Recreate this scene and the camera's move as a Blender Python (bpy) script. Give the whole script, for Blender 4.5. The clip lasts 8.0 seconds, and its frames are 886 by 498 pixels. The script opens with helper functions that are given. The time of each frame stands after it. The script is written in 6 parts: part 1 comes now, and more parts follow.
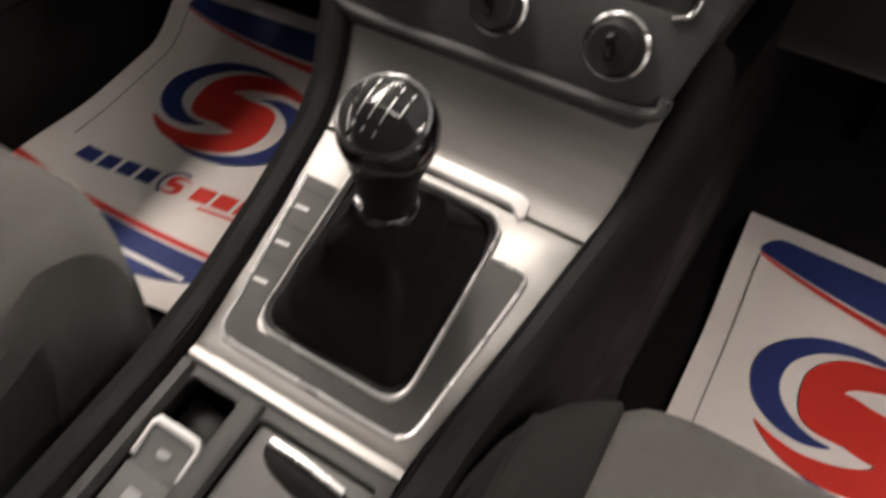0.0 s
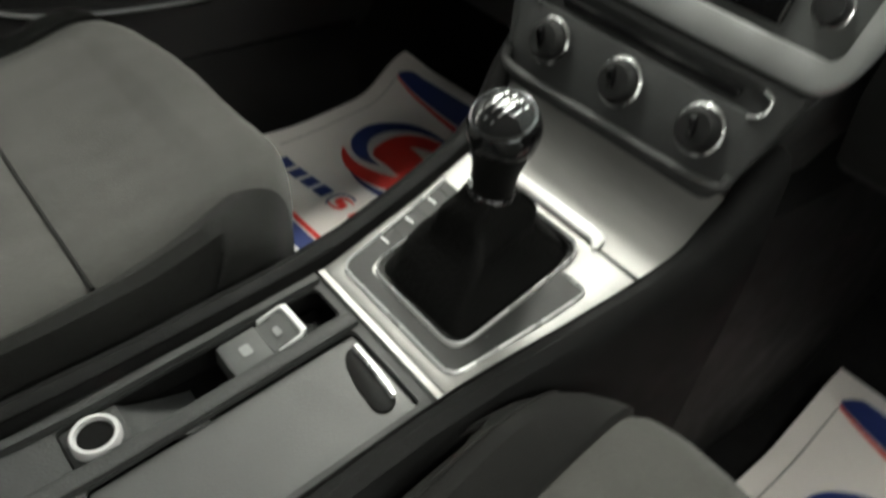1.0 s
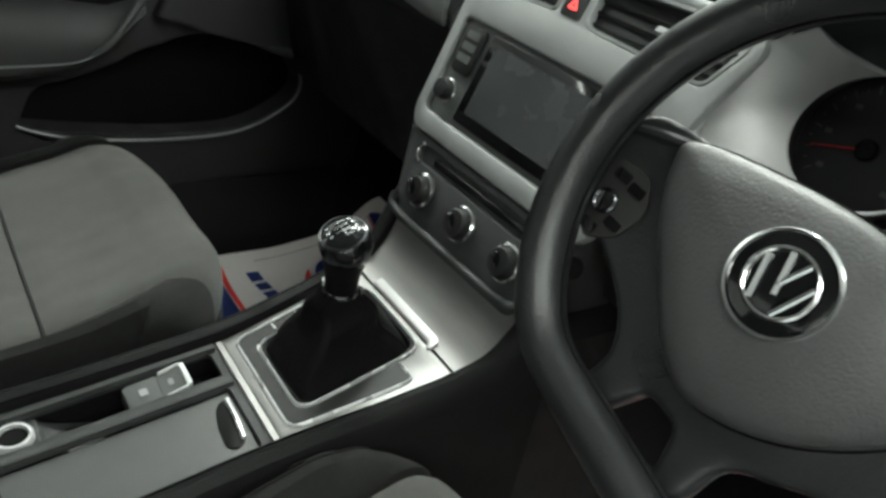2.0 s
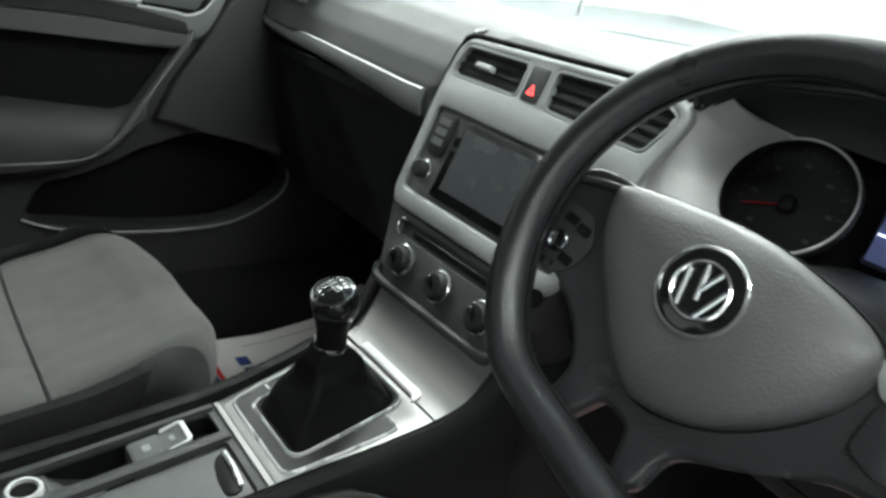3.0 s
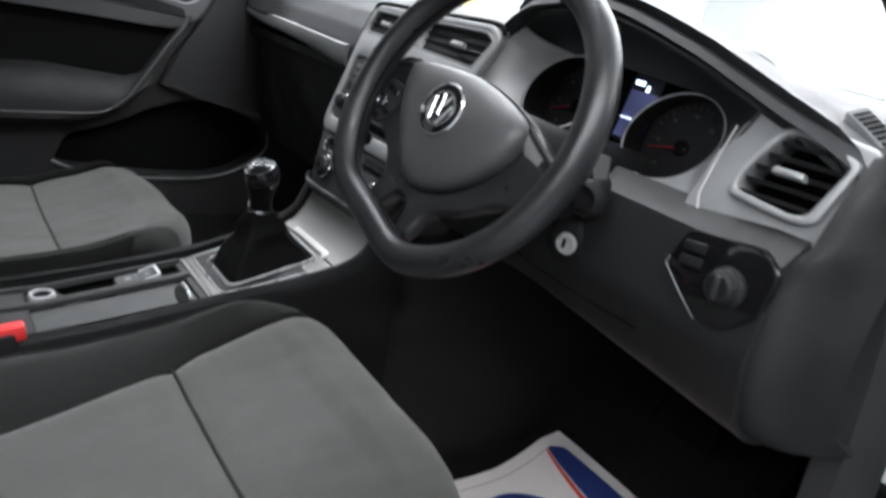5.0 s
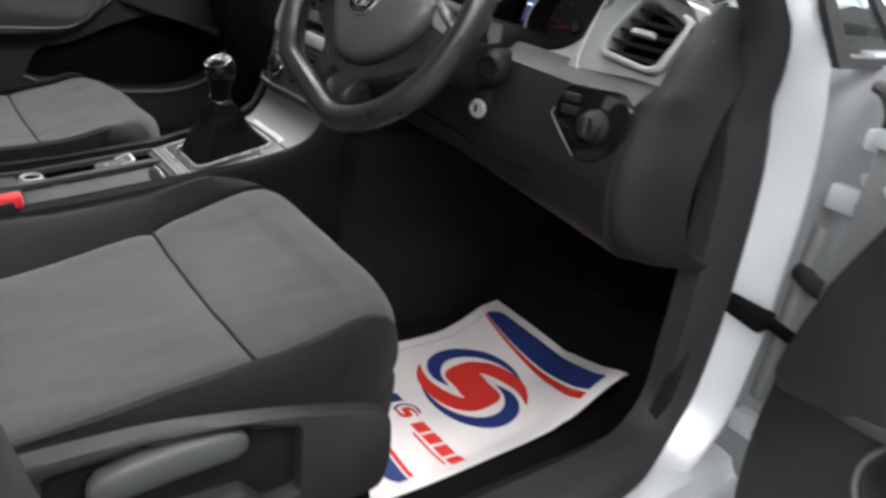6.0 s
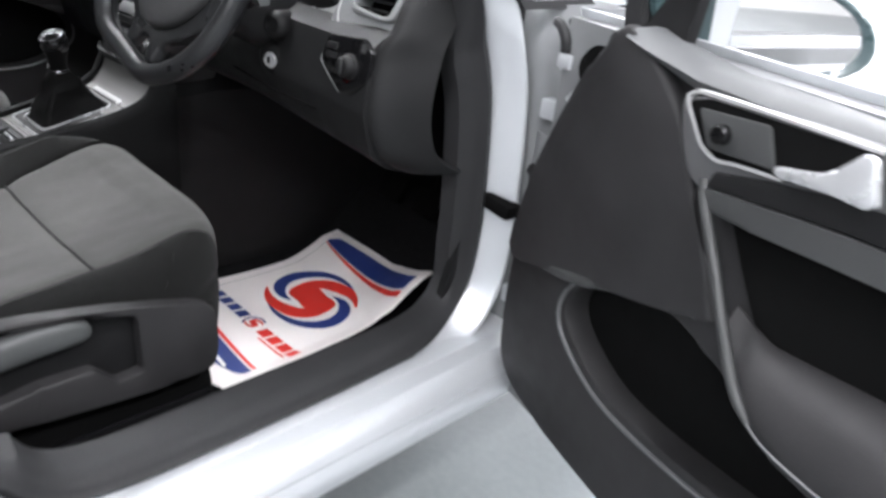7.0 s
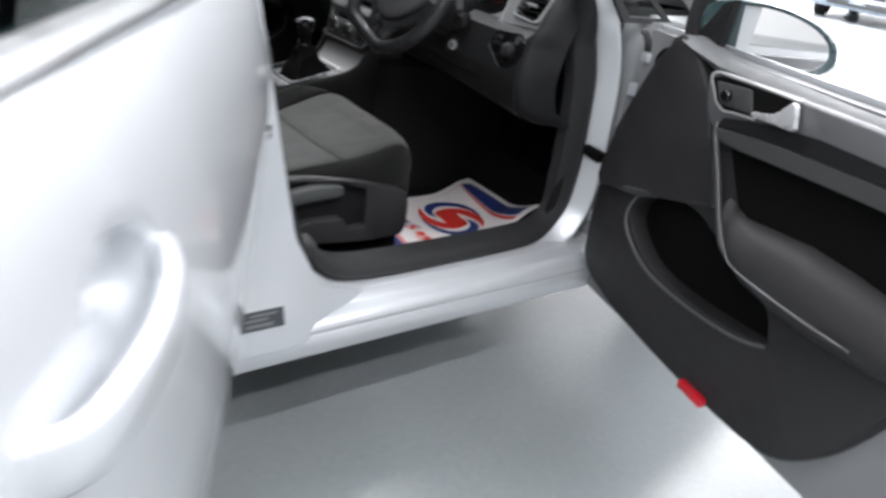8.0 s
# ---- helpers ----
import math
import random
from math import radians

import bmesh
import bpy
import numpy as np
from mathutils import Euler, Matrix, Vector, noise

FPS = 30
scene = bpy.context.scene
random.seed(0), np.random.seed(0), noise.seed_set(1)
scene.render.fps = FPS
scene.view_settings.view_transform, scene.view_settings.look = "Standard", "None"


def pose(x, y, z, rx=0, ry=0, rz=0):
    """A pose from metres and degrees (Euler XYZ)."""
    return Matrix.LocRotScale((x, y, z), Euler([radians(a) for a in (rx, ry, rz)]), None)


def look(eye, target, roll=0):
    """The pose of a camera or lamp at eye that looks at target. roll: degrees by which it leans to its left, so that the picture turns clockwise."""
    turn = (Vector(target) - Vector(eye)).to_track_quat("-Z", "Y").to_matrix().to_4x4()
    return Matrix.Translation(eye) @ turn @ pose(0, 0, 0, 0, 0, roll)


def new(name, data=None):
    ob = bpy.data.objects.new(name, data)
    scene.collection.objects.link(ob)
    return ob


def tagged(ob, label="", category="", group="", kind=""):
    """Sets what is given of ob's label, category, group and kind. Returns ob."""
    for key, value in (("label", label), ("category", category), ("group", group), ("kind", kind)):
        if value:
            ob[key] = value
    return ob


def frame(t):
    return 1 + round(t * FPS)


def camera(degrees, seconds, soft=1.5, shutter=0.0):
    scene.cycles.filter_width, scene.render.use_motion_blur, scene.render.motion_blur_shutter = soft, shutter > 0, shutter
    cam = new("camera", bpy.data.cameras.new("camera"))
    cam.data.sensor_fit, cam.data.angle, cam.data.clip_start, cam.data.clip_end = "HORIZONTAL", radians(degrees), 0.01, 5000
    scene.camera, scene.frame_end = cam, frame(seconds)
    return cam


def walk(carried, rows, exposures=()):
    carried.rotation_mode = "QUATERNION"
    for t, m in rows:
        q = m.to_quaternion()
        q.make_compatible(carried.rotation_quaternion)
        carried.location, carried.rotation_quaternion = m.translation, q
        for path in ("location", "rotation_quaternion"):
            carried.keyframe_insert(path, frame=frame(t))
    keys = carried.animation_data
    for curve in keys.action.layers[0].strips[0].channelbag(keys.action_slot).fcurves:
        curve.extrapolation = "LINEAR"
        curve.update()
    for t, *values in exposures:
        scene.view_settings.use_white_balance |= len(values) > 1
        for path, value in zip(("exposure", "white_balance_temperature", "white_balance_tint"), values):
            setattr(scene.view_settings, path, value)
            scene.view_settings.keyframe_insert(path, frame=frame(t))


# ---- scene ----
cam = camera(60.7, 8.0, soft=2.9, shutter=0.4)

EXPOSURES = [(0, 0.2, 7500, 18), (0.5, 0.2, 7000, 12), (1, 0.18, 6850, 3), (1.5, 0.05, 6500, 0), (2, 0.2, 6450, -1), (4, 0.47, 6000, 4), (5.5, 0.27, 6200, 13), (6, 0.42, 6300, 12), (7, 0.53, 6150, 14), (8, -0.15, 6150, 13)]
PATH = [
    (0, (0.1728, -0.1470, 0.9702), (-0.2831, 0.7068, -0.1757), 3.95),
    (0.2, (0.1904, -0.1699, 0.9729), (-0.3148, 0.6186, -0.1988), 3.13),
    (0.5, (0.2215, -0.2074, 0.9791), (-0.3561, 0.5283, -0.1936), 5.09),
    (0.7, (0.2474, -0.2223, 0.9825), (-0.3759, 0.5062, -0.1711), 6.01),
    (0.9, (0.2790, -0.2346, 0.9901), (-0.4576, 0.5380, -0.0637), 6.93),
    (1, (0.2985, -0.2458, 0.9966), (-0.4924, 0.5586, 0.0080), 8.86),
    (1.2, (0.3414, -0.2517, 1.0179), (-0.5136, 0.5575, 0.0883), 10.31),
    (1.5, (0.4206, -0.2434, 1.0457), (-0.4919, 0.5742, 0.1803), 11.52),
    (1.8, (0.4966, -0.2268, 1.0750), (-0.4717, 0.5942, 0.2760), 11.43),
    (2, (0.5214, -0.2328, 1.0915), (-0.4685, 0.6018, 0.3342), 11.87),
    (2.2, (0.5378, -0.2372, 1.0913), (-0.4792, 0.6109, 0.3868), 12.13),
    (3.3, (0.6338, -0.3054, 1.0858), (-0.4265, 0.6225, 0.5712), 9.58),
    (3.5, (0.6647, -0.3194, 1.0985), (-0.3895, 0.6379, 0.6270), 9.44),
    (4, (0.7671, -0.3436, 1.0889), (-0.2671, 0.6563, 0.6638), 10.23),
    (4.2, (0.8088, -0.3212, 1.0903), (-0.2525, 0.6456, 0.6558), 10.19),
    (5.3, (1.075, -0.347, 1.015), (-0.429, 0.771, 0.317), 9.8),
    (5.5, (1.112, -0.362, 1.006), (-0.367, 0.766, 0.271), 9.8),
    (6, (1.202, -0.396, 1.016), (-0.198, 0.784, 0.211), 9.2),
    (6.1, (1.23, -0.398, 1.024), (-0.158, 0.792, 0.212), 9.0),
    (6.5, (1.332, -0.386, 1.055), (0.017, 0.875, 0.229), 8.6),
    (7, (1.511, -0.438, 1.075), (0.298, 0.897, 0.211), 7.0),
    (7.1, (1.557, -0.468, 1.079), (0.344, 0.865, 0.213), 7.0),
    (7.5, (1.75, -0.588, 1.102), (0.448, 0.653, 0.226), 8.5),
    (7.6, (1.798, -0.636, 1.107), (0.467, 0.579, 0.24), 9.0),
    (8, (1.953, -0.962, 1.133), (0.586, 0.225, 0.283), 9.9),
]
walk(cam, [(t, look(eye, target, roll)) for t, eye, target, roll in PATH], EXPOSURES)

# ---- light ----
world = bpy.data.worlds.new("sky")
scene.world = world
world.use_nodes = True
wn = world.node_tree.nodes
sky = wn.new("ShaderNodeTexSky")
sky.sky_type, sky.sun_disc = "NISHITA", False
sky.sun_elevation, sky.sun_rotation = radians(38), radians(-35)
world.node_tree.links.new(sky.outputs[0], wn["Background"].inputs[0])
wn["Background"].inputs[1].default_value = 0.15

# hall ceiling strips added out of view: (x, y, length along y, watts)
# places and watts chosen to brighten the cabin and doors
STRIPS = [(-6.5, 8.0, 9.0, 1000), (-1.5, 8.0, 9.0, 1000), (3.5, 8.0, 9.0, 260), (-6.5, 16.0, 6.0, 1300), (-1.5, 16.0, 6.0, 1300), (2.8, -2.0, 7.0, 230), (4.4, 0.8, 9.0, 370), (-5.0, -2.5, 7.0, 100), (-1.9, 1.2, 5.0, 430), (3.4, -6.0, 3.0, 260)]
CEILING = 4.4
for x, y, length, watts in STRIPS:
    data = bpy.data.lights.new("added_strip", "AREA")
    data.shape, data.size, data.size_y, data.energy, data.color = "RECTANGLE", 0.30, length, watts, (1.0, 0.985, 0.96)
    new("added_strip_light", data).matrix_world = pose(x, y, CEILING - 0.12)

GROUND = 0.05


# ---- mesh tools ----
def world_of(ob):
    m = ob.matrix_basis.copy()
    while ob.parent:
        ob = ob.parent
        m = ob.matrix_basis @ m
    return m


def finish(name, bm, material, angle=38):
    bmesh.ops.recalc_face_normals(bm, faces=bm.faces)
    me = bpy.data.meshes.new(name)
    bm.to_mesh(me)
    bm.free()
    me.materials.append(material)
    me.polygons.foreach_set("use_smooth", [True] * len(me.polygons))
    me.set_sharp_from_angle(angle=radians(angle))
    return new(name, me)


def part(name, bm, material, parent, label="", local=False, angle=38):
    """One mesh under a thing or under a part; given in world places unless local."""
    if not local:
        bm.transform(world_of(parent).inverted())
    ob = finish(name, bm, material, angle)
    ob.parent = parent
    return tagged(ob, label)


def thing(name, label, category, m=None, group="", kind=""):
    ob = new(name)
    ob.empty_display_size = 0.05
    if m is not None:
        ob.matrix_basis = m if isinstance(m, Matrix) else pose(*m)
    return tagged(ob, label, category, group, kind)


def single(name, bm, material, label, category, base=(0, 0, 0), kind="", group=""):
    bm.transform(Matrix.Translation(base).inverted())
    ob = finish(name, bm, material)
    ob.matrix_basis = Matrix.Translation(base)
    return tagged(ob, label, category, group, kind)


def warp(bm, fn):
    for v in bm.verts:
        v.co = Vector(fn(*v.co))
    return bm


def rbox(c, s, bev=0.003, seg=2, rot=(0, 0, 0)):
    bm = bmesh.new()
    bmesh.ops.create_cube(bm, size=1)
    bmesh.ops.scale(bm, vec=s, verts=bm.verts)
    if bev:
        bmesh.ops.bevel(bm, geom=bm.edges[:], offset=min(bev, min(s) * 0.45), segments=seg, affect="EDGES", profile=0.5)
    bm.transform(pose(*c, *rot))
    return bm


def loft(rings, cap=True, closed=True):
    bm = bmesh.new()
    vs = [[bm.verts.new(p) for p in r] for r in rings]
    n = len(rings[0])
    for a, b in zip(vs, vs[1:]):
        for i in range(n if closed else n - 1):
            j = (i + 1) % n
            bm.faces.new((a[i], a[j], b[j], b[i]))
    if cap:
        bm.faces.new(vs[0][::-1])
        bm.faces.new(vs[-1])
    return bm


def crv(pts, n=6, closed=False):
    """Points along a smooth curve through pts."""
    pts = [Vector(p) for p in pts]
    k, out = len(pts), []
    for i in range(k if closed else k - 1):
        if closed:
            a, b, c, d = pts[i - 1], pts[i], pts[(i + 1) % k], pts[(i + 2) % k]
        else:
            a, b, c, d = pts[max(i - 1, 0)], pts[i], pts[i + 1], pts[min(i + 2, k - 1)]
        for s in range(n):
            t = s / n
            out.append(0.5 * (2 * b + (c - a) * t + (2 * a - 5 * b + 4 * c - d) * t * t + (3 * b - a - 3 * c + d) * t ** 3))
    if not closed:
        out.append(pts[-1])
    return out


def tangents(pts, closed):
    k, out = len(pts), []
    for i in range(k):
        a = pts[i - 1] if closed or i else pts[0]
        b = pts[(i + 1) % k] if closed or i < k - 1 else pts[-1]
        out.append((b - a).normalized())
    return out


def sweep(pts, prof, up=(0, 0, 1), closed=False, shut=True):
    """A 2D profile (side, up) carried along pts; shut: the profile is a closed ring."""
    pts = [Vector(p) for p in pts]
    rings = []
    for p, t in zip(pts, tangents(pts, closed)):
        side = t.cross(Vector(up)).normalized()
        u2 = side.cross(t).normalized()
        rings.append([p + side * a + u2 * b for a, b in prof])
    if closed:
        rings.append(rings[0])
    bm = loft(rings, cap=not closed and shut, closed=shut)
    if closed:
        bmesh.ops.remove_doubles(bm, verts=bm.verts, dist=1e-6)
    return bm


def tube(pts, r, n=8, closed=False):
    pts = [Vector(p) for p in pts]
    ts = tangents(pts, closed)
    s = ts[0].orthogonal().normalized()
    rings = []
    for i, (p, t) in enumerate(zip(pts, ts)):
        s = (s - t * s.dot(t)).normalized()
        q = t.cross(s)
        rr = r[i] if isinstance(r, (list, tuple)) else r
        rings.append([p + rr * (math.cos(a) * s + math.sin(a) * q) for a in (2 * math.pi * k / n for k in range(n))])
    if closed:
        m = min(range(n), key=lambda k: (rings[-1][0] - rings[0][k]).length)
        rings.append(rings[0][m:] + rings[0][:m])
    bm = loft(rings, cap=not closed)
    if closed:
        bmesh.ops.remove_doubles(bm, verts=bm.verts, dist=1e-6)
    return bm


def rpoly(pts, r, n=4):
    """A polygon with its corners rounded."""
    out, k = [], len(pts)
    for i in range(k):
        a, b, c = Vector(pts[i - 1]), Vector(pts[i]), Vector(pts[(i + 1) % k])
        d = min(r, (a - b).length * 0.45, (c - b).length * 0.45)
        p, q = b + (a - b).normalized() * d, b + (c - b).normalized() * d
        for s in range(n + 1):
            t = s / n
            out.append(((1 - t) ** 2 * p + 2 * t * (1 - t) * b + t * t * q)[:])
    return out


def prism(outer, depth, fn, bev=0.0, holes=(), seg=2):
    """A flat outline in (a, b), thickened by depth along h and laid into the world by fn(a, b, h)."""
    bm = bmesh.new()
    edges = []
    for loop in (outer, *holes):
        vs = [bm.verts.new((p[0], p[1], 0)) for p in loop]
        edges += [bm.edges.new((vs[i - 1], vs[i])) for i in range(len(vs))]
    if holes:
        bmesh.ops.triangle_fill(bm, edges=edges, use_beauty=True)
    else:
        bm.faces.new(bm.verts[:])
    got = bmesh.ops.extrude_face_region(bm, geom=bm.faces[:])
    top = [g for g in got["geom"] if isinstance(g, bmesh.types.BMVert)]
    for v in top:
        v.co.z = depth
    if bev:
        tops = set(top)
        rim = [e for e in bm.edges if all(v in tops for v in e.verts) and any(any(v not in tops for v in f.verts) for f in e.link_faces)]
        bmesh.ops.bevel(bm, geom=rim, offset=bev, segments=seg, affect="EDGES", profile=0.5)
    return warp(bm, fn)


def lathe(prof, origin, axis, n=24):
    """Rings of (radius, height) round an axis."""
    axis = Vector(axis).normalized()
    s = axis.orthogonal().normalized()
    q = axis.cross(s)
    o = Vector(origin)
    return loft([[o + axis * h + r * (math.cos(a) * s + math.sin(a) * q) for a in (2 * math.pi * k / n for k in range(n))] for r, h in prof])


def surf(fn, nu, nv, thick=0.0):
    """A sheet fn(u, v), u and v from 0 to 1, with a thickness along its normal."""
    top = [[Vector(fn(i / nu, j / nv)) for j in range(nv + 1)] for i in range(nu + 1)]
    bm = bmesh.new()
    vt = [[bm.verts.new(p) for p in row] for row in top]
    for i in range(nu):
        for j in range(nv):
            bm.faces.new((vt[i][j], vt[i + 1][j], vt[i + 1][j + 1], vt[i][j + 1]))
    if thick:
        bm.normal_update()
        vb = [[bm.verts.new(v.co - v.normal * thick) for v in row] for row in vt]
        for i in range(nu):
            for j in range(nv):
                bm.faces.new((vb[i][j], vb[i][j + 1], vb[i + 1][j + 1], vb[i + 1][j]))
        for i in range(nu):
            bm.faces.new((vt[i][0], vb[i][0], vb[i + 1][0], vt[i + 1][0]))
            bm.faces.new((vt[i][nv], vt[i + 1][nv], vb[i + 1][nv], vb[i][nv]))
        for j in range(nv):
            bm.faces.new((vt[0][j], vt[0][j + 1], vb[0][j + 1], vb[0][j]))
            bm.faces.new((vt[nu][j], vb[nu][j], vb[nu][j + 1], vt[nu][j + 1]))
    return bm


def lerp(pts, x):
    """Piecewise smooth reading of (x, y) pairs."""
    if x <= pts[0][0]:
        return pts[0][1]
    for (a, ya), (b, yb) in zip(pts, pts[1:]):
        if x <= b:
            t = (x - a) / (b - a)
            t = t * t * (3 - 2 * t)
            return ya + (yb - ya) * t
    return pts[-1][1]


def lin(pts, x):
    return float(np.interp(x, [p[0] for p in pts], [p[1] for p in pts]))


# ---- materials ----
def mat(name, color, rough=0.5, metal=0.0, var=0.12, scale=25.0, bump=0.08, grain=400.0, coat=0.0, spec=0.5, stretch=(1, 1, 1), rvar=0.08):
    """A surface with broad colour drift, fine grain in colour and relief, and uneven gloss."""
    m = bpy.data.materials.new(name)
    m.use_nodes = True
    n, l = m.node_tree.nodes, m.node_tree.links
    b = n["Principled BSDF"]
    co = n.new("ShaderNodeTexCoord")
    mp = n.new("ShaderNodeMapping")
    mp.inputs["Scale"].default_value = stretch
    l.new(co.outputs["Object"], mp.inputs[0])
    big, fine = n.new("ShaderNodeTexNoise"), n.new("ShaderNodeTexNoise")
    big.inputs["Scale"].default_value, big.inputs["Detail"].default_value = scale, 4
    fine.inputs["Scale"].default_value, fine.inputs["Detail"].default_value = grain, 2
    l.new(mp.outputs[0], big.inputs["Vector"])
    l.new(mp.outputs[0], fine.inputs["Vector"])
    mix = n.new("ShaderNodeMix")
    mix.data_type = "FLOAT"
    mix.inputs[0].default_value = 0.4
    l.new(big.outputs[0], mix.inputs[2])
    l.new(fine.outputs[0], mix.inputs[3])
    ramp = n.new("ShaderNodeMapRange")
    ramp.inputs[1].default_value, ramp.inputs[2].default_value = 0.3, 0.7
    ramp.inputs[3].default_value, ramp.inputs[4].default_value = 1 - var, 1 + var
    l.new(mix.outputs[0], ramp.inputs[0])
    sc = n.new("ShaderNodeVectorMath")
    sc.operation = "SCALE"
    sc.inputs[0].default_value = color
    l.new(ramp.outputs[0], sc.inputs["Scale"])
    l.new(sc.outputs[0], b.inputs["Base Color"])
    rr = n.new("ShaderNodeMapRange")
    rr.inputs[1].default_value, rr.inputs[2].default_value = 0.3, 0.7
    rr.inputs[3].default_value, rr.inputs[4].default_value = max(rough - rvar, 0.02), min(rough + rvar, 1)
    l.new(big.outputs[0], rr.inputs[0])
    l.new(rr.outputs[0], b.inputs["Roughness"])
    b.inputs["Metallic"].default_value = metal
    b.inputs["Specular IOR Level"].default_value = spec
    if coat:
        b.inputs["Coat Weight"].default_value, b.inputs["Coat Roughness"].default_value = coat, 0.04
    if bump:
        bp = n.new("ShaderNodeBump")
        bp.inputs["Strength"].default_value, bp.inputs["Distance"].default_value = bump, 0.002
        l.new(fine.outputs[0], bp.inputs["Height"])
        l.new(bp.outputs[0], b.inputs["Normal"])
    return m


def glass(name, color, rough=0.0):
    m = bpy.data.materials.new(name)
    m.use_nodes = True
    b = m.node_tree.nodes["Principled BSDF"]
    b.inputs["Base Color"].default_value = (*color, 1)
    b.inputs["Roughness"].default_value, b.inputs["Transmission Weight"].default_value, b.inputs["IOR"].default_value = rough, 1, 1.45
    return m


def lamp_mat(name, color, power):
    m = bpy.data.materials.new(name)
    m.use_nodes = True
    b = m.node_tree.nodes["Principled BSDF"]
    b.inputs["Base Color"].default_value = (*color, 1)
    b.inputs["Emission Color"].default_value, b.inputs["Emission Strength"].default_value = (*color, 1), power
    return m


def fabric(name, color, var, thread=900.0, mottle=160.0, sheen=0.15):
    """Woven cloth: crossed threads in relief and a mottled melange."""
    m = mat(name, color, 0.95, var=var, scale=mottle, grain=thread, bump=0.5, spec=0.12, rvar=0.03)
    m.node_tree.nodes["Principled BSDF"].inputs["Sheen Weight"].default_value = sheen
    return m


SILVER = mat("silver_paint", (0.66, 0.68, 0.70), 0.42, 0.42, var=0.03, scale=4, grain=3000, bump=0.01, coat=1.0, rvar=0.03)
TRIM_DARK = mat("black_grained_plastic", (0.0090, 0.0090, 0.0095), 0.58, var=0.15, grain=700, bump=0.25, spec=0.25)
TRIM_GREY = mat("charcoal_soft_plastic", (0.024, 0.025, 0.0255), 0.6, var=0.12, grain=600, bump=0.3, spec=0.35)
DOOR_TRIM = mat("door_trim_plastic", (0.022, 0.0213, 0.0222), 0.6, var=0.12, grain=500, bump=0.3, spec=0.35)
CARPET = mat("black_carpet", (0.009, 0.009, 0.0095), 0.95, var=0.5, scale=60, grain=1200, bump=0.8, spec=0.1)
CLOTH_LIGHT = fabric("grey_seat_cloth", (0.0462, 0.0462, 0.0432), 0.12)
CLOTH_DARK = fabric("charcoal_seat_cloth", (0.0085, 0.0085, 0.0082), 0.25, sheen=0.05)
ALU = mat("brushed_aluminium", (0.225, 0.222, 0.218), 0.42, 0.85, var=0.12, scale=8, grain=220, bump=0.03, stretch=(0.25, 6, 6))
SATIN = mat("satin_silver_trim", (0.31, 0.318, 0.318), 0.40, 0.5, var=0.05, bump=0.02)
BRIGHT = mat("bright_satin_metal", (0.66, 0.67, 0.68), 0.30, 0.55, var=0.03, bump=0.0)
SATIN_LIGHT = mat("light_satin_trim", (0.50, 0.50, 0.50), 0.45, 0.35, var=0.04, bump=0.02)
TICK = mat("dim_gauge_print", (0.05, 0.05, 0.05), 0.5, bump=0.0)
CHROME = mat("chrome", (0.85, 0.85, 0.86), 0.17, 1.0, var=0.02, bump=0.0, rvar=0.04)
GLOSS = mat("gloss_black", (0.006, 0.006, 0.0065), 0.09, var=0.1, bump=0.0, coat=0.2, rvar=0.03, spec=0.4)
LEATHER = mat("black_leather", (0.004, 0.004, 0.004), 0.65, var=0.2, scale=30, grain=260, bump=0.4, spec=0.1)
WHEEL_SKIN = mat("wheel_foam_skin", (0.013, 0.0135, 0.0145), 0.30, var=0.06, grain=500, bump=0.2, rvar=0.03)
RUBBER = mat("black_rubber", (0.021, 0.021, 0.022), 0.6, var=0.15, grain=300, bump=0.1, spec=0.3)
BOX_GREY = mat("grey_console_lid", (0.041, 0.0425, 0.0425), 0.5, var=0.06, grain=700, bump=0.12)
SWITCH = mat("switch_grey", (0.06, 0.063, 0.063), 0.5, var=0.08, bump=0.05)
STRIP_GREY = mat("dark_switch_plastic", (0.021, 0.021, 0.021), 0.55, var=0.08, grain=700, bump=0.1, spec=0.25)
PAPER = mat("white_paper", (0.80, 0.76, 0.74), 0.75, var=0.04, scale=12, grain=250, bump=0.06)
INK_BLUE = mat("blue_ink", (0.018, 0.035, 0.16), 0.6, var=0.1, scale=40, bump=0.02)
INK_RED = mat("red_ink", (0.66, 0.035, 0.025), 0.6, var=0.08, scale=40, bump=0.02)
RED = mat("red_plastic", (0.55, 0.03, 0.03), 0.35, var=0.05, bump=0.02)
FLOOR = mat("grey_painted_concrete", (0.225, 0.242, 0.248), 0.33, var=0.12, scale=2.2, grain=60, bump=0.0, rvar=0.05)
WALL = mat("white_wall_paint", (0.80, 0.80, 0.79), 0.8, var=0.03, scale=0.8, grain=90, bump=0.05)
HEADLINER = mat("grey_headliner", (0.30, 0.30, 0.29), 0.95, var=0.05, grain=900, bump=0.3)
GLASS = glass("clear_glass", (0.93, 0.97, 0.96))
GLASS_DARK = glass("tinted_glass", (0.03, 0.06, 0.06))
MIRROR = mat("mirror_glass", (0.92, 0.92, 0.92), 0.02, 1.0, var=0.0, bump=0.0, rvar=0.0)
TEAL = mat("dark_teal_paint", (0.045, 0.075, 0.08), 0.3, var=0.05, bump=0.0, coat=0.5)
# charcoal ledge plastic lightened for the light falling on it from above
LEDGE_LIT = mat("lightened_window_ledge", (0.082, 0.085, 0.087), 0.65, var=0.08, grain=600, bump=0.2)
# same silver paint as the body, darkened for shade in the door gap
JAMB_SHADED = mat("silver_paint_shaded", (0.24, 0.245, 0.25), 0.5, 0.3, var=0.06, scale=8, grain=900, bump=0.03)
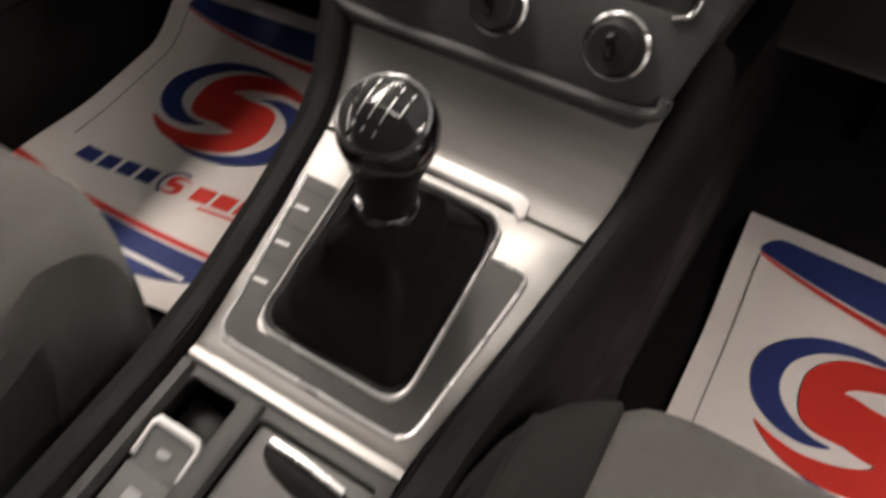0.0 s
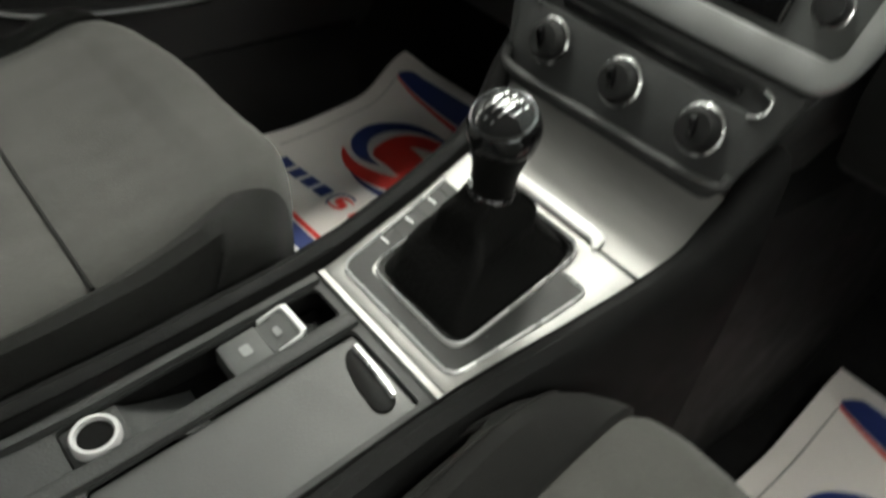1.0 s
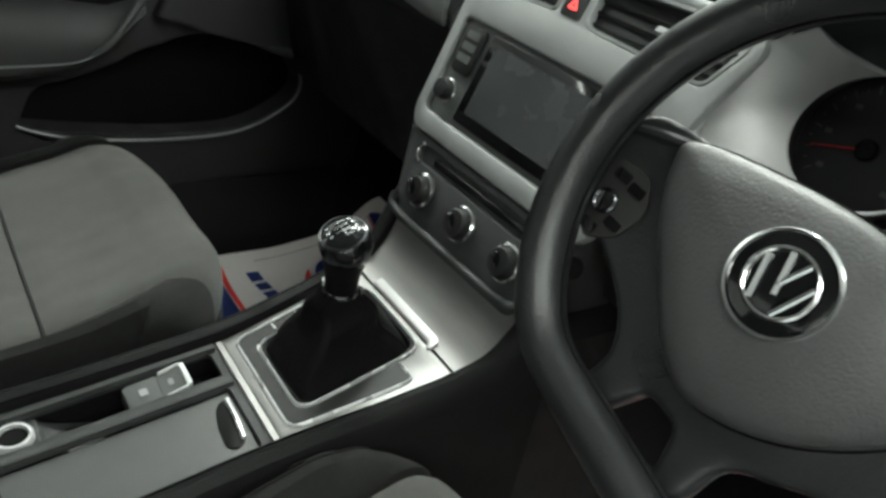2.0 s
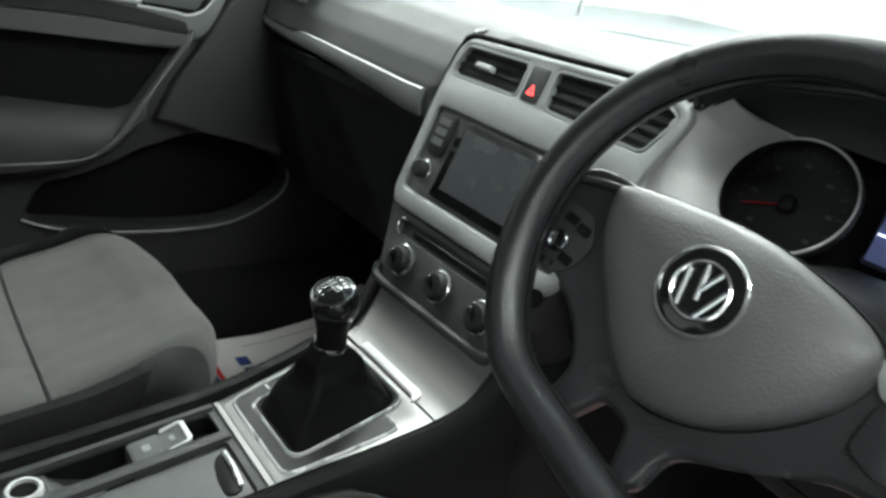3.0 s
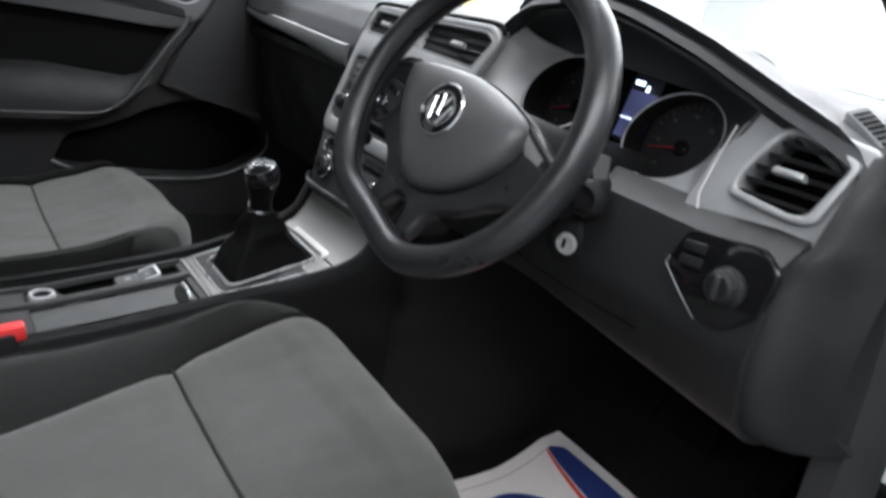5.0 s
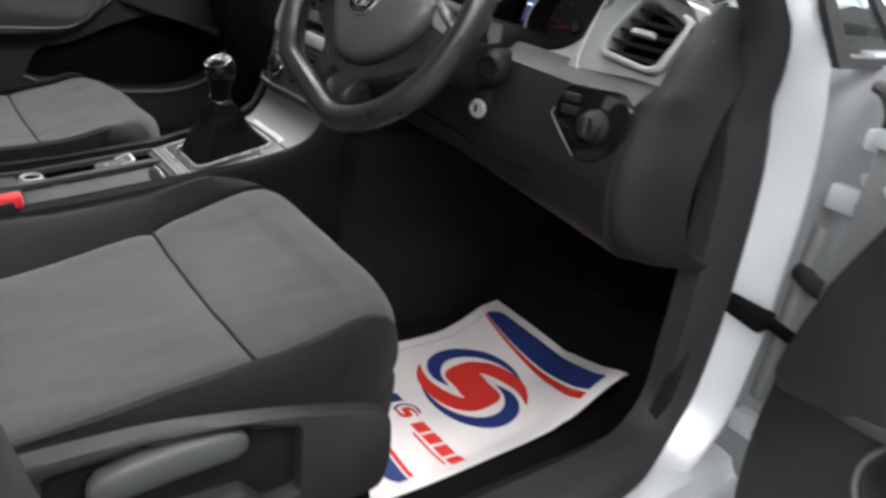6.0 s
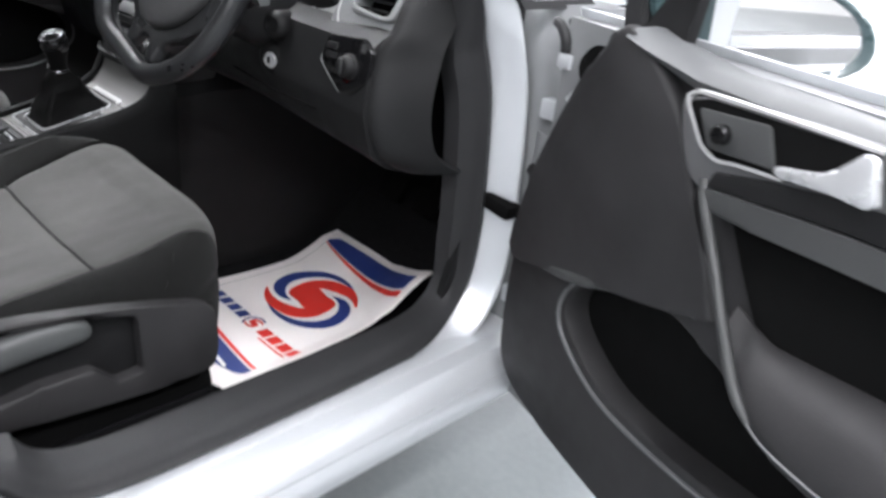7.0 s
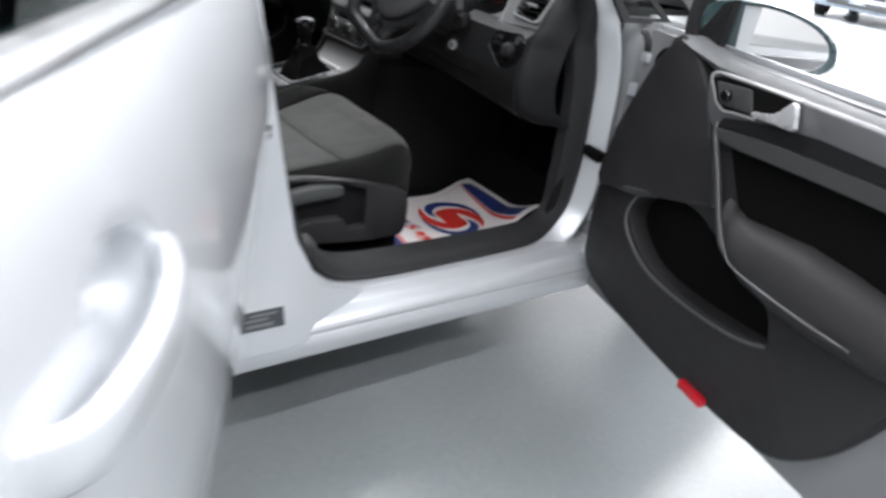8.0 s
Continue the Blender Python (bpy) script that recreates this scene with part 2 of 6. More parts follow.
GAUGE_FACE = mat("gauge_face_print", (0.012, 0.012, 0.013), 0.5, var=0.1, bump=0.0, spec=0.3)
NECK = mat("knob_neck_skin", (0.004, 0.004, 0.004), 0.45, var=0.15, bump=0.05, spec=0.08)
PAD = mat("airbag_skin", (0.052, 0.052, 0.053), 0.42, var=0.1, grain=500, bump=0.25)
DASH_SKIN = mat("soft_dash_skin", (0.033, 0.0345, 0.035), 0.72, var=0.12, grain=600, bump=0.3, spec=0.25)
SATIN_DULL = mat("dull_satin_trim", (0.20, 0.205, 0.205), 0.55, 0.4, var=0.06, bump=0.03)
BAND = mat("door_band_satin", (0.15, 0.152, 0.155), 0.45, 0.5, var=0.06, bump=0.03)
RING = mat("pale_ring_print", (0.42, 0.42, 0.43), 0.45, 0.2, var=0.03, bump=0.0)
# matt black parts, and shade painted into recess backs, throats and wells
DARK_VOID = mat("matt_black_and_shade", (0.004, 0.004, 0.004), 0.85, var=0.1, bump=0.05, spec=0.08)
END_SKIN = mat("lower_dash_skin", (0.0105, 0.0107, 0.011), 0.55, var=0.12, grain=600, bump=0.3, spec=0.3)
FLANK = mat("console_flank_plastic", (0.0060, 0.0061, 0.0063), 0.65, var=0.12, grain=600, bump=0.3, spec=0.12)
DARK_CHROME = mat("dark_chrome", (0.20, 0.20, 0.21), 0.12, 1.0, var=0.02, bump=0.0, rvar=0.03)
LENS = mat("red_reflector_lens", (0.5, 0.01, 0.02), 0.2, var=0.15, grain=500, bump=0.3, coat=0.5)
STICKER = mat("label_ink", (0.05, 0.055, 0.06), 0.4, var=0.1, bump=0.0)
STICKER_LIGHT = mat("label_print", (0.17, 0.175, 0.18), 0.4, var=0.1, bump=0.0)
GLOW_WHITE = lamp_mat("display_white", (0.75, 0.85, 1.0), 2.6)
GLOW_BLUE = lamp_mat("display_blue", (0.13, 0.15, 0.34), 0.06)
GLOW_RED = lamp_mat("lit_red", (1.0, 0.05, 0.05), 3.0)
NEEDLE = mat("red_needle", (0.22, 0.015, 0.02), 0.4, bump=0.0)
BLUE_CAR = mat("pale_blue_paint", (0.40, 0.46, 0.54), 0.3, 0.3, var=0.03, bump=0.0, coat=1.0)
ORANGE = mat("orange_yellow_paint", (0.82, 0.58, 0.24), 0.4, var=0.05, bump=0.0)
TYRE = mat("tyre_rubber", (0.02, 0.02, 0.02), 0.8, var=0.2, grain=200, bump=0.3)


# ---- hall ----
def hall():
    bm = bmesh.new()
    bmesh.ops.create_grid(bm, x_segments=2, y_segments=2, size=60)
    bm.transform(pose(0, 0, GROUND))
    single("ground", bm, FLOOR, "smooth grey painted concrete floor with soft reflections", "floor", (0, 0, GROUND), "structure")
    for name, c, s in (("wall_north", (0.5, 20, 2.3), (31, 0.3, 4.7)), ("wall_east", (15.8, 6, 2.3), (0.3, 28.3, 4.7)), ("wall_west", (-14.8, 6, 2.3), (0.3, 28.3, 4.7)), ("wall_south", (0.5, -8, 2.3), (31, 0.3, 4.7))):
        single(name, rbox(c, s, 0.01, 1), WALL, "plain white painted hall wall", "wall", (c[0], c[1], GROUND), "structure")
    single("ceiling", rbox((0.5, 6, CEILING + 0.1), (31, 28.3, 0.2), 0.01, 1), WALL, "plain white hall ceiling", "ceiling", (0.5, 6, CEILING), "structure")
    for x, y, length, watts in STRIPS:
        lamp = thing("added_ceiling_lamp", "long white ceiling strip lamp, added out of view", "lamp", (x, y, CEILING), group="ceiling lamps")
        part("lamp_tray", rbox((x, y, CEILING - 0.05), (0.36, length + 0.1, 0.10), 0.01), WALL, lamp)


hall()

# ---- car shell ----
shell = thing("car_shell", "silver hatchback body with two doors standing wide open", "car", (0, 0, GROUND))

# Opening of the front door: (y, z), going round from the sill's rear
OPENING = crv([(-0.17, 0.372, 0), (0.05, 0.368, 0), (0.31, 0.374, 0), (0.415, 0.388, 0), (0.472, 0.44, 0), (0.488, 0.53, 0), (0.486, 0.62, 0),
               (0.475, 0.74, 0), (0.460, 0.81, 0), (0.428, 0.885, 0), (0.36, 0.99, 0), (0.22, 1.14, 0), (0.06, 1.27, 0), (-0.12, 1.35, 0),
               (-0.35, 1.385, 0), (-0.48, 1.36, 0), (-0.515, 1.27, 0), (-0.49, 1.10, 0), (-0.452, 0.97, 0), (-0.42, 0.874, 0), (-0.388, 0.712, 0),
               (-0.353, 0.572, 0), (-0.318, 0.475, 0), (-0.262, 0.402, 0)], 5, True)
LEAN = [(0.0, 0.785), (0.9, 0.785), (1.1, 0.735), (1.25, 0.68), (1.4, 0.60)]


def hinge_side(y, z):
    """1 along the hinge pillar and screen pillar, 0 along the sill and the rear."""
    if z < 0.60:
        return lerp([(0.30, 0), (0.485, 1)], y)
    return lerp([(0.05, 0), (0.25, 1)], y) * lerp([(0.86, 1), (0.98, 0)], z)


def opening_band(prof, deep, side=1):
    """A band round the door opening: prof gives (outwards from the opening, towards the outside), deep the same at the hinges."""
    k, rings = len(OPENING), []
    for i, p in enumerate(OPENING):
        t = (OPENING[(i + 1) % k] - OPENING[i - 1]).normalized()
        nrm = Vector((t.y, -t.x, 0))
        w = hinge_side(p.x, p.y)
        slim = lin([(0.40, 0.62), (0.52, 1.0), (0.86, 1.0), (0.95, 0.4), (1.0, 0.4)], p.y)
        slim *= 0.5 if p.x < -0.2 and p.y > 0.45 else 1
        shallow = -0.09 if p.x < 0 else lin([(0.0, -0.09), (0.88, -0.09), (0.96, -0.034)], p.y)
        ring = []
        for (d0, x0), (d1, x1) in zip(prof, deep):
            d, dx = d0 + (d1 - d0) * w, x0 + (x1 - x0) * w
            d *= slim if d < 0 else 1
            dx = max(dx, shallow)
            ring.append((side * (lin(LEAN, p.y) + dx), p.x + nrm.x * d, p.y + nrm.y * d))
        rings.append(ring)
    rings.append(rings[0])
    bm = loft(rings, cap=False)
    bmesh.ops.remove_doubles(bm, verts=bm.verts, dist=1e-6)
    return bm


part("door_frame", opening_band([(-0.004, -0.03), (-0.002, -0.004), (0.003, 0.003), (0.012, 0.006), (0.048, 0.012), (0.060, 0.008), (0.066, -0.004), (0.068, -0.05), (0.03, -0.06)],
                                [(0.004, -0.070), (0.006, -0.050), (0.010, -0.042), (0.016, -0.032), (0.026, 0.004), (0.031, 0.010), (0.038, 0.009), (0.048, -0.030), (0.03, -0.075)]),
     SILVER, shell, "glossy silver painted door opening flange")
part("door_seal", opening_band([(0.004, -0.004), (-0.002, 0.007), (-0.014, 0.011), (-0.022, 0.004), (-0.026, 0.003), (-0.040, -0.006), (-0.052, -0.022), (-0.056, -0.06), (-0.02, -0.06)],
                               [(0.010, -0.046), (0.004, -0.036), (-0.010, -0.030), (-0.018, -0.036), (-0.024, -0.038), (-0.038, -0.046), (-0.050, -0.056), (-0.054, -0.085), (-0.01, -0.085)]),
     RUBBER, shell, "black rubber door seal")

sill_profile = [(0.72, 0.262), (0.845, 0.255), (0.858, 0.262), (0.864, 0.285), (0.863, 0.302), (0.857, 0.310), (0.859, 0.318), (0.853, 0.331), (0.838, 0.339), (0.822, 0.342), (0.815, 0.350), (0.808, 0.363), (0.79, 0.367), (0.72, 0.365)]
part("sill", loft([[(x, y, z) for x, z in sill_profile] for y in (-0.62, -0.3, 0.0, 0.3, 0.50)]), SILVER, shell, "silver painted door sill with two pressed steps")
part("sill_end", loft([[(x - 0.002 * k, 0.50 + 0.035 * k, z + 0.006 * k) for x, z in sill_profile] for k in (0, 0.5, 1)]), SILVER, shell)
part("inner_sill_trim", loft([[(x, y, z) for x, z in ((0.745, 0.380), (0.738, 0.392), (0.70, 0.385), (0.685, 0.36), (0.68, 0.24), (0.72, 0.235))] for y in (-0.45, 0.0, 0.42)]), TRIM_DARK, shell, "black plastic inner sill cover")

# Centre pillar below the belt, with its label and the lock striker
def pillar_face(y, z):
    """Outer face of the centre pillar, flaring out towards the sill."""
    k = min(max((-0.12 - y) / 0.25, 0), 1)
    return 0.795 + lin([(0.30, 0.064), (0.36, 0.054), (0.42, 0.030), (0.52, 0.006), (0.60, 0.0), (1.0, -0.02)], z) * k * k * (3 - 2 * k)


PILLAR_EDGE = [(0.30, -0.10), (0.35, -0.14), (0.37, -0.20), (0.40, -0.285), (0.50, -0.335), (0.98, -0.43)]


def pillar(u, v):
    z = 0.30 + 0.68 * v
    y = lin(PILLAR_EDGE, z)
    y += (-0.64 - y) * u
    return (pillar_face(y, z), y, z)


part("centre_pillar", surf(pillar, 40, 60, 0.01), SILVER, shell, "silver painted centre pillar")
plate = part("label_plate", prism([(-0.458, 0.353), (-0.372, 0.353), (-0.372, 0.387), (-0.458, 0.387)], 0.0015, lambda a, b, h: (pillar_face(a, b) + 0.012 + h, a, b)), STICKER, shell, "small black label with unreadable print")
for b0, b1, a0, a1 in ((0.359, 0.365, -0.450, -0.395), (0.370, 0.374, -0.450, -0.405), (0.378, 0.382, -0.440, -0.385)):
    part("print_bar", prism([(a0, b0), (a1, b0), (a1, b1), (a0, b1)], 0.0005, lambda a, b, h: (pillar_face(a, b) + 0.0138 + h, a, b)), STICKER_LIGHT, plate)
striker = part("striker", tube([(0.78, -0.405, 0.712), (0.815, -0.405, 0.712), (0.822, -0.412, 0.712), (0.822, -0.442, 0.712), (0.815, -0.449, 0.712), (0.78, -0.449, 0.712)], 0.0055), CHROME, shell, "bright steel lock striker loop")
part("striker_plate", rbox((0.797, -0.43, 0.712), (0.008, 0.075, 0.03), 0.003), CHROME, shell)

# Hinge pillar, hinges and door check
part("hinge_pillar", loft([[(0.775, 0.535, z), (0.80, 0.553, z), (0.83, 0.60, z), (0.86, 0.66, z), (0.70, 0.70, z), (0.70, 0.535, z)] for z in (0.27, 0.6, 0.90, 0.93)]), JAMB_SHADED, shell, "silver hinge pillar, darkened for shade")
for z, x in ((0.432, 0.820), (0.775, 0.838)):
    hinge = part("hinge", rbox((x, 0.535, z), (0.062, 0.026, 0.032), 0.004), SILVER, shell, "silver painted door hinge leaf")
    part("hinge_pin", lathe([(0.010, -0.035), (0.011, -0.033), (0.011, 0.033), (0.010, 0.035)], (x + 0.035, 0.535, z), (0, 0, 1), 12), SATIN, hinge)
    part("hinge_nut", lathe([(0.007, 0), (0.007, 0.004), (0.004, 0.006)], (x + 0.012, 0.522, z), (0, -1, 0), 6), CHROME, hinge)
part("pillar_bead", surf(lambda u, v: (0.792 + 0.030 * u, 0.548 - 0.010 * math.sin(math.pi * u), 0.47 + 0.26 * v), 8, 10, 0.003), JAMB_SHADED, shell, "pressed bead in the hinge pillar")
upper = part("wing_bracket", rbox((0.832, 0.548, 0.848), (0.030, 0.016, 0.026), 0.004), SILVER, shell, "pale wing bracket")
part("bracket_arm", rbox((0.868, 0.520, 0.822), (0.075, 0.010, 0.016), 0.004, rot=(0, -32, -14)), SATIN_LIGHT, upper)
part("wing_seal", tube(crv([(0.822, 0.552, 0.912), (0.836, 0.545, 0.895), (0.842, 0.542, 0.872), (0.838, 0.545, 0.855)], 4), 0.009, 8), RUBBER, shell, "black rubber seal in the door gap")
part("gap_cover", rbox((0.86, 0.556, 0.80), (0.05, 0.02, 0.05), 0.006), DARK_VOID, shell)
check = part("door_check", rbox((0.772, 0.505, 0.598), (0.062, 0.034, 0.026), 0.005, rot=(0, 8, 0)), DARK_VOID, shell, "black door check bracket")
part("check_arm", rbox((0.835, 0.510, 0.590), (0.10, 0.012, 0.016), 0.004, rot=(0, 6, -6)), DARK_VOID, check)
part("loom_boot", tube(crv([(0.80, 0.545, 0.665), (0.83, 0.53, 0.66), (0.86, 0.53, 0.655), (0.885, 0.535, 0.65)], 4), 0.013, 10), RUBBER, shell, "black rubber wiring boot")

# Windscreen pillars, quarter window, screen, roof
for s in (-1, 1):
    run = crv([(s * 0.775, 0.90, 0.92), (s * 0.765, 0.70, 1.035), (s * 0.735, 0.42, 1.165), (s * 0.665, 0.10, 1.335), (s * 0.60, -0.15, 1.40)], 6)
    part("windscreen_pillar", sweep(run, [(-0.02, -0.014), (0.02, -0.018), (0.024, 0.008), (0.008, 0.02), (-0.02, 0.018)]), SILVER, shell)
    part("pillar_trim", sweep([p + Vector((-s * 0.024, -0.012, -0.014)) for p in run], [(-0.018, -0.012), (0.012, -0.014), (0.016, 0.0), (0.012, 0.012), (-0.018, 0.012)]), HEADLINER, shell, "pale grey inner pillar cover")
    tri = [(0.455, 0.925), (0.64, 0.925), (0.40, 1.095), (0.355, 1.06)]
    inner = [(0.475, 0.937), (0.60, 0.937), (0.405, 1.072), (0.382, 1.05)]
    part("quarter_frame", prism(tri, 0.012, lambda a, b, h, s=s: (s * (0.79 - 0.25 * max(b - 0.93, 0) + h), a, b), holes=[inner]), RUBBER, shell)
    pane = part("quarter_pane", prism(inner, 0.004, lambda a, b, h, s=s: (s * (0.794 - 0.25 * max(b - 0.93, 0) + h), a, b)), GLASS, shell)
    pane.visible_shadow = False
    part("wing", surf(lambda u, v, s=s: (s * (0.86 + 0.03 * math.sin(math.pi * v) - 0.10 * v ** 4 - 0.12 * max(u - 0.5, 0) ** 2), 0.61 + 1.05 * u, 0.27 + 0.66 * v - 0.10 * u * v), 10, 8, 0.004), SILVER, shell, "silver front wing")
for s in (-1, 1):
    part("scuttle", surf(lambda u, v, s=s: (s * (0.66 + 0.125 * u), 0.62 + 0.50 * v, 0.925 + 0.012 * math.sin(math.pi * u) + 0.01 * v), 6, 10, 0.004), SILVER, shell)
part("lower_cowl", rbox((0, 1.02, 0.90), (1.5, 0.14, 0.05), 0.01), RUBBER, shell)
part("bonnet", surf(lambda u, v: ((u - 0.5) * 1.52, 1.08 + 0.85 * v, 0.945 + 0.035 * math.sin(math.pi * u) - 0.13 * v * v), 12, 8, 0.006), SILVER, shell, "silver painted bonnet")
screen = part("windscreen", surf(lambda u, v: ((u - 0.5) * (1.42 - 0.28 * v), 1.02 - 0.9 * v - 0.26 * (2 * u - 1) ** 2 * (1 - 0.5 * v), 0.93 + 0.47 * v), 12, 8, 0.005), GLASS, shell, "clear windscreen")
screen.visible_shadow = False
part("roof", surf(lambda u, v: ((u - 0.5) * 1.22, 0.13 - 1.65 * v, 1.405 + 0.05 * math.sin(math.pi * u) - 0.06 * v * v), 10, 8, 0.02), SILVER, shell)
part("headliner", surf(lambda u, v: ((u - 0.5) * 1.18, 0.10 - 1.6 * v, 1.375 + 0.045 * math.sin(math.pi * u) - 0.06 * v * v), 10, 8, 0.01), HEADLINER, shell)

# Far side, tail and floor of the cabin
part("passenger_side", prism(rpoly([(0.62, 0.26), (-1.75, 0.26), (-1.75, 0.95), (0.62, 0.95)], 0.05), 0.05, lambda a, b, h: (-0.80 - h, a, b), 0.01), SILVER, shell)
part("passenger_pillar", rbox((-0.73, -0.52, 1.16), (0.06, 0.12, 0.46), 0.015, rot=(0, 12, 0)), TRIM_GREY, shell)
part("tail", prism(rpoly([(-0.80, 0.30), (0.80, 0.30), (0.80, 0.95), (-0.80, 0.95)], 0.05), 0.08, lambda a, b, h: (a, -1.72 - h, b), 0.02), SILVER, shell)
part("rear_side", prism(rpoly([(-1.25, 0.26), (-1.75, 0.26), (-1.75, 0.95), (-1.25, 0.95)], 0.05), 0.05, lambda a, b, h: (0.80 + h, a, b), 0.01), SILVER, shell)
for s in (-1, 1):
    part("rear_pillar", loft([[(s * x, y + dy, z) for dy, x in ((0.12, xo), (-0.12, xo), (-0.12, xo - 0.05), (0.12, xo - 0.05))] for y, xo, z in ((-1.55, 0.82, 0.94), (-1.42, 0.70, 1.2), (-1.36, 0.60, 1.36))]), SILVER, shell)
floor_line = [(-1.7, 0.27), (-0.55, 0.27), (-0.5, 0.247), (0.50, 0.247), (0.60, 0.268), (0.86, 0.55), (0.90, 0.95)]
part("cabin_floor", surf(lambda u, v: ((u - 0.5) * 1.46, lin([(i / 6, p[0]) for i, p in enumerate(floor_line)], v), lin([(i / 6, p[1]) for i, p in enumerate(floor_line)], v) + 0.006 * noise.noise((u * 9, v * 14, 0.3))), 24, 60, 0.01), CARPET, shell, "black carpeted cabin floor")
part("rear_bench", rbox((0, -1.15, 0.42), (1.34, 0.5, 0.28), 0.06, 4), CLOTH_DARK, shell, "charcoal cloth rear bench")
part("rear_bench_back", rbox((0, -1.45, 0.72), (1.34, 0.16, 0.55), 0.06, 4, (-18, 0, 0)), CLOTH_DARK, shell)


for s in (-1, 1):
    part("kick_panel", prism(rpoly([(0.40, 0.24), (0.92, 0.24), (0.92, 0.95), (0.50, 0.95), (0.47, 0.60), (0.42, 0.42)], 0.02), 0.015, lambda a, b, h, s=s: (s * (0.725 + h), a, b)), TRIM_DARK, shell, "black footwell side panel")
part("passenger_sill_trim", loft([[(-x, y, z) for x, z in ((0.76, 0.40), (0.745, 0.418), (0.71, 0.41), (0.70, 0.37), (0.695, 0.24), (0.79, 0.235))] for y in (-1.6, 0.0, 0.48)]), TRIM_DARK, shell, "black plastic inner sill cover")
part("passenger_side_lining", rbox((-0.795, -0.55, 0.66), (0.012, 2.3, 0.60), 0.004), TRIM_DARK, shell)


def road_wheel(x, y):
    """A road wheel standing on the hall floor under its arch."""
    c, s = (x, y, GROUND + 0.305), math.copysign(1, x)
    w = part("road_wheel", lathe([(0.200, -0.090), (0.285, -0.095), (0.302, -0.080), (0.305, -0.02), (0.305, 0.02), (0.302, 0.080), (0.285, 0.095), (0.205, 0.090)], c, (s, 0, 0), 36), TYRE, shell, "black tyre on a silver wheel")
    part("wheel_disc", lathe([(0.206, 0.082), (0.200, 0.088), (0.185, 0.070), (0.070, 0.060), (0.060, 0.078), (0.010, 0.080)], c, (s, 0, 0), 30), SATIN, w, "silver wheel disc")


for x in (-0.735, 0.735):
    road_wheel(x, 1.24)
    road_wheel(x, -1.46)

# ---- doors ----
def door(name, label, m, s, drop):
    """A front door: a along its length from the hinge, h outwards, b up."""
    d = thing(name, label, "car door", m)

    def at(a, b, h):
        return (a, s * h, b + drop)

    edge = crv([(0.198, 0.945, 0), (0.155, 0.892, 0), (0.110, 0.80, 0), (0.058, 0.68, 0), (0.032, 0.56, 0), (0.032, 0.42, 0), (0.055, 0.355, 0), (0.14, 0.322, 0), (0.37, 0.298, 0), (0.66, 0.298, 0), (0.78, 0.345, 0), (0.86, 0.46, 0), (0.92, 0.62, 0), (0.965, 0.80, 0), (0.985, 0.915, 0)], 4)
    outline = [(p.x, p.y) for p in edge] + [(0.70, 0.917), (0.40, 0.912), (0.26, 0.925)]
    pocket = [(p.x, p.y) for p in crv([(0.215, 0.600, 0), (0.180, 0.550, 0), (0.205, 0.505, 0), (0.30, 0.463, 0), (0.44, 0.462, 0), (0.58, 0.478, 0), (0.640, 0.490, 0), (0.637, 0.515, 0), (0.612, 0.553, 0), (0.54, 0.572, 0), (0.45, 0.612, 0), (0.36, 0.636, 0), (0.27, 0.622, 0)], 4, True)]
    part("door_panel", prism(outline, -0.045, lambda a, b, h: at(a, b, 0.045 + h + 0.012 * max(0.33 - b, 0) * 10), 0.006, holes=[pocket]), DOOR_TRIM, d, "dark moulded plastic door lining", True)
    # pocket back coloured black for the shade inside the pocket
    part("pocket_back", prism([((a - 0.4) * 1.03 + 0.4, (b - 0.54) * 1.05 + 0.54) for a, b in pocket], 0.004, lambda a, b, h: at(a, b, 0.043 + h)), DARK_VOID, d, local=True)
    # lip in pale satin, painting the highlight along its edge
    lip = crv([(0.255, 0.625, -0.004), (0.205, 0.600, -0.008), (0.180, 0.550, -0.012), (0.205, 0.505, -0.014), (0.30, 0.463, -0.016), (0.44, 0.458, -0.016), (0.58, 0.472, -0.012), (0.65, 0.494, -0.006)], 6)
    part("pocket_lip", tube([at(*p) for p in lip], 0.0032, 8), BAND, d, "rounded pocket edge, paled for its highlight", True)
    # upper dark pad in front of the ridge, standing proud
    pad = [(p.x, p.y) for p in crv([(0.196, 0.945, 0), (0.160, 0.898, 0), (0.122, 0.825, 0), (0.082, 0.735, 0), (0.056, 0.66, 0), (0.047, 0.575, 0)], 5)] + [(p.x, p.y) for p in crv([(0.06, 0.566, 0), (0.22, 0.610, 0), (0.38, 0.652, 0), (0.44, 0.672, 0)], 4)] + [(p.x, p.y) for p in crv([(0.41, 0.735, 0), (0.362, 0.805, 0), (0.330, 0.862, 0), (0.285, 0.908, 0), (0.240, 0.935, 0), (0.206, 0.950, 0)], 4)]
    part("upper_pad", prism(pad, -0.022, lambda a, b, h: at(a, b, h), 0.008, seg=3), DOOR_TRIM, d, "plain dark upper door pad", True)
    # rib paler than the lining, for the highlight under the pad
    part("pad_rib", tube([at(*p) for p in crv([(0.050, 0.572, -0.004), (0.120, 0.588, -0.010), (0.200, 0.606, -0.014), (0.270, 0.626, -0.014), (0.360, 0.650, -0.012), (0.435, 0.670, -0.010)], 4)], [0.004, 0.006, 0.007, 0.008, 0.009, 0.010, 0.011, 0.0115, 0.0115, 0.011, 0.010, 0.008, 0.006, 0.005, 0.0045, 0.004, 0.0035, 0.003, 0.0025, 0.002, 0.002][:len(crv([(k, 0, 0) for k in range(6)], 4))], 10), BOX_GREY, d, "grey rib between the pad and the pocket, paled for its highlight", True)
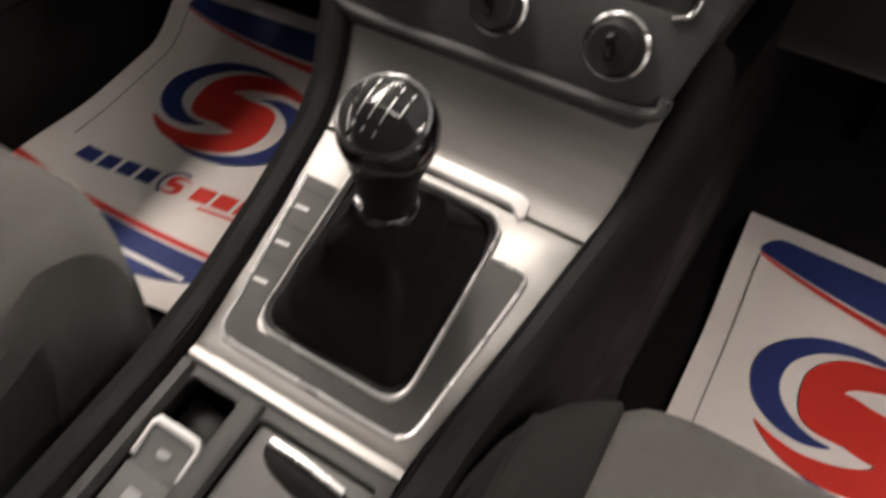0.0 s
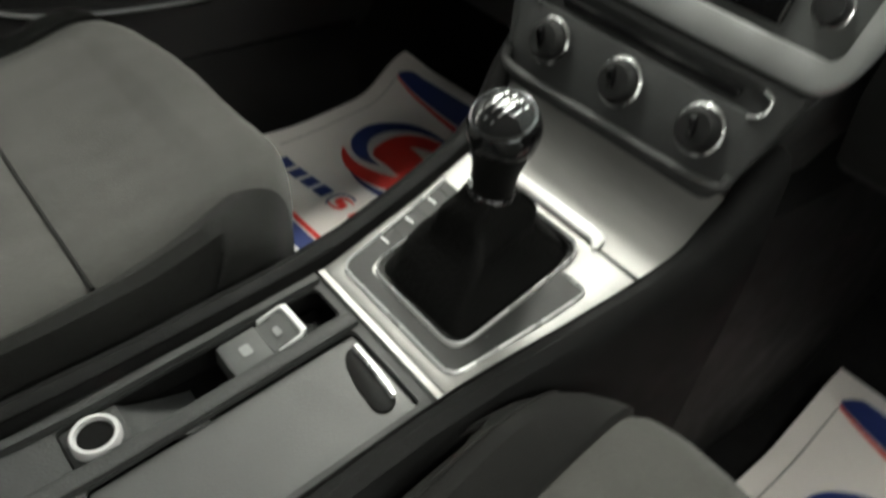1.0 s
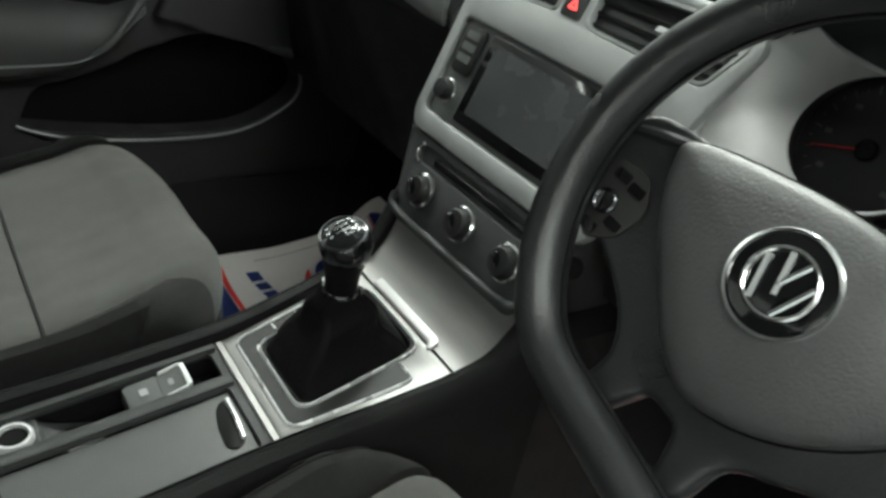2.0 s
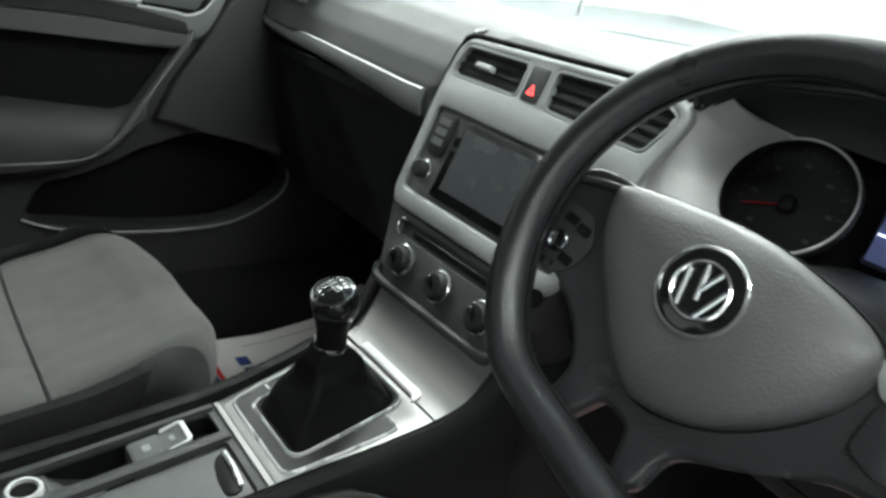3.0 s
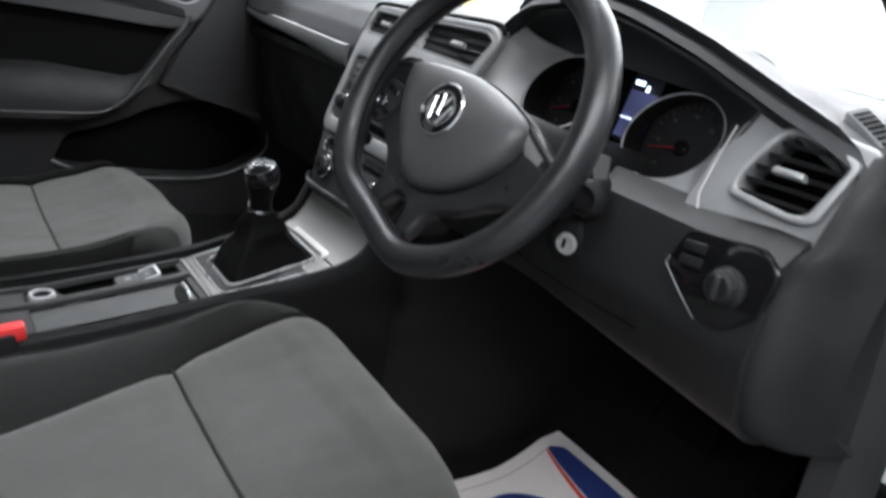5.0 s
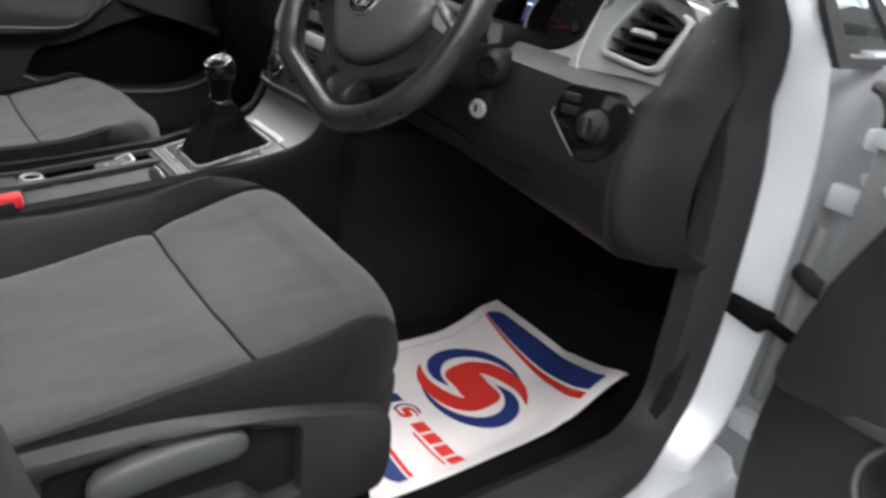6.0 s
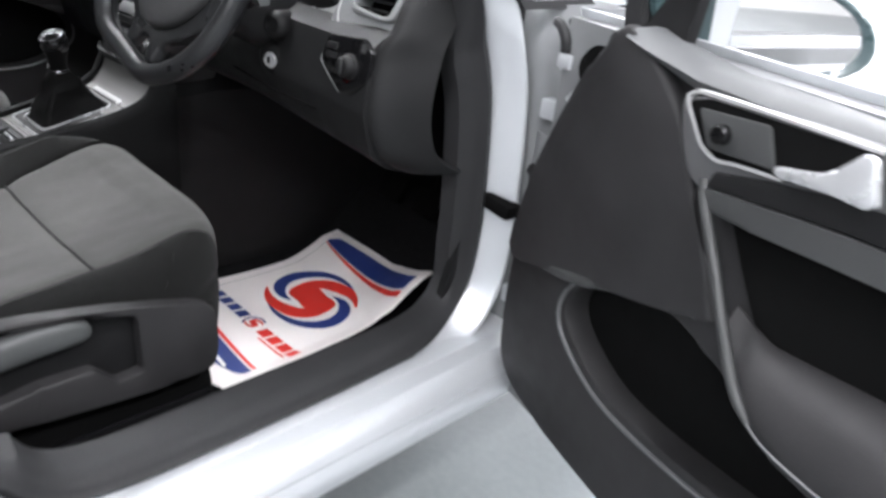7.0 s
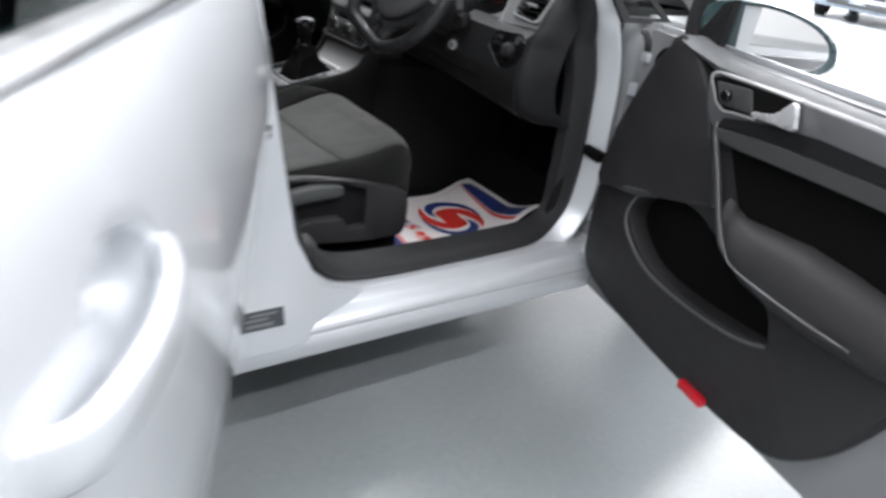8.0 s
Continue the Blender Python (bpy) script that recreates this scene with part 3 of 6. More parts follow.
    # ridge running down from the handle to the armrest, paled for its highlight
    ridge = crv([(0.385, 0.822, -0.028), (0.400, 0.797, -0.034), (0.440, 0.745, -0.042), (0.480, 0.690, -0.050), (0.515, 0.645, -0.056), (0.545, 0.622, -0.060)], 6)
    part("ridge", tube([at(*p) for p in ridge], [0.0062] * (len(ridge) - 4) + [0.0052, 0.0044, 0.0036, 0.0030], 10), BOX_GREY, d, "rounded ridge of the armrest, paled for its highlight", True)
    part("armrest_line", tube([at(*p) for p in crv([(0.540, 0.625, -0.0605), (0.575, 0.614, -0.0640), (0.66, 0.612, -0.0680), (0.75, 0.612, -0.0680), (0.835, 0.613, -0.0620)], 5)], 0.0017, 6), BAND, d, "thin pale line along the armrest", True)
    rings = []
    for a, top, low, out in ((0.455, 0.700, 0.665, 0.02), (0.51, 0.684, 0.615, 0.052), (0.58, 0.692, 0.585, 0.064), (0.66, 0.702, 0.578, 0.068), (0.76, 0.700, 0.578, 0.068), (0.88, 0.690, 0.585, 0.052), (0.935, 0.675, 0.61, 0.02)):
        rings.append([at(a, b, h) for b, h in ((top - 0.002, 0.0), (top, -out * 0.25), (top - 0.010, -out * 0.60), (top - 0.028, -out * 0.88), ((top + low) / 2 - 0.008, -out), (low + 0.020, -out * 0.95), (low + 0.006, -out * 0.7), (low, -out * 0.3), (low + 0.004, 0.0))])
    part("armrest", loft(rings), DOOR_TRIM, d, "dark padded armrest", True)
    part("armrest_recess", prism(rpoly([(0.404, 0.802), (0.448, 0.735), (0.490, 0.678), (0.60, 0.672), (0.93, 0.68), (0.968, 0.822), (0.72, 0.812), (0.52, 0.800), (0.43, 0.796)], 0.012), -0.004, at), DARK_VOID, d, "black cloth door insert", True)
    # band with pull handle
    band = [(p.x, p.y) for p in crv([(0.345, 0.902, 0), (0.327, 0.887, 0), (0.357, 0.822, 0), (0.394, 0.804, 0)], 5)] + [(0.459, 0.823), (0.560, 0.834), (0.74, 0.842), (0.97, 0.850), (0.982, 0.908), (0.70, 0.918), (0.45, 0.916)]
    part("handle_band", prism(band, -0.030, lambda a, b, h: at(a, b, h), 0.008, seg=3), BAND, d, "satin grey trim band", True)
    # dark strip painted for the shade in the scoop of the band
    part("band_shade", prism(rpoly([(0.398, 0.836), (0.462, 0.850), (0.54, 0.862), (0.62, 0.870), (0.80, 0.872), (0.975, 0.876), (0.975, 0.853), (0.74, 0.845), (0.56, 0.837), (0.459, 0.826), (0.392, 0.816)], 0.006), -0.004, lambda a, b, h: at(a, b, h - 0.0285), 0.0015), TRIM_DARK, d, "dark strip for the shade in the trim band's scoop", True)
    grip = [(p.x, p.y) for p in crv([(0.384, 0.815, 0), (0.459, 0.823, 0), (0.560, 0.834, 0), (0.74, 0.842, 0), (0.97, 0.850, 0)], 4)] + [(p.x, p.y) for p in crv([(0.968, 0.822, 0), (0.72, 0.812, 0), (0.52, 0.800, 0), (0.43, 0.793, 0), (0.392, 0.797, 0)], 4)]
    part("lower_band", prism(grip, -0.036, at, 0.006, seg=3), BOX_GREY, d, "dark grey lower edge of the trim band", True)
    cup = rpoly([(0.342, 0.896), (0.367, 0.905), (0.559, 0.91), (0.565, 0.9), (0.530, 0.888), (0.517, 0.879), (0.472, 0.868), (0.474, 0.857), (0.395, 0.85), (0.372, 0.859)], 0.004)
    # black sheet painted for the shade inside the handle cup
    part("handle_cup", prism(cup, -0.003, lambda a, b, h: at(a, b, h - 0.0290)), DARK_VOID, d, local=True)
    u_run = crv([(0.477, 0.857, 0), (0.422, 0.852, 0), (0.395, 0.848, 0), (0.372, 0.857, 0), (0.356, 0.875, 0), (0.339, 0.896, 0), (0.345, 0.906, 0), (0.367, 0.91, 0), (0.462, 0.9125, 0), (0.560, 0.9135, 0)], 5)
    part("handle_surround", sweep([at(p.x, p.y, -0.0305) for p in u_run], [(-0.0024, -0.003), (0.0024, -0.003), (0.0018, 0.003), (-0.0018, 0.003)], up=(0, -s, 0)), SATIN_LIGHT, d, "pale satin surround of the handle", True)
    part("mirror_switch_plate", prism(rpoly([(0.360, 0.894), (0.450, 0.902), (0.469, 0.863), (0.383, 0.857)], 0.005), -0.006, lambda a, b, h: at(a, b, h - 0.0305), 0.002), SWITCH if s < 0 else BOX_GREY, d, "grey switch plate", True)
    if s > 0:
        part("mirror_switch", lathe([(0.011, 0), (0.011, 0.008), (0.009, 0.011), (0.004, 0.0115)], at(0.400, 0.877, -0.0355), (0, -s, 0), 16), GLOSS, d, "round black mirror switch", True)
    lever = rpoly([(0.471, 0.869), (0.518, 0.879), (0.533, 0.889), (0.554, 0.911), (0.564, 0.909), (0.579, 0.872), (0.570, 0.865), (0.536, 0.866), (0.481, 0.86), (0.471, 0.862)], 0.004)
    part("release_lever", prism(lever, -0.009, lambda a, b, h: at(a, b, h - 0.0325 - 0.10 * max(a - 0.527, 0)), 0.003), BRIGHT, d, "bright release lever", True)
    # window ledge, waist seal and frame
    ledge = [[at(a, b, h) for b, h in ((lo, -0.02), (hi - 0.012, -0.026), (hi - 0.002, -0.012), (hi, 0.02), (hi - 0.004, 0.05), (lo, 0.05))] for a, lo, hi in ((0.215, 0.935, 0.950), (0.25, 0.925, 0.942), (0.34, 0.905, 0.929), (0.60, 0.905, 0.924), (0.985, 0.905, 0.924))]
    part("window_ledge", loft(ledge), LEDGE_LIT, d, "soft charcoal window ledge, lightened for overhead light", True)
    part("waist_seal", loft([[at(a, b, h) for b, h in ((0.900, 0.05), (0.917, 0.05), (0.917, 0.065), (0.900, 0.07))] for a in (0.20, 0.60, 0.99)]), RUBBER, d, local=True)
    run = crv([(0.155, 0.925, 0.055), (0.150, 0.985, 0.053), (0.185, 1.06, 0.046), (0.38, 1.19, 0.02), (0.58, 1.28, -0.02), (0.80, 1.34, -0.05), (0.96, 1.345, -0.055), (1.01, 1.30, -0.05), (0.995, 1.10, 0.02), (0.985, 0.93, 0.055)], 5)
    part("window_frame", sweep([at(*p) for p in run], [(-0.016, -0.016), (0.016, -0.016), (0.016, 0.016), (-0.016, 0.016)], up=(0, 1, 0)), RUBBER, d, "black window frame", True)
    part("sail_panel", prism([(0.165, 0.925), (0.250, 0.925), (0.262, 1.03), (0.235, 1.02)], 0.02, lambda a, b, h: at(a, b, 0.035 + h), 0.004), TRIM_DARK, d, "black mirror corner panel", True)
    # painted outside and the shut face
    skin_line = [(0.27, 0.085), (0.36, 0.105), (0.55, 0.13), (0.72, 0.135), (0.80, 0.14), (0.86, 0.115), (0.935, 0.085)]
    part("outer_skin", surf(lambda u, v: at(0.01 + 1.04 * u, 0.262 + 0.675 * v, lin(skin_line, 0.262 + 0.675 * v) - 0.02 * (2 * u - 1) ** 4), 14, 18, 0.003), SILVER, d, "silver painted door skin", True)
    # shut face colour carries the shade of the door gap
    part("shut_face", prism([(0.015, 0.925), (0.012, 0.27), (1.045, 0.27), (1.045, 0.925)], 0.055, lambda a, b, h: at(a, b, 0.047 + h), 0.006), JAMB_SHADED, d, local=True)
    if s > 0:
        # dark patch laid on for the shaded opening
        hole = [(p.x, p.y) for p in crv([(0.058, 0.872, 0), (0.080, 0.896, 0), (0.104, 0.900, 0), (0.117, 0.884, 0), (0.100, 0.858, 0), (0.078, 0.842, 0), (0.062, 0.850, 0)], 3, True)]
        part("shut_recess", prism(hole, 0.004, lambda a, b, h: at(a, b, 0.0425 + h)), DARK_VOID, d, "dark patch for the shaded opening in the door's shut face", True)
        part("shut_strip", sweep(crv([at(0.047, 0.809, 0.043), at(0.085, 0.846, 0.041), at(0.118, 0.879, 0.043)], 4), [(-0.007, -0.003), (0.007, -0.003), (0.006, 0.003), (-0.006, 0.003)], up=(0, -1, 0)), SILVER, d, "pale strip on the shut face", True)
        part("shut_tab", rbox(at(0.022, 0.862, 0.044), (0.028, 0.010, 0.022), 0.003), SILVER, d, local=True)
        part("shut_seal", tube(crv([at(-0.014, 0.912, 0.046), at(0.004, 0.908, 0.042), at(0.018, 0.892, 0.042), at(0.020, 0.875, 0.044)], 4), 0.008, 8), RUBBER, d, local=True)
    part("door_reflector", rbox(at(0.525, 0.300, -0.003), (0.075, 0.018, 0.020), 0.004), LENS, d, "red door edge reflector", True)
    glow = part("window_pane", prism([(0.22, 0.895), (0.98, 0.895), (0.98, 0.921), (0.22, 0.921)], 0.004, lambda a, b, h: at(a, b, 0.055 + h)), GLASS, d, "lowered door glass", True)
    glow.visible_shadow = False
    # mirror
    c = Vector(at(0.235, 0.968, 0.194))
    turn = pose(*c, 0, 0, 46 * s)

    def egg(k):
        """Outline of the mirror: blunt towards the car, drawn out to a point at its tip."""
        out = []
        for i in range(32):
            q = 2 * math.pi * i / 32
            ca, sa = math.cos(q), math.sin(q)
            out.append((k * (-0.019 + 0.131 * math.copysign(abs(ca) ** (1.0 if ca > 0 else 0.8), ca) - 0.030 * sa), k * (0.063 * math.copysign(abs(sa) ** 0.9, sa) - 0.003)))
        return out
    house = loft([[turn @ Vector((a, s * y, b)) for a, b in egg(k)] for y, k in ((-0.045, 0.97), (-0.04, 1.0), (-0.01, 1.02), (0.03, 0.95), (0.06, 0.78), (0.08, 0.5), (0.086, 0.2))])
    mirror = part("mirror_housing", house, SILVER, d, "silver exterior mirror housing", True)
    part("mirror_rim", loft([[turn @ Vector((a, s * y, b)) for a, b in egg(k)] for y, k in ((-0.040, 1.02), (-0.052, 1.02), (-0.056, 0.97), (-0.053, 0.88), (-0.044, 0.87))], cap=False), TEAL, mirror, "dark teal mirror rim", True)
    part("mirror_cheek", prism([p for p in egg(0.94) if p[0] < -0.050], 0.006, lambda a, b, h: turn @ Vector((a, s * (-0.053 + h), b)), 0.002), TEAL, mirror, "dark teal inner cheek of the mirror", True)
    part("mirror_glass", prism([p for p in egg(0.935) if p[0] > -0.066], 0.003, lambda a, b, h: turn @ Vector((a, s * (-0.048 + h), b))), MIRROR, mirror, "mirror glass", True)
    part("mirror_foot", loft([[at(a, b, h) for a, b in ((0.15 + k * 0.03, 0.890), (0.22 + k * 0.03, 0.887), (0.23 + k * 0.03, 0.905 + 0.03 * k), (0.16 + k * 0.03, 0.908 + 0.03 * k))] for h, k in ((0.05, 0), (0.12, 0.0), (0.20, 0.8))]), SATIN, d, "grey mirror foot", True)
    return d


door("driver_door", "open front door with dark lining and silver skin", pose(0.8258, 0.4573, 0, 0, 0, -16.7), 1, 0)
door("passenger_door", "closed front door with dark lining", pose(-0.715, 0.56, 0, 0, 0, -90), -1, 0.05)


def rear_door():
    d = thing("rear_door", "open rear door in glossy silver paint", "car door", pose(0.872, -0.492, 0, 0, 0, -31))
    def skin(u, v):
        """Gently bowed door skin with the hollow behind the handle pressed into it."""
        a, z = 0.95 * u, 0.24 + (0.757 + 0.0228 * u) * v
        bow = 0.050 - (0.85 if z > 0.78 else 0.16) * (z - 0.78) ** 2 - 8.0 * max(0.30 - z, 0) ** 2
        hollow = max(0.0, 1 - ((a - 0.768) / 0.066) ** 2 - ((z - 0.888) / 0.046) ** 2) ** 1.2
        return (a, bow - 0.03 * max(0, 1 - u * 28) ** 2 + 0.012 * math.sin(math.pi * min(u * 1.056, 1)) - 0.050 * hollow, z)

    part("outer_skin", surf(skin, 130, 100, 0.003), SILVER, d, "smooth glossy silver door skin", True)
    part("shut_face", rbox((0.475, -0.075, 0.62), (0.93, 0.09, 0.70), 0.02), SILVER, d, local=True)
    part("lining", rbox((0.45, -0.135, 0.62), (0.84, 0.03, 0.66), 0.015), DOOR_TRIM, d, local=True)
    part("waist_trim", loft([[(a, y, z + 0.024 * a - 0.028) for y, z in ((-0.03, 1.023), (0.002, 1.024), (0.006, 1.031), (0.0, 1.040), (-0.02, 1.043), (-0.03, 1.04))] for a in (-0.005, 0.4, 0.90)]), SATIN, d, "satin waistline strip", True)
    run = crv([(0.0, -0.02, 1.02), (-0.03, -0.05, 1.14), (-0.02, -0.12, 1.33), (0.05, -0.14, 1.38), (0.45, -0.15, 1.375), (0.70, -0.12, 1.27), (0.88, -0.03, 1.02)], 5)
    part("window_frame", sweep(run, [(-0.018, -0.014), (0.018, -0.014), (0.018, 0.014), (-0.018, 0.014)], up=(0, 1, 0)), RUBBER, d, "black window frame", True)
    part("window_pane", surf(lambda u, v: (0.0 + 0.88 * u - 0.03 * v + (0.06 - 0.22 * u) * v, -0.015 - 0.12 * v, 1.006 + 0.02 * u + 0.37 * v), 6, 6, 0.004), GLASS_DARK, d, "dark tinted door glass", True)
    grip = crv([(0.690, 0.034, 0.884), (0.704, 0.050, 0.882), (0.730, 0.060, 0.878), (0.785, 0.066, 0.876), (0.845, 0.064, 0.878), (0.890, 0.056, 0.882), (0.910, 0.034, 0.884)], 5)
    part("door_handle", sweep(grip, [(0.009 * math.cos(k * math.pi / 6), 0.020 * math.copysign(abs(math.sin(k * math.pi / 6)) ** 0.8, math.sin(k * math.pi / 6))) for k in range(12)]), SILVER, d, "silver pull handle", True)


rear_door()


# ---- seats ----
IN_EDGE = [(-0.52, 0.29), (-0.30, 0.255), (-0.12, 0.202), (-0.05, 0.178), (0.0, 0.171), (0.14, 0.168)]
OUT_EDGE = [(-0.52, 0.580), (-0.33, 0.575), (-0.10, 0.556), (0.09, 0.562), (0.14, 0.562)]
NOSE = crv([(0, y, z) for y, z in ((-0.60, 0.516), (-0.35, 0.534), (-0.20, 0.542), (-0.088, 0.550), (-0.02, 0.564), (0.050, 0.577), (0.092, 0.578), (0.114, 0.563), (0.123, 0.530), (0.124, 0.470), (0.118, 0.40), (0.110, 0.35))], 6)
SEAM, TURN = 18, 51


def seat(name, label, s, dy, in_edge):
    d = thing(name, label, "car seat", (s * 0.37, -0.15 + dy, 0.285))

    def place(i, x, drop, groove=0.0):
        """A point of the cover: row i along the seat, x across, sunk towards the core by drop."""
        p = NOSE[i]
        seam = 0.006 * groove * max(0, 1 - abs(i - SEAM) / 1.3) + 0.006 * max(0, 1 - abs(i - TURN) / 1.3)
        core = Vector((0, min(p.y, 0.02), 0.43))
        way = core - p
        q = p + way.normalized() * min(drop + seam, way.length * 0.9)
        k = min(max((p.y + 0.02) / 0.11, 0), 1)
        back = (0.060 if x < 0.365 else 0.071) * abs((x - 0.365) / 0.245) ** (8 if x < 0.365 else 4)
        if s < 0 and x < 0.365:
            back = 0.085 * (max(0.255 - x, 0) / 0.145) ** 1.6
        y = q.y - back * k * k * (3 - 2 * k)
        lump = 0.0030 * noise.noise((x * 11, y * 11, s * 3.1 + q.z * 9)) + 0.0012 * noise.noise((x * 45, y * 30, s * 1.7 + q.z * 30))
        rise = k * max(0.0, (0.56 - x) / 0.45)
        return Vector((s * x, y + dy + 0.004 * rise, q.z + lump + 0.012 * rise))

    def panel(i0, i1):
        def fn(u, v):
            i = i0 + round(v * (i1 - i0))
            a, b = lin(in_edge, NOSE[i].y), lin(OUT_EDGE, NOSE[i].y)
            e = abs(2 * u - 1)
            return place(i, a + (b - a) * u, 0.007 * e ** 24 + 0.007 * (1 - e * e) * (NOSE[i].y < 0.05), 1.0)
        return surf(fn, 40, i1 - i0, 0.012 * s)

    last = len(NOSE) - 1
    part("seat_insert", panel(0, SEAM), CLOTH_LIGHT, d, "mid-grey cloth seat panel")
    part("front_insert", panel(SEAM, TURN), CLOTH_LIGHT, d, "mid-grey cloth front panel with a cross seam")
    part("cross_seam", tube([place(SEAM, lin(in_edge, NOSE[SEAM].y) + 0.004 + (0.552 - lin(in_edge, NOSE[SEAM].y)) * k / 24, 0.0055 + 0.007 * (1 - (k / 12 - 1) ** 2)) for k in range(25)], 0.0024, 6), CLOTH_DARK, d)
    part("front_skirt", panel(TURN, last), CLOTH_DARK, d, "charcoal cloth front skirt")
    for inner in (True, False):
        rings = []
        for i in range(last + 1):
            p = NOSE[i]
            lift = 0.026 * lerp([(-0.02, 1), (0.11, 0)], p.y) if inner else 0.004
            e = lin(in_edge if inner else OUT_EDGE, p.y)
            if inner:
                w = 0.108 - e
                cols = [(e, 0.012), (e, 0.006), (e + 0.06 * w, 0.0), (e + 0.25 * w, -0.55 * lift), (e + 0.5 * w, -lift), (e + 0.7 * w, -0.9 * lift), (e + 0.86 * w, -0.4 * lift + 0.004), (e + 0.96 * w, 0.014), (0.107, 0.035), (0.106, 0.09), (0.108, 0.16)]
            else:
                cols = [(e, 0.012), (e, 0.006), (e + 0.004, 0.0), (e + 0.018, -lift), (0.590, 0.002), (0.600, 0.010), (0.607, 0.024), (0.610, 0.05), (0.611, 0.09), (0.606, 0.16)]
            rings.append([place(i, x, k) for x, k in cols])
        part("side_bolster", loft(rings, cap=False, closed=False), CLOTH_DARK, d, "charcoal cloth side bolster")
    if s > 0:
        part("bolster_piping", tube([place(i, 0.108 + 0.3 * (lin(in_edge, NOSE[i].y) - 0.108), -0.024 * lerp([(-0.02, 1), (0.11, 0)], NOSE[i].y) - 0.0005) for i in range(0, 46)], 0.0013, 5), CLOTH_DARK, d)
    part("cushion_core", rbox((s * 0.360, -0.22 + dy, 0.43), (0.46, 0.56, 0.13), 0.03, 3), CLOTH_DARK, d)
    # moulded side cover with the height lever, on the door side
    cover = [(p.x, p.y) for p in crv([(-0.42, 0.530, 0), (-0.26, 0.546, 0), (-0.13, 0.530, 0), (-0.03, 0.508, 0), (0.035, 0.488, 0), (0.052, 0.460, 0), (0.052, 0.392, 0), (0.02, 0.372, 0), (-0.10, 0.378, 0), (-0.25, 0.392, 0), (-0.42, 0.40, 0)], 4, True)]
    recess = rpoly([(-0.315, 0.528), (-0.230, 0.535), (-0.130, 0.521), (-0.068, 0.502), (-0.064, 0.412), (-0.100, 0.409), (-0.128, 0.440), (-0.200, 0.442), (-0.270, 0.428), (-0.320, 0.440)], 0.007)
    side = part("side_cover", prism(cover, 0.022, lambda a, b, h: (s * (0.612 + h), a + dy, b), 0.006, holes=[recess]), DOOR_TRIM, d, "dark plastic seat side cover")
    part("cover_back", prism(recess, 0.004, lambda a, b, h: (s * (0.609 + h), a + dy, b)), TRIM_DARK, d)
    rings = []
    for y, z, k in ((-0.280, 0.494, 0.30), (-0.277, 0.495, 0.70), (-0.268, 0.498, 0.95), (-0.24, 0.504, 1.05), (-0.20, 0.508, 1.05), (-0.16, 0.508, 0.95), (-0.140, 0.506, 0.80), (-0.130, 0.504, 0.50), (-0.127, 0.503, 0.2)):
        rings.append([(s * (0.628 + 0.014 * k * math.copysign(abs(math.cos(q)) ** 0.7, math.cos(q))), y + dy, z + 0.020 * k * math.copysign(abs(math.sin(q)) ** 0.7, math.sin(q))) for q in (2 * math.pi * j / 16 for j in range(16))])
    part("height_lever", loft(rings), SWITCH, d, "grey pump lever with rounded ends")
    for x in (0.17, 0.575):
        part("seat_rail", loft([[(s * (x + a), y + dy, z) for a, z in ((-0.02, 0.250), (0.02, 0.250), (0.022, 0.32), (0.012, 0.35), (-0.012, 0.35), (-0.022, 0.32))] for y in (-0.55, 0.06)]), DARK_VOID, d, "black steel seat rail")
        part("rail_bar", rbox((s * (x + 0.034), -0.16 + dy, 0.312), (0.012, 0.42, 0.02), 0.004), GLOSS, d)
    # backrest and headrest
    rings = []
    for z, w, t, y in ((0.50, 0.225, 0.06, -0.58), (0.60, 0.245, 0.075, -0.61), (0.75, 0.25, 0.075, -0.655), (0.90, 0.245, 0.07, -0.705), (1.02, 0.22, 0.06, -0.745), (1.08, 0.17, 0.045, -0.765)):
        rings.append([(s * 0.37 + w * math.copysign(abs(math.cos(q)) ** 0.6, math.cos(q)), y + dy + t * math.copysign(abs(math.sin(q)) ** 0.7, math.sin(q)), z) for q in (2 * math.pi * i / 24 for i in range(24))])
    part("backrest", loft(rings), CLOTH_DARK, d, "charcoal cloth backrest")
    part("headrest", rbox((s * 0.37, -0.81 + dy, 1.20), (0.26, 0.10, 0.16), 0.045, 4, (-14, 0, 0)), CLOTH_DARK, d)
    for x in (-0.06, 0.06):
        part("headrest_post", tube([(s * 0.37 + x, -0.77 + dy, 1.05), (s * 0.37 + x, -0.795 + dy, 1.15)], 0.006), CHROME, d)
    return d


seat("driver_seat", "driver's seat in grey cloth with charcoal bolsters", 1, 0, IN_EDGE)
seat("passenger_seat", "passenger seat in grey cloth with charcoal bolsters", -1, -0.06, [(-0.60, 0.150), (-0.15, 0.162), (-0.06, 0.176), (0.01, 0.185), (0.06, 0.186), (0.09, 0.177), (0.14, 0.165)])


# ---- centre console ----
TOP = [(-0.62, 0.537), (-0.27, 0.545), (-0.20, 0.549), (-0.03, 0.572), (0.015, 0.579), (0.10, 0.597), (0.17, 0.618), (0.195, 0.635), (0.212, 0.658), (0.222, 0.684)]
HALF = [(-0.62, 0.092), (-0.25, 0.080), (0.0, 0.077), (0.10, 0.090), (0.17, 0.100), (0.222, 0.112)]
CX = 0.005
TOP_LINE = [(p.x, p.y) for p in crv([(y, z, 0) for y, z in TOP], 8)]


def top_z(y):
    return lin(TOP_LINE, y)


def console_at(a, b, h):
    """a across, b along, h above the console's top."""
    return (a + CX, b, top_z(b) + h)


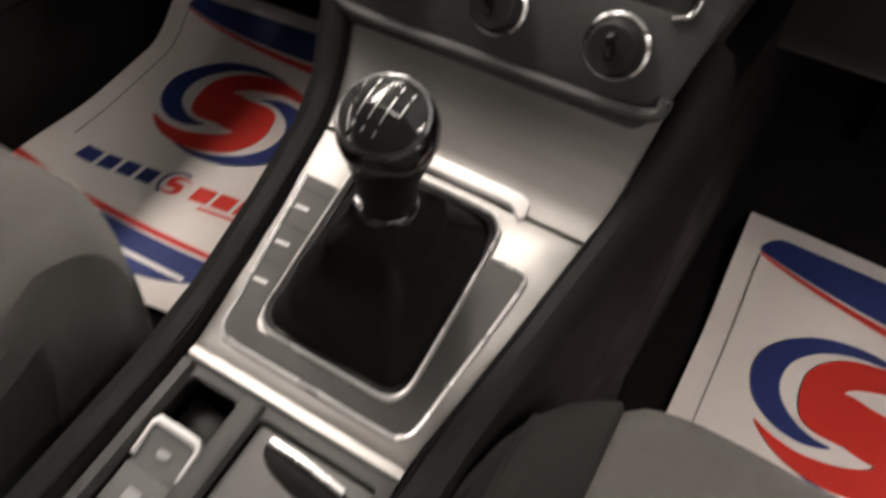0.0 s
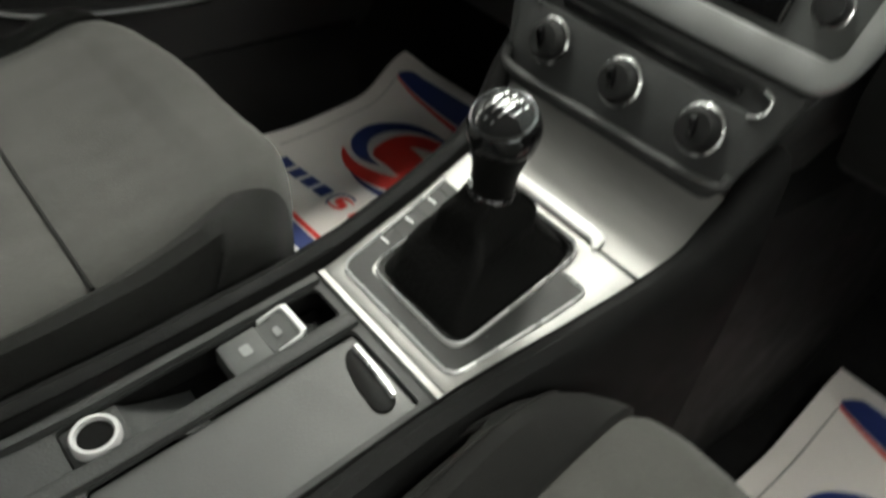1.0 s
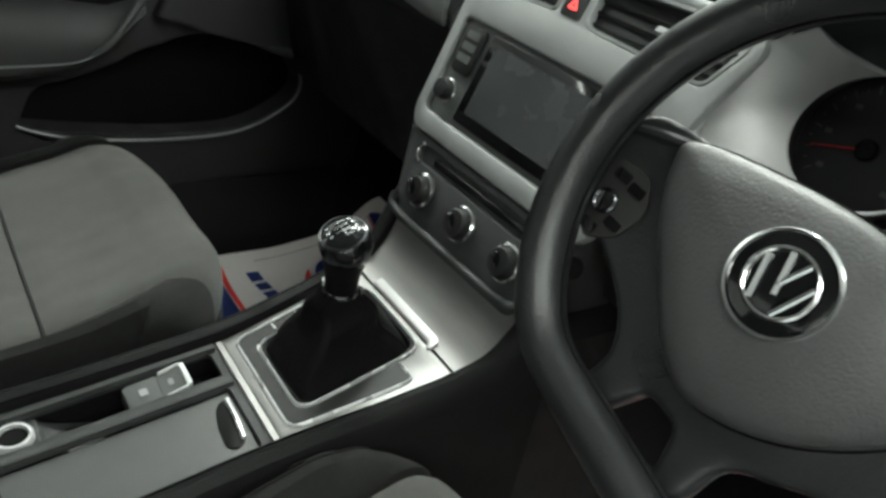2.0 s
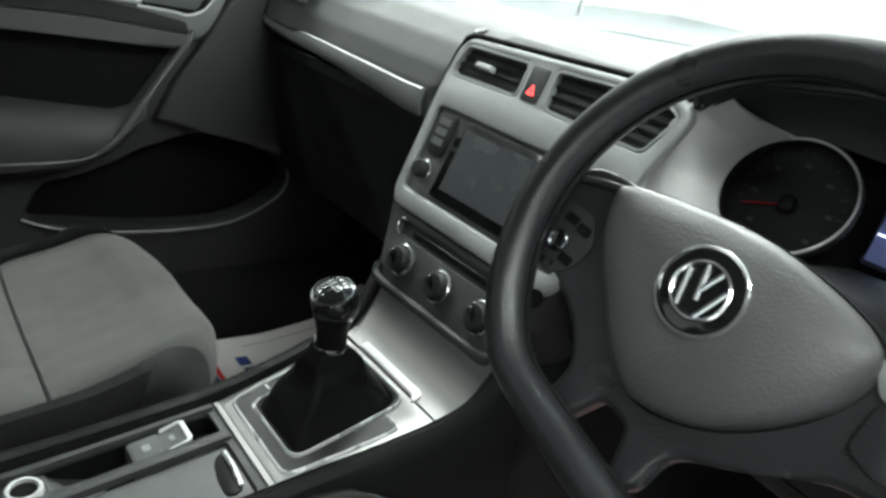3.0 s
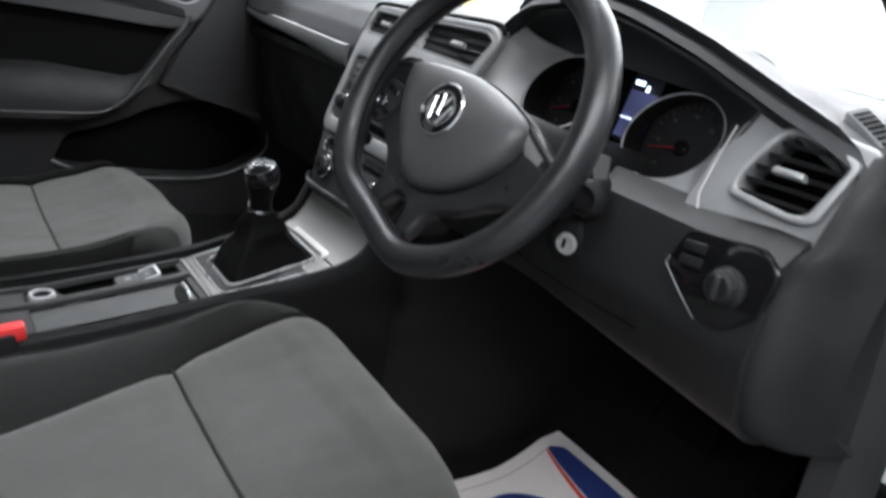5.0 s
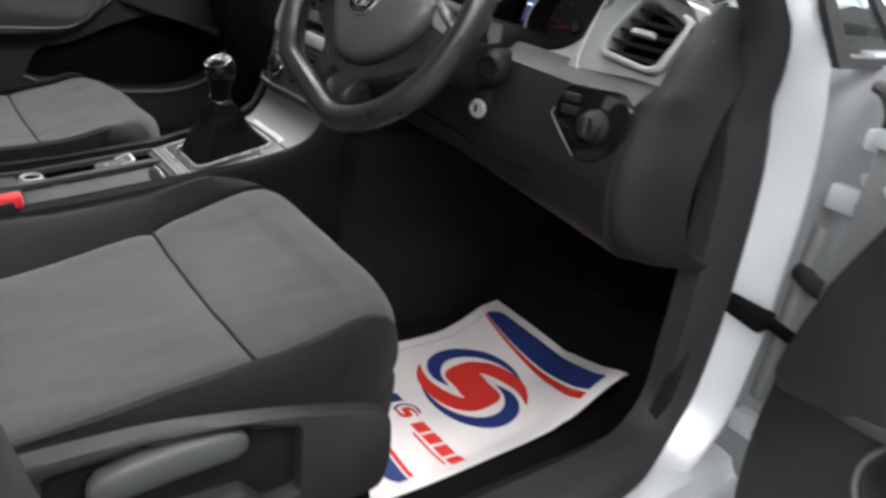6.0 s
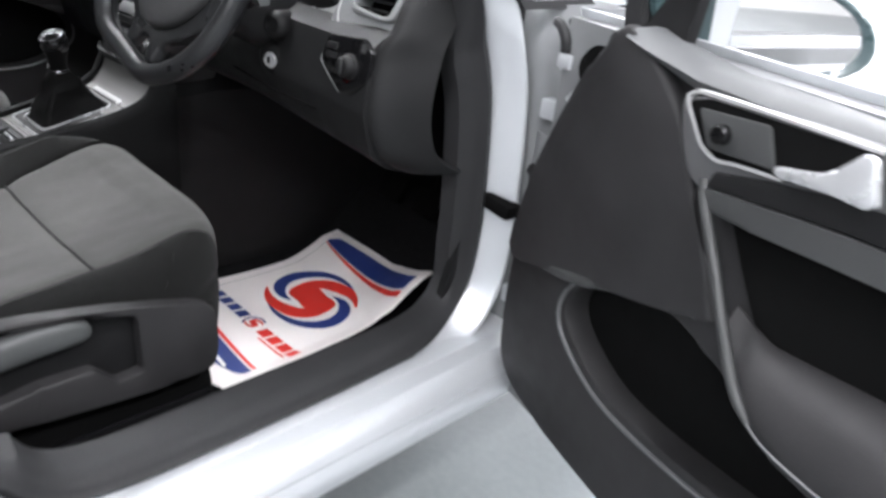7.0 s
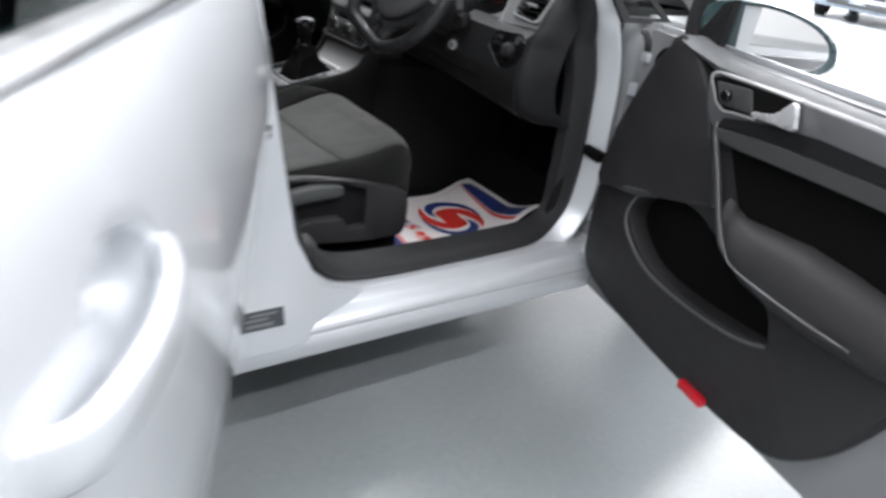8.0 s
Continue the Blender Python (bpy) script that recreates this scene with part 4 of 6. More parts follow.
console = thing("centre_console", "dark centre console with a brushed metal gear plate", "console", (CX, 0, 0.28))
for s in (-1, 1):
    rings = []
    for y in (-0.62, -0.45, -0.27, -0.15, -0.03, 0.03, 0.10, 0.16, 0.195, 0.222, 0.245):
        hw, z = lin(HALF, y), top_z(min(y, 0.222)) + max(0, y - 0.222) * 1.5
        rings.append([(CX + s * (hw + dx), y, zz) for dx, zz in ((0.0, z - 0.02), (0.0, z + 0.002), (0.004, z + 0.009), (0.012, z + 0.012), (0.021, z + 0.007), (0.027, z - 0.008), (0.034, z - 0.09), (0.040, 0.25), (0.0, 0.25))])
    part("console_side", loft(rings), FLANK, console, "charcoal console flank with a padded edge")
    part("edge_line", tube(crv([(CX + s * (lin(HALF, y) + 0.003), y, top_z(y) + 0.009) for y in (-0.60, -0.27, -0.03, 0.03, 0.10, 0.16, 0.195, 0.218)], 4), 0.0014, 6), DARK_VOID, console)
part("console_core", loft([[(a + CX, y, z) for a, z in ((-0.075, 0.25), (0.075, 0.25), (0.075, top_z(y) - 0.045), (-0.075, top_z(y) - 0.045))] for y in (-0.62, -0.03, 0.20)]), DARK_VOID, console)
part("tunnel", loft([[(a, y, z) for a, z in ((-w, 0.25), (w, 0.25), (w - 0.01, t - 0.03), (w - 0.04, t), (-w + 0.04, t), (-w + 0.01, t - 0.03))] for y, w, t in ((0.245, 0.135, 0.668), (0.34, 0.15, 0.68), (0.75, 0.17, 0.66))]), TRIM_DARK, console, "black footwell tunnel side")

# brushed plate in two sheets, parted by the seam at the front of the lever frame
part("ramp_plate", surf(lambda u, v: console_at((2 * u - 1) * (lin(HALF, 0.1680 + 0.0535 * v) - 0.001), 0.1680 + 0.0535 * v, 0.001), 8, 16, 0.004), ALU, console, "brushed aluminium ramp below the heater panel")
frame_in = rpoly([(-0.0615, 0.1595), (-0.0520, 0.0265), (0.0530, 0.0265), (0.0490, 0.1595)], 0.017, 6)
plate_out = [(-0.076, 0.0), (0.076, 0.0), (0.0895, 0.10), (0.0985, 0.1655), (0.03, 0.1655), (-0.03, 0.1655), (-0.0985, 0.1655), (-0.0895, 0.10)]
part("gear_plate", prism(plate_out, 0.004, lambda a, b, h: console_at(a, b, h - 0.003), 0.001, holes=[frame_in]), ALU, console, "brushed aluminium gear surround")
part("rear_lip", sweep([console_at(a, -0.0035, 0.0) for a in (-0.076, 0.0, 0.076)], [(-0.004, -0.006), (0.004, -0.006), (0.003, 0.001), (-0.003, 0.001)]), ALU, console, "rolled rear edge of the gear surround")
u_out = [(p.x, p.y) for p in crv([(-0.0880, 0.130, 0), (-0.0800, 0.085, 0), (-0.0715, 0.035, 0), (-0.0690, 0.0205, 0), (-0.0640, 0.0128, 0), (-0.0540, 0.0105, 0), (0.0, 0.0105, 0), (0.0540, 0.0105, 0), (0.0635, 0.0128, 0), (0.0690, 0.0205, 0), (0.0715, 0.045, 0), (0.0765, 0.095, 0), (0.0788, 0.1255, 0), (0.0765, 0.1315, 0), (0.0700, 0.1325, 0), (0.0540, 0.1325, 0)], 5)]
u_in = [(p.x, p.y) for p in crv([(0.0518, 0.1325, 0), (0.0545, 0.060, 0), (0.0548, 0.040, 0), (0.0500, 0.028, 0), (0.0380, 0.0245, 0), (0.0, 0.0245, 0), (-0.0380, 0.0245, 0), (-0.0500, 0.028, 0), (-0.0555, 0.040, 0), (-0.0572, 0.060, 0), (-0.0620, 0.130, 0)], 4)]
insert = part("switch_insert", prism(u_out + u_in, 0.0012, lambda a, b, h: console_at(a, b, h + 0.0012)), STRIP_GREY, console, "dark grey insert of blank switches")
for s, line in ((-1, ((-0.0755, 0.107), (-0.0712, 0.080), (-0.0670, 0.052))), (1, ((0.0665, 0.106), (0.0655, 0.079), (0.0645, 0.051)))):
    for a, b in line:
        part("switch_mark", prism([(a - 0.0052, b + s * 0.0004 - 0.0009), (a + 0.0052, b - s * 0.0004 - 0.0009), (a + 0.0052, b - s * 0.0004 + 0.0009), (a - 0.0052, b + s * 0.0004 + 0.0009)], 0.0004, lambda a, b, h: console_at(a, b, h + 0.0026)), RING, insert, "small pale mark")
    for b in (0.0655, 0.0930, 0.1200):
        k = (b - 0.03) / 0.1
        run = (-0.0585 - 0.004 * k, -0.0705 - 0.0155 * k) if s < 0 else (0.0560 - 0.003 * k, 0.0705 + 0.0065 * k)
        part("switch_joint", tube([console_at(run[0], b, 0.0024), console_at(run[1], b, 0.0024)], 0.0004, 4), DARK_VOID, insert)
part("outer_chrome", sweep([console_at(a, b, 0.0022) for a, b in u_out], [(-0.0013, -0.003), (0.0013, -0.003), (0.0011, 0.0014), (0, 0.0022), (-0.0011, 0.0014)]), BRIGHT, console, "bright chrome outer frame")
part("inner_chrome", sweep([console_at(p[0], p[1], 0.0026) for p in frame_in], [(-0.0009, -0.004), (0.0009, -0.004), (0.0008, 0.0016), (0, 0.0022), (-0.0008, 0.0016)], closed=True), BRIGHT, console, "bright chrome inner frame")
part("front_bar", prism(rpoly([(-0.064, 0.1685), (0.0470, 0.1685), (0.0545, 0.1620), (0.0580, 0.1650), (0.0570, 0.1745), (0.050, 0.1775), (-0.064, 0.1775)], 0.0035), 0.0030, lambda a, b, h: console_at(a, b, h + 0.0012), 0.001), SATIN_LIGHT, console, "pale satin bar ahead of the gaiter")
part("gaiter_rim", sweep([console_at(0.95 * p[0] - 0.0002, 0.093 + 0.95 * (p[1] - 0.093), 0.001) for p in frame_in], [(-0.0030, -0.004), (0.0030, -0.004), (0.0020, 0.002), (-0.0020, 0.002)], closed=True), NECK, console, "black inner rim of the gaiter frame")

# rear tray: sliding lid, brake switches, open slot and socket
part("tray_deck", prism([(-0.079, -0.262), (0.079, -0.262), (0.0755, -0.007), (-0.0755, -0.007)], 0.004, lambda a, b, h: console_at(a, b, h - 0.006), holes=[rpoly([(-0.066, -0.218), (-0.028, -0.218), (-0.028, -0.015), (-0.066, -0.015)], 0.006), rpoly([(-0.0135, -0.218), (0.0700, -0.218), (0.0690, -0.0155), (-0.0135, -0.0155)], 0.006)]), TRIM_GREY, console, "dark grey console deck")
part("tray_rib", loft([[console_at(a, y, h) for a, h in ((-0.0285, -0.005), (-0.0275, 0.002), (-0.0255, 0.003), (-0.0165, 0.003), (-0.0145, 0.002), (-0.0135, -0.005))] for y in (-0.26, -0.20, -0.14, -0.07, -0.01)]), TRIM_GREY, console)
part("slot_edge", loft([[console_at(a, y, h) for a, h in ((-0.0755, -0.005), (-0.0745, 0.003), (-0.0680, 0.003), (-0.0660, -0.005))] for y in (-0.26, -0.20, -0.14, -0.07, -0.01)]), TRIM_GREY, console)
lid = part("sliding_lid", surf(lambda u, v: console_at(-0.0115 + 0.0795 * u, -0.2160 + 0.1985 * v, -0.0065 + 0.0008 * math.sin(math.pi * u)), 6, 16, 0.004), BOX_GREY, console, "smooth grey sliding tray lid")
grip = rpoly([(-0.001, -0.0215), (0.0545, -0.0245), (0.0600, -0.0345), (0.0540, -0.0425), (0.0300, -0.0415), (0.0080, -0.0365), (-0.0010, -0.0300)], 0.006)
part("lid_grip", prism(grip, 0.002, lambda a, b, h: console_at(a, b, h - 0.0062), 0.0008), NECK, lid, "black grip recess")
part("lid_bar", sweep(crv([console_at(0.0010, -0.0235, -0.0015), console_at(0.0260, -0.0243, -0.0002), console_at(0.0530, -0.0265, -0.0015)], 5), [(-0.0020, -0.002), (0.0020, -0.002), (0.0014, 0.002), (-0.0014, 0.002)]), BRIGHT, lid, "chrome grip bar")
part("slot_floor", loft([[console_at(a, y, h) for a, h in ((-0.068, -0.044), (-0.027, -0.044), (-0.027, -0.040), (-0.068, -0.040))] for y in (-0.222, -0.12, -0.012)]), DARK_VOID, console)
part("slot_ramp", surf(lambda u, v: console_at(-0.066 + 0.038 * u, -0.178 + 0.060 * v, -0.006 - 0.034 * v ** 0.7), 6, 10, 0.003), TRIM_GREY, console, "sloping floor of the open slot")
part("front_pocket", rbox(console_at(-0.047, -0.030, -0.026), (0.036, 0.028, 0.004), 0.001), NECK, console)
brake = part("parking_brake_switch", loft([[console_at(a, b, h) for a, h in ((-0.0620, -0.020), (-0.0270, -0.020), (-0.0270, t - 0.003), (-0.0290, t), (-0.0600, t), (-0.0620, t - 0.003))] for b, t in ((-0.0715, -0.0015), (-0.060, 0.0005), (-0.0475, 0.0050))]), SWITCH, console, "grey parking brake switch with a bright nose")
nose = [(-0.0622, -0.0690), (-0.0622, -0.0500), (-0.0590, -0.0455), (-0.0300, -0.0455), (-0.0268, -0.0500), (-0.0268, -0.0690), (-0.0290, -0.0690), (-0.0290, -0.0520), (-0.0310, -0.0500), (-0.0580, -0.0500), (-0.0600, -0.0520), (-0.0600, -0.0690)]
part("switch_nose", prism(nose, 0.0085, lambda a, b, h: console_at(a, b, h - 0.0065 + 0.19 * (b + 0.069)), 0.0003), BRIGHT, brake, "bright metal nose and edges")
part("switch_symbol", prism(rpoly([(-0.0490, -0.0640), (-0.0400, -0.0640), (-0.0400, -0.0590), (-0.0490, -0.0590)], 0.002), 0.0005, lambda a, b, h: console_at(a, b, h + 0.0010 + 0.14 * (b + 0.062))), STICKER_LIGHT, brake)
hold = part("hold_switch", loft([[console_at(a, b, h) for a, h in ((-0.0625, -0.020), (-0.0265, -0.020), (-0.0265, t - 0.002), (-0.0280, t), (-0.0610, t), (-0.0625, t - 0.002))] for b, t in ((-0.1025, -0.0035), (-0.0985, -0.0015), (-0.0722, -0.0008))]), SWITCH, console, "flat grey switch")
part("switch_symbol", prism(rpoly([(-0.0500, -0.0910), (-0.0400, -0.0910), (-0.0400, -0.0830), (-0.0500, -0.0830)], 0.002), 0.0005, lambda a, b, h: console_at(a, b, h - 0.0008)), STICKER_LIGHT, hold)
sock = console_at(-0.0455, -0.1975, 0.0)
part("socket_block", prism(rpoly([(-0.0655, -0.2170), (-0.0285, -0.2170), (-0.0285, -0.1770), (-0.0655, -0.1770)], 0.004), 0.010, lambda a, b, h: console_at(a, b, h - 0.0150), 0.001, holes=[[(-0.0455 + 0.0130 * math.cos(k * math.pi / 12), -0.1975 + 0.0130 * math.sin(k * math.pi / 12)) for k in range(24)]]), TRIM_GREY, console)
socket = part("power_socket", lathe([(0.0121, -0.003), (0.0121, 0.0010), (0.0130, 0.0030), (0.0155, 0.0030), (0.0168, 0.0010), (0.0168, -0.006)], sock, (0, -0.05, 1), 28), RING, console, "pale ring of the power socket")
# well walls coloured black for the shade inside the socket
part("socket_well", lathe([(0.0119, -0.0005), (0.0117, -0.028), (0.001, -0.028)], sock, (0, -0.05, 1), 20), DARK_VOID, socket)
part("armrest_box", rbox((CX, -0.46, 0.565), (0.150, 0.36, 0.05), 0.015, 3), TRIM_GREY, console, "charcoal armrest box lid")

# ---- gear lever ----
gear = thing("gear_lever", "black gear lever with a chrome-ringed knob and leather gaiter", "gear lever", (0.004, 0.09, 0.595))
LEV, TIP = Vector((0.010, 0.084, 0.600)), Vector((0.0205, 0.0765, 0.7345))
axis = (TIP - LEV).normalized()
NECK_FOOT = LEV + axis * 0.080


def gaiter_ring(f):
    """From the frame (f = 0) to the collar (f = 1): a full, loosely folded boot."""
    out = []
    base_loop = rpoly([(-0.0570, 0.1540), (-0.0490, 0.0310), (0.0495, 0.0310), (0.0455, 0.1540)], 0.02, 7)
    for p in base_loop:
        base = Vector(console_at(p[0], p[1], -0.001))
        ang = math.atan2(p[1] - 0.0925, p[0])
        top = NECK_FOOT + Vector((0.0182 * math.cos(ang), 0.0182 * math.sin(ang), 0.003))
        q = base.lerp(top, f)
        flat = Vector((math.cos(ang), math.sin(ang), 0))
        sag = math.sin(math.pi * f)
        q += flat * (-0.0035 * sag) + Vector((0, 0, 0.006 * math.sin(math.pi * f ** 0.7)))
        fold = 0.0045 * math.sin(3.0 * ang + 5.0 * f + 0.8) * math.exp(-((f - 0.35) / 0.22) ** 2) + 0.0030 * math.sin(2.0 * ang - 9.0 * f) * sag
        q += (flat + Vector((0, 0, 0.5))) * fold
        q += flat * 0.0035 * noise.noise((p[0] * 40, p[1] * 40, f * 4))
        out.append(q)
    return out


part("gaiter", loft([gaiter_ring(i / 22) for i in range(23)], cap=False), LEATHER, gear, "creased black leather gaiter")
for k in (3, 27):
    part("gaiter_seam", tube([gaiter_ring(i / 22)[k] + Vector((0, 0, 0.001)) for i in range(22)], 0.0011, 6), LEATHER, gear)
part("collar", lathe([(0.0160, 0), (0.0176, 0.0015), (0.0176, 0.0045), (0.0164, 0.0062)], NECK_FOOT, axis, 28), DARK_CHROME, gear, "dark polished collar under the knob")
part("knob_neck", lathe([(0.0163, 0.083), (0.0160, 0.092), (0.0163, 0.100), (0.0180, 0.110), (0.0212, 0.121), (0.0235, 0.128)], LEV, axis, 32), NECK, gear, "black knob neck")
part("neck_tab", rbox(NECK_FOOT + axis * 0.010 + Vector((-0.0075, -0.0140, 0)), (0.007, 0.003, 0.006), 0.001, rot=(10, 0, -28)), BRIGHT, gear, "small bright tab at the foot of the knob neck")
HEAD, FACE = TIP, Vector((0.10, -0.36, 0.93)).normalized()
knob = part("knob", lathe([(0.010, -0.0215), (0.0165, -0.0185), (0.0218, -0.0125), (0.0244, -0.004), (0.0250, 0.003), (0.0240, 0.009), (0.0218, 0.0136)], HEAD, FACE, 40), GLOSS, gear, "round gloss black gear knob")
part("knob_ring", lathe([(0.0220, 0.0128), (0.0228, 0.0138), (0.0220, 0.0154), (0.0202, 0.0162)], HEAD, FACE, 36), DARK_CHROME, knob, "dark polished ring round the cap")
part("knob_cap", lathe([(0.0205, 0.0144), (0.0200, 0.0162), (0.0155, 0.0188), (0.0082, 0.0206), (0.001, 0.0211)], HEAD, FACE, 36), GLOSS, knob, "domed gloss black cap")
side = Vector((1, 0, 0))
ahead = FACE.cross(side).normalized()
side = ahead.cross(FACE).normalized()


def on_cap(a, b):
    return HEAD + FACE * (0.0216 - 0.0047 * (a * a + b * b) / 0.0202 ** 2) + side * a + ahead * b


for a0, b0, a1, b1 in ((-0.009, -0.0072, -0.009, 0.0072), (-0.003, -0.0072, -0.003, 0.0072), (0.003, -0.0072, 0.003, 0.0072), (0.009, 0.0, 0.009, 0.0072), (-0.009, 0.0, 0.009, 0.0)):
    part("shift_line", tube([on_cap(a0 + (a1 - a0) * k / 5, b0 + (b1 - b0) * k / 5) for k in range(6)], 0.0007, 5), CHROME, knob, "thin silver shift line")
for a, b in ((-0.009, 0.0113), (-0.003, 0.0122), (0.003, 0.0122), (0.009, 0.0113), (-0.009, -0.0113), (-0.003, -0.0122), (0.003, -0.0122)):
    part("shift_mark", tube([on_cap(a, b - 0.0014), on_cap(a, b + 0.0014)], 0.0008, 5), CHROME, knob)


# ---- dashboard ----
dash = thing("dashboard", "charcoal dashboard with satin silver trim", "dashboard", (0, 0.45, 0.62))


def stack_at(a, b, h):
    """Face of the centre stack: a across, b the height, h out of the face."""
    return (a, 0.231 + 0.37 * (b - 0.717) - 0.938 * h, b + 0.347 * h)


brow = [(-0.76, 0.965), (-0.60, 0.985), (-0.30, 0.99), (0.10, 0.992), (0.16, 1.0), (0.20, 1.015), (0.25, 1.033), (0.33, 1.045), (0.375, 1.046), (0.415, 1.040), (0.467, 1.028), (0.519, 1.014), (0.56, 1.000), (0.62, 0.980), (0.67, 0.966), (0.694, 0.957), (0.76, 0.945)]


def dash_top(u, v):
    x = -0.755 + 1.475 * u
    zb = lin(brow, x)
    front_y = 0.345 - 0.035 * math.exp(-((x - 0.44) / 0.28) ** 8) + 0.05 * (abs(x) / 0.75) ** 4 * (x < 0)
    w = max(0.0, 1 - abs((x - 0.44) / 0.265) ** 8)
    pts = [(front_y + 0.004 + 0.08 * w, zb - 0.065 + 0.050 * w), (front_y + 0.03 * w, zb - 0.045 + 0.034 * w), (front_y + 0.004 - 0.003 * w, zb - 0.02 + 0.013 * w), (front_y + 0.03 - 0.024 * w, zb - 0.003 + 0.003 * w), (front_y + 0.08 - 0.02 * w, zb + 0.004 * w), (0.60, 0.985), (0.80, 0.975), (1.0 - 0.25 * x * x, 0.945)]
    bare = [(0.294, 0.884), (0.293, 0.910), (0.302, 0.938), (0.322, 0.968), (0.370, 0.990), (0.60, 0.992), (0.80, 0.975), (1.0 - 0.25 * x * x, 0.945)]
    soft = lerp([(-0.56, 0), (-0.42, 1)], x)
    easy = [(0.296, 0.884), (0.300, 0.908), (0.314, 0.934), (0.342, 0.962), (0.395, 0.984)]
    bare = [(a + (easy[i][0] - a) * soft, b + (easy[i][1] - b) * soft) if i < 5 else (a, b) for i, (a, b) in enumerate(bare)]
    bend = 0.030 * (abs(x) / 0.75) ** 6
    pod = lerp([(-0.57, 1), (-0.47, 0)], x)
    bare = [(a - 0.012 * pod * (0 < i < 5), b + 0.008 * pod * (1 < i < 6)) for i, (a, b) in enumerate(bare)]
    w = min(max((-0.125 - x) / 0.04, 0), 1)
    pts = [(a[0] + (b[0] + bend * (i < 5) - a[0]) * w, a[1] + (b[1] - a[1]) * w) for i, (a, b) in enumerate(zip(pts, bare))]
    k = v * 7
    return (x, lin([(i, p[0]) for i, p in enumerate(pts)], k), lin([(i, p[1]) for i, p in enumerate(pts)], k))


part("dash_top", surf(dash_top, 72, 42, 0.02), DASH_SKIN, dash, "soft charcoal upper dash")

# passenger side: silver strip, glove box
strip = [[(x, y - o, z + k) for o, k in ((0.0, 1.0 * w), (0.004, 0.92 * w), (0.0055, 0.3 * w), (0.0055, -0.4 * w), (0.003, -0.95 * w), (0.0, -1.1 * w), (-0.03, 0.0))] for x, y, z, w in ((-0.735, 0.318, 0.903, 0.006), (-0.69, 0.304, 0.9025, 0.009), (-0.58, 0.295, 0.901, 0.0105), (-0.42, 0.291, 0.8975, 0.0125), (-0.30, 0.290, 0.893, 0.0150), (-0.215, 0.2895, 0.889, 0.0170), (-0.186, 0.296, 0.887, 0.0178))]
part("passenger_strip", loft(strip), SATIN_DULL, dash, "satin silver decor strip")
part("glove_box", surf(lambda u, v: (-0.735 + 0.585 * u, lin([(0, 0.318), (0.08, 0.345), (0.5, 0.352), (0.85, 0.375), (1, 0.45)], v), lin([(0, 0.868), (0.08, 0.862), (0.5, 0.74), (0.85, 0.635), (1, 0.60)], v)), 20, 20, 0.015), TRIM_DARK, dash, "black glove box lid")
part("glove_box_edge", tube(crv([(-0.70, 0.348, 0.80), (-0.45, 0.343, 0.805), (-0.17, 0.34, 0.80)], 6), 0.002, 6), DARK_VOID, dash)


def vent(name, outline_out, outline_in, fn, slats, parent, ring_mat, tilt=0.0):
    v = part(name, prism(outline_out, 0.010, fn, 0.003, holes=[outline_in]), ring_mat, parent, "satin silver vent surround")
    # black throat stands in for the shade behind the louvres
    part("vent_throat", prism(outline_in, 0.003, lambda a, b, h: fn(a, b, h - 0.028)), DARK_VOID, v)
    lo, hi = min(p[1] for p in outline_in), max(p[1] for p in outline_in)
    for i in range(slats):
        b = lo + (hi - lo) * (i + 0.6) / (slats + 0.2)
        xs = []
        k = len(outline_in)
        for j in range(k):
            (a0, b0), (a1, b1) = outline_in[j - 1][:2], outline_in[j][:2]
            if (b0 - b) * (b1 - b) <= 0 and b0 != b1:
                xs.append(a0 + (a1 - a0) * (b - b0) / (b1 - b0))
        l, r = min(xs), max(xs)
        rings = [[fn(a, b + e + tilt * (a - l), h) for e, h in ((-0.0022, 0.002), (0.0012, 0.004), (0.0026, -0.012), (-0.0006, -0.014))] for a in (l, (l + r) / 2, r)]
        part("slat", loft(rings), TRIM_DARK, v, "black louvre")
    mid = (lo + hi) / 2
    cx = sum(p[0] for p in outline_in) / len(outline_in)
    part("vent_tab", prism(rpoly([(cx - 0.016, mid - 0.004), (cx + 0.016, mid - 0.004), (cx + 0.014, mid + 0.003), (cx - 0.014, mid + 0.003)], 0.002), 0.008, lambda a, b, h: fn(a, b, h + 0.003), 0.002), SATIN, v, "silver vent tab")
    return v


def ring_in(pts, d):
    c = Vector((sum(p[0] for p in pts) / len(pts), sum(p[1] for p in pts) / len(pts)))
    out = []
    for p in pts:
        w = Vector(p[:2]) - c
        out.append((c.x + w.x * (1 - d / max(abs(w.x), 0.02) * min(1, abs(w.x) / 0.02)), c.y + w.y * (1 - d / max(abs(w.y), 0.012) * min(1, abs(w.y) / 0.012))))
    return out


def pvent_at(a, b, h):
    return (a, 0.3015 + 0.06 * (-0.58 - a) + 0.52 * (b - 0.954) - 0.887 * h, b + 0.461 * h)


o = [(-0.652, 0.950), (-0.642, 0.988), (-0.526, 0.993), (-0.534, 0.951)]
part("vent_body", prism(ring_in(rpoly(o, 0.010), 0.006), -0.05, lambda a, b, h: pvent_at(a, b, h - 0.002)), TRIM_GREY, dash)
vent("passenger_vent", rpoly(o, 0.010), ring_in(rpoly(o, 0.010), 0.005), pvent_at, 4, dash, SATIN_DULL)

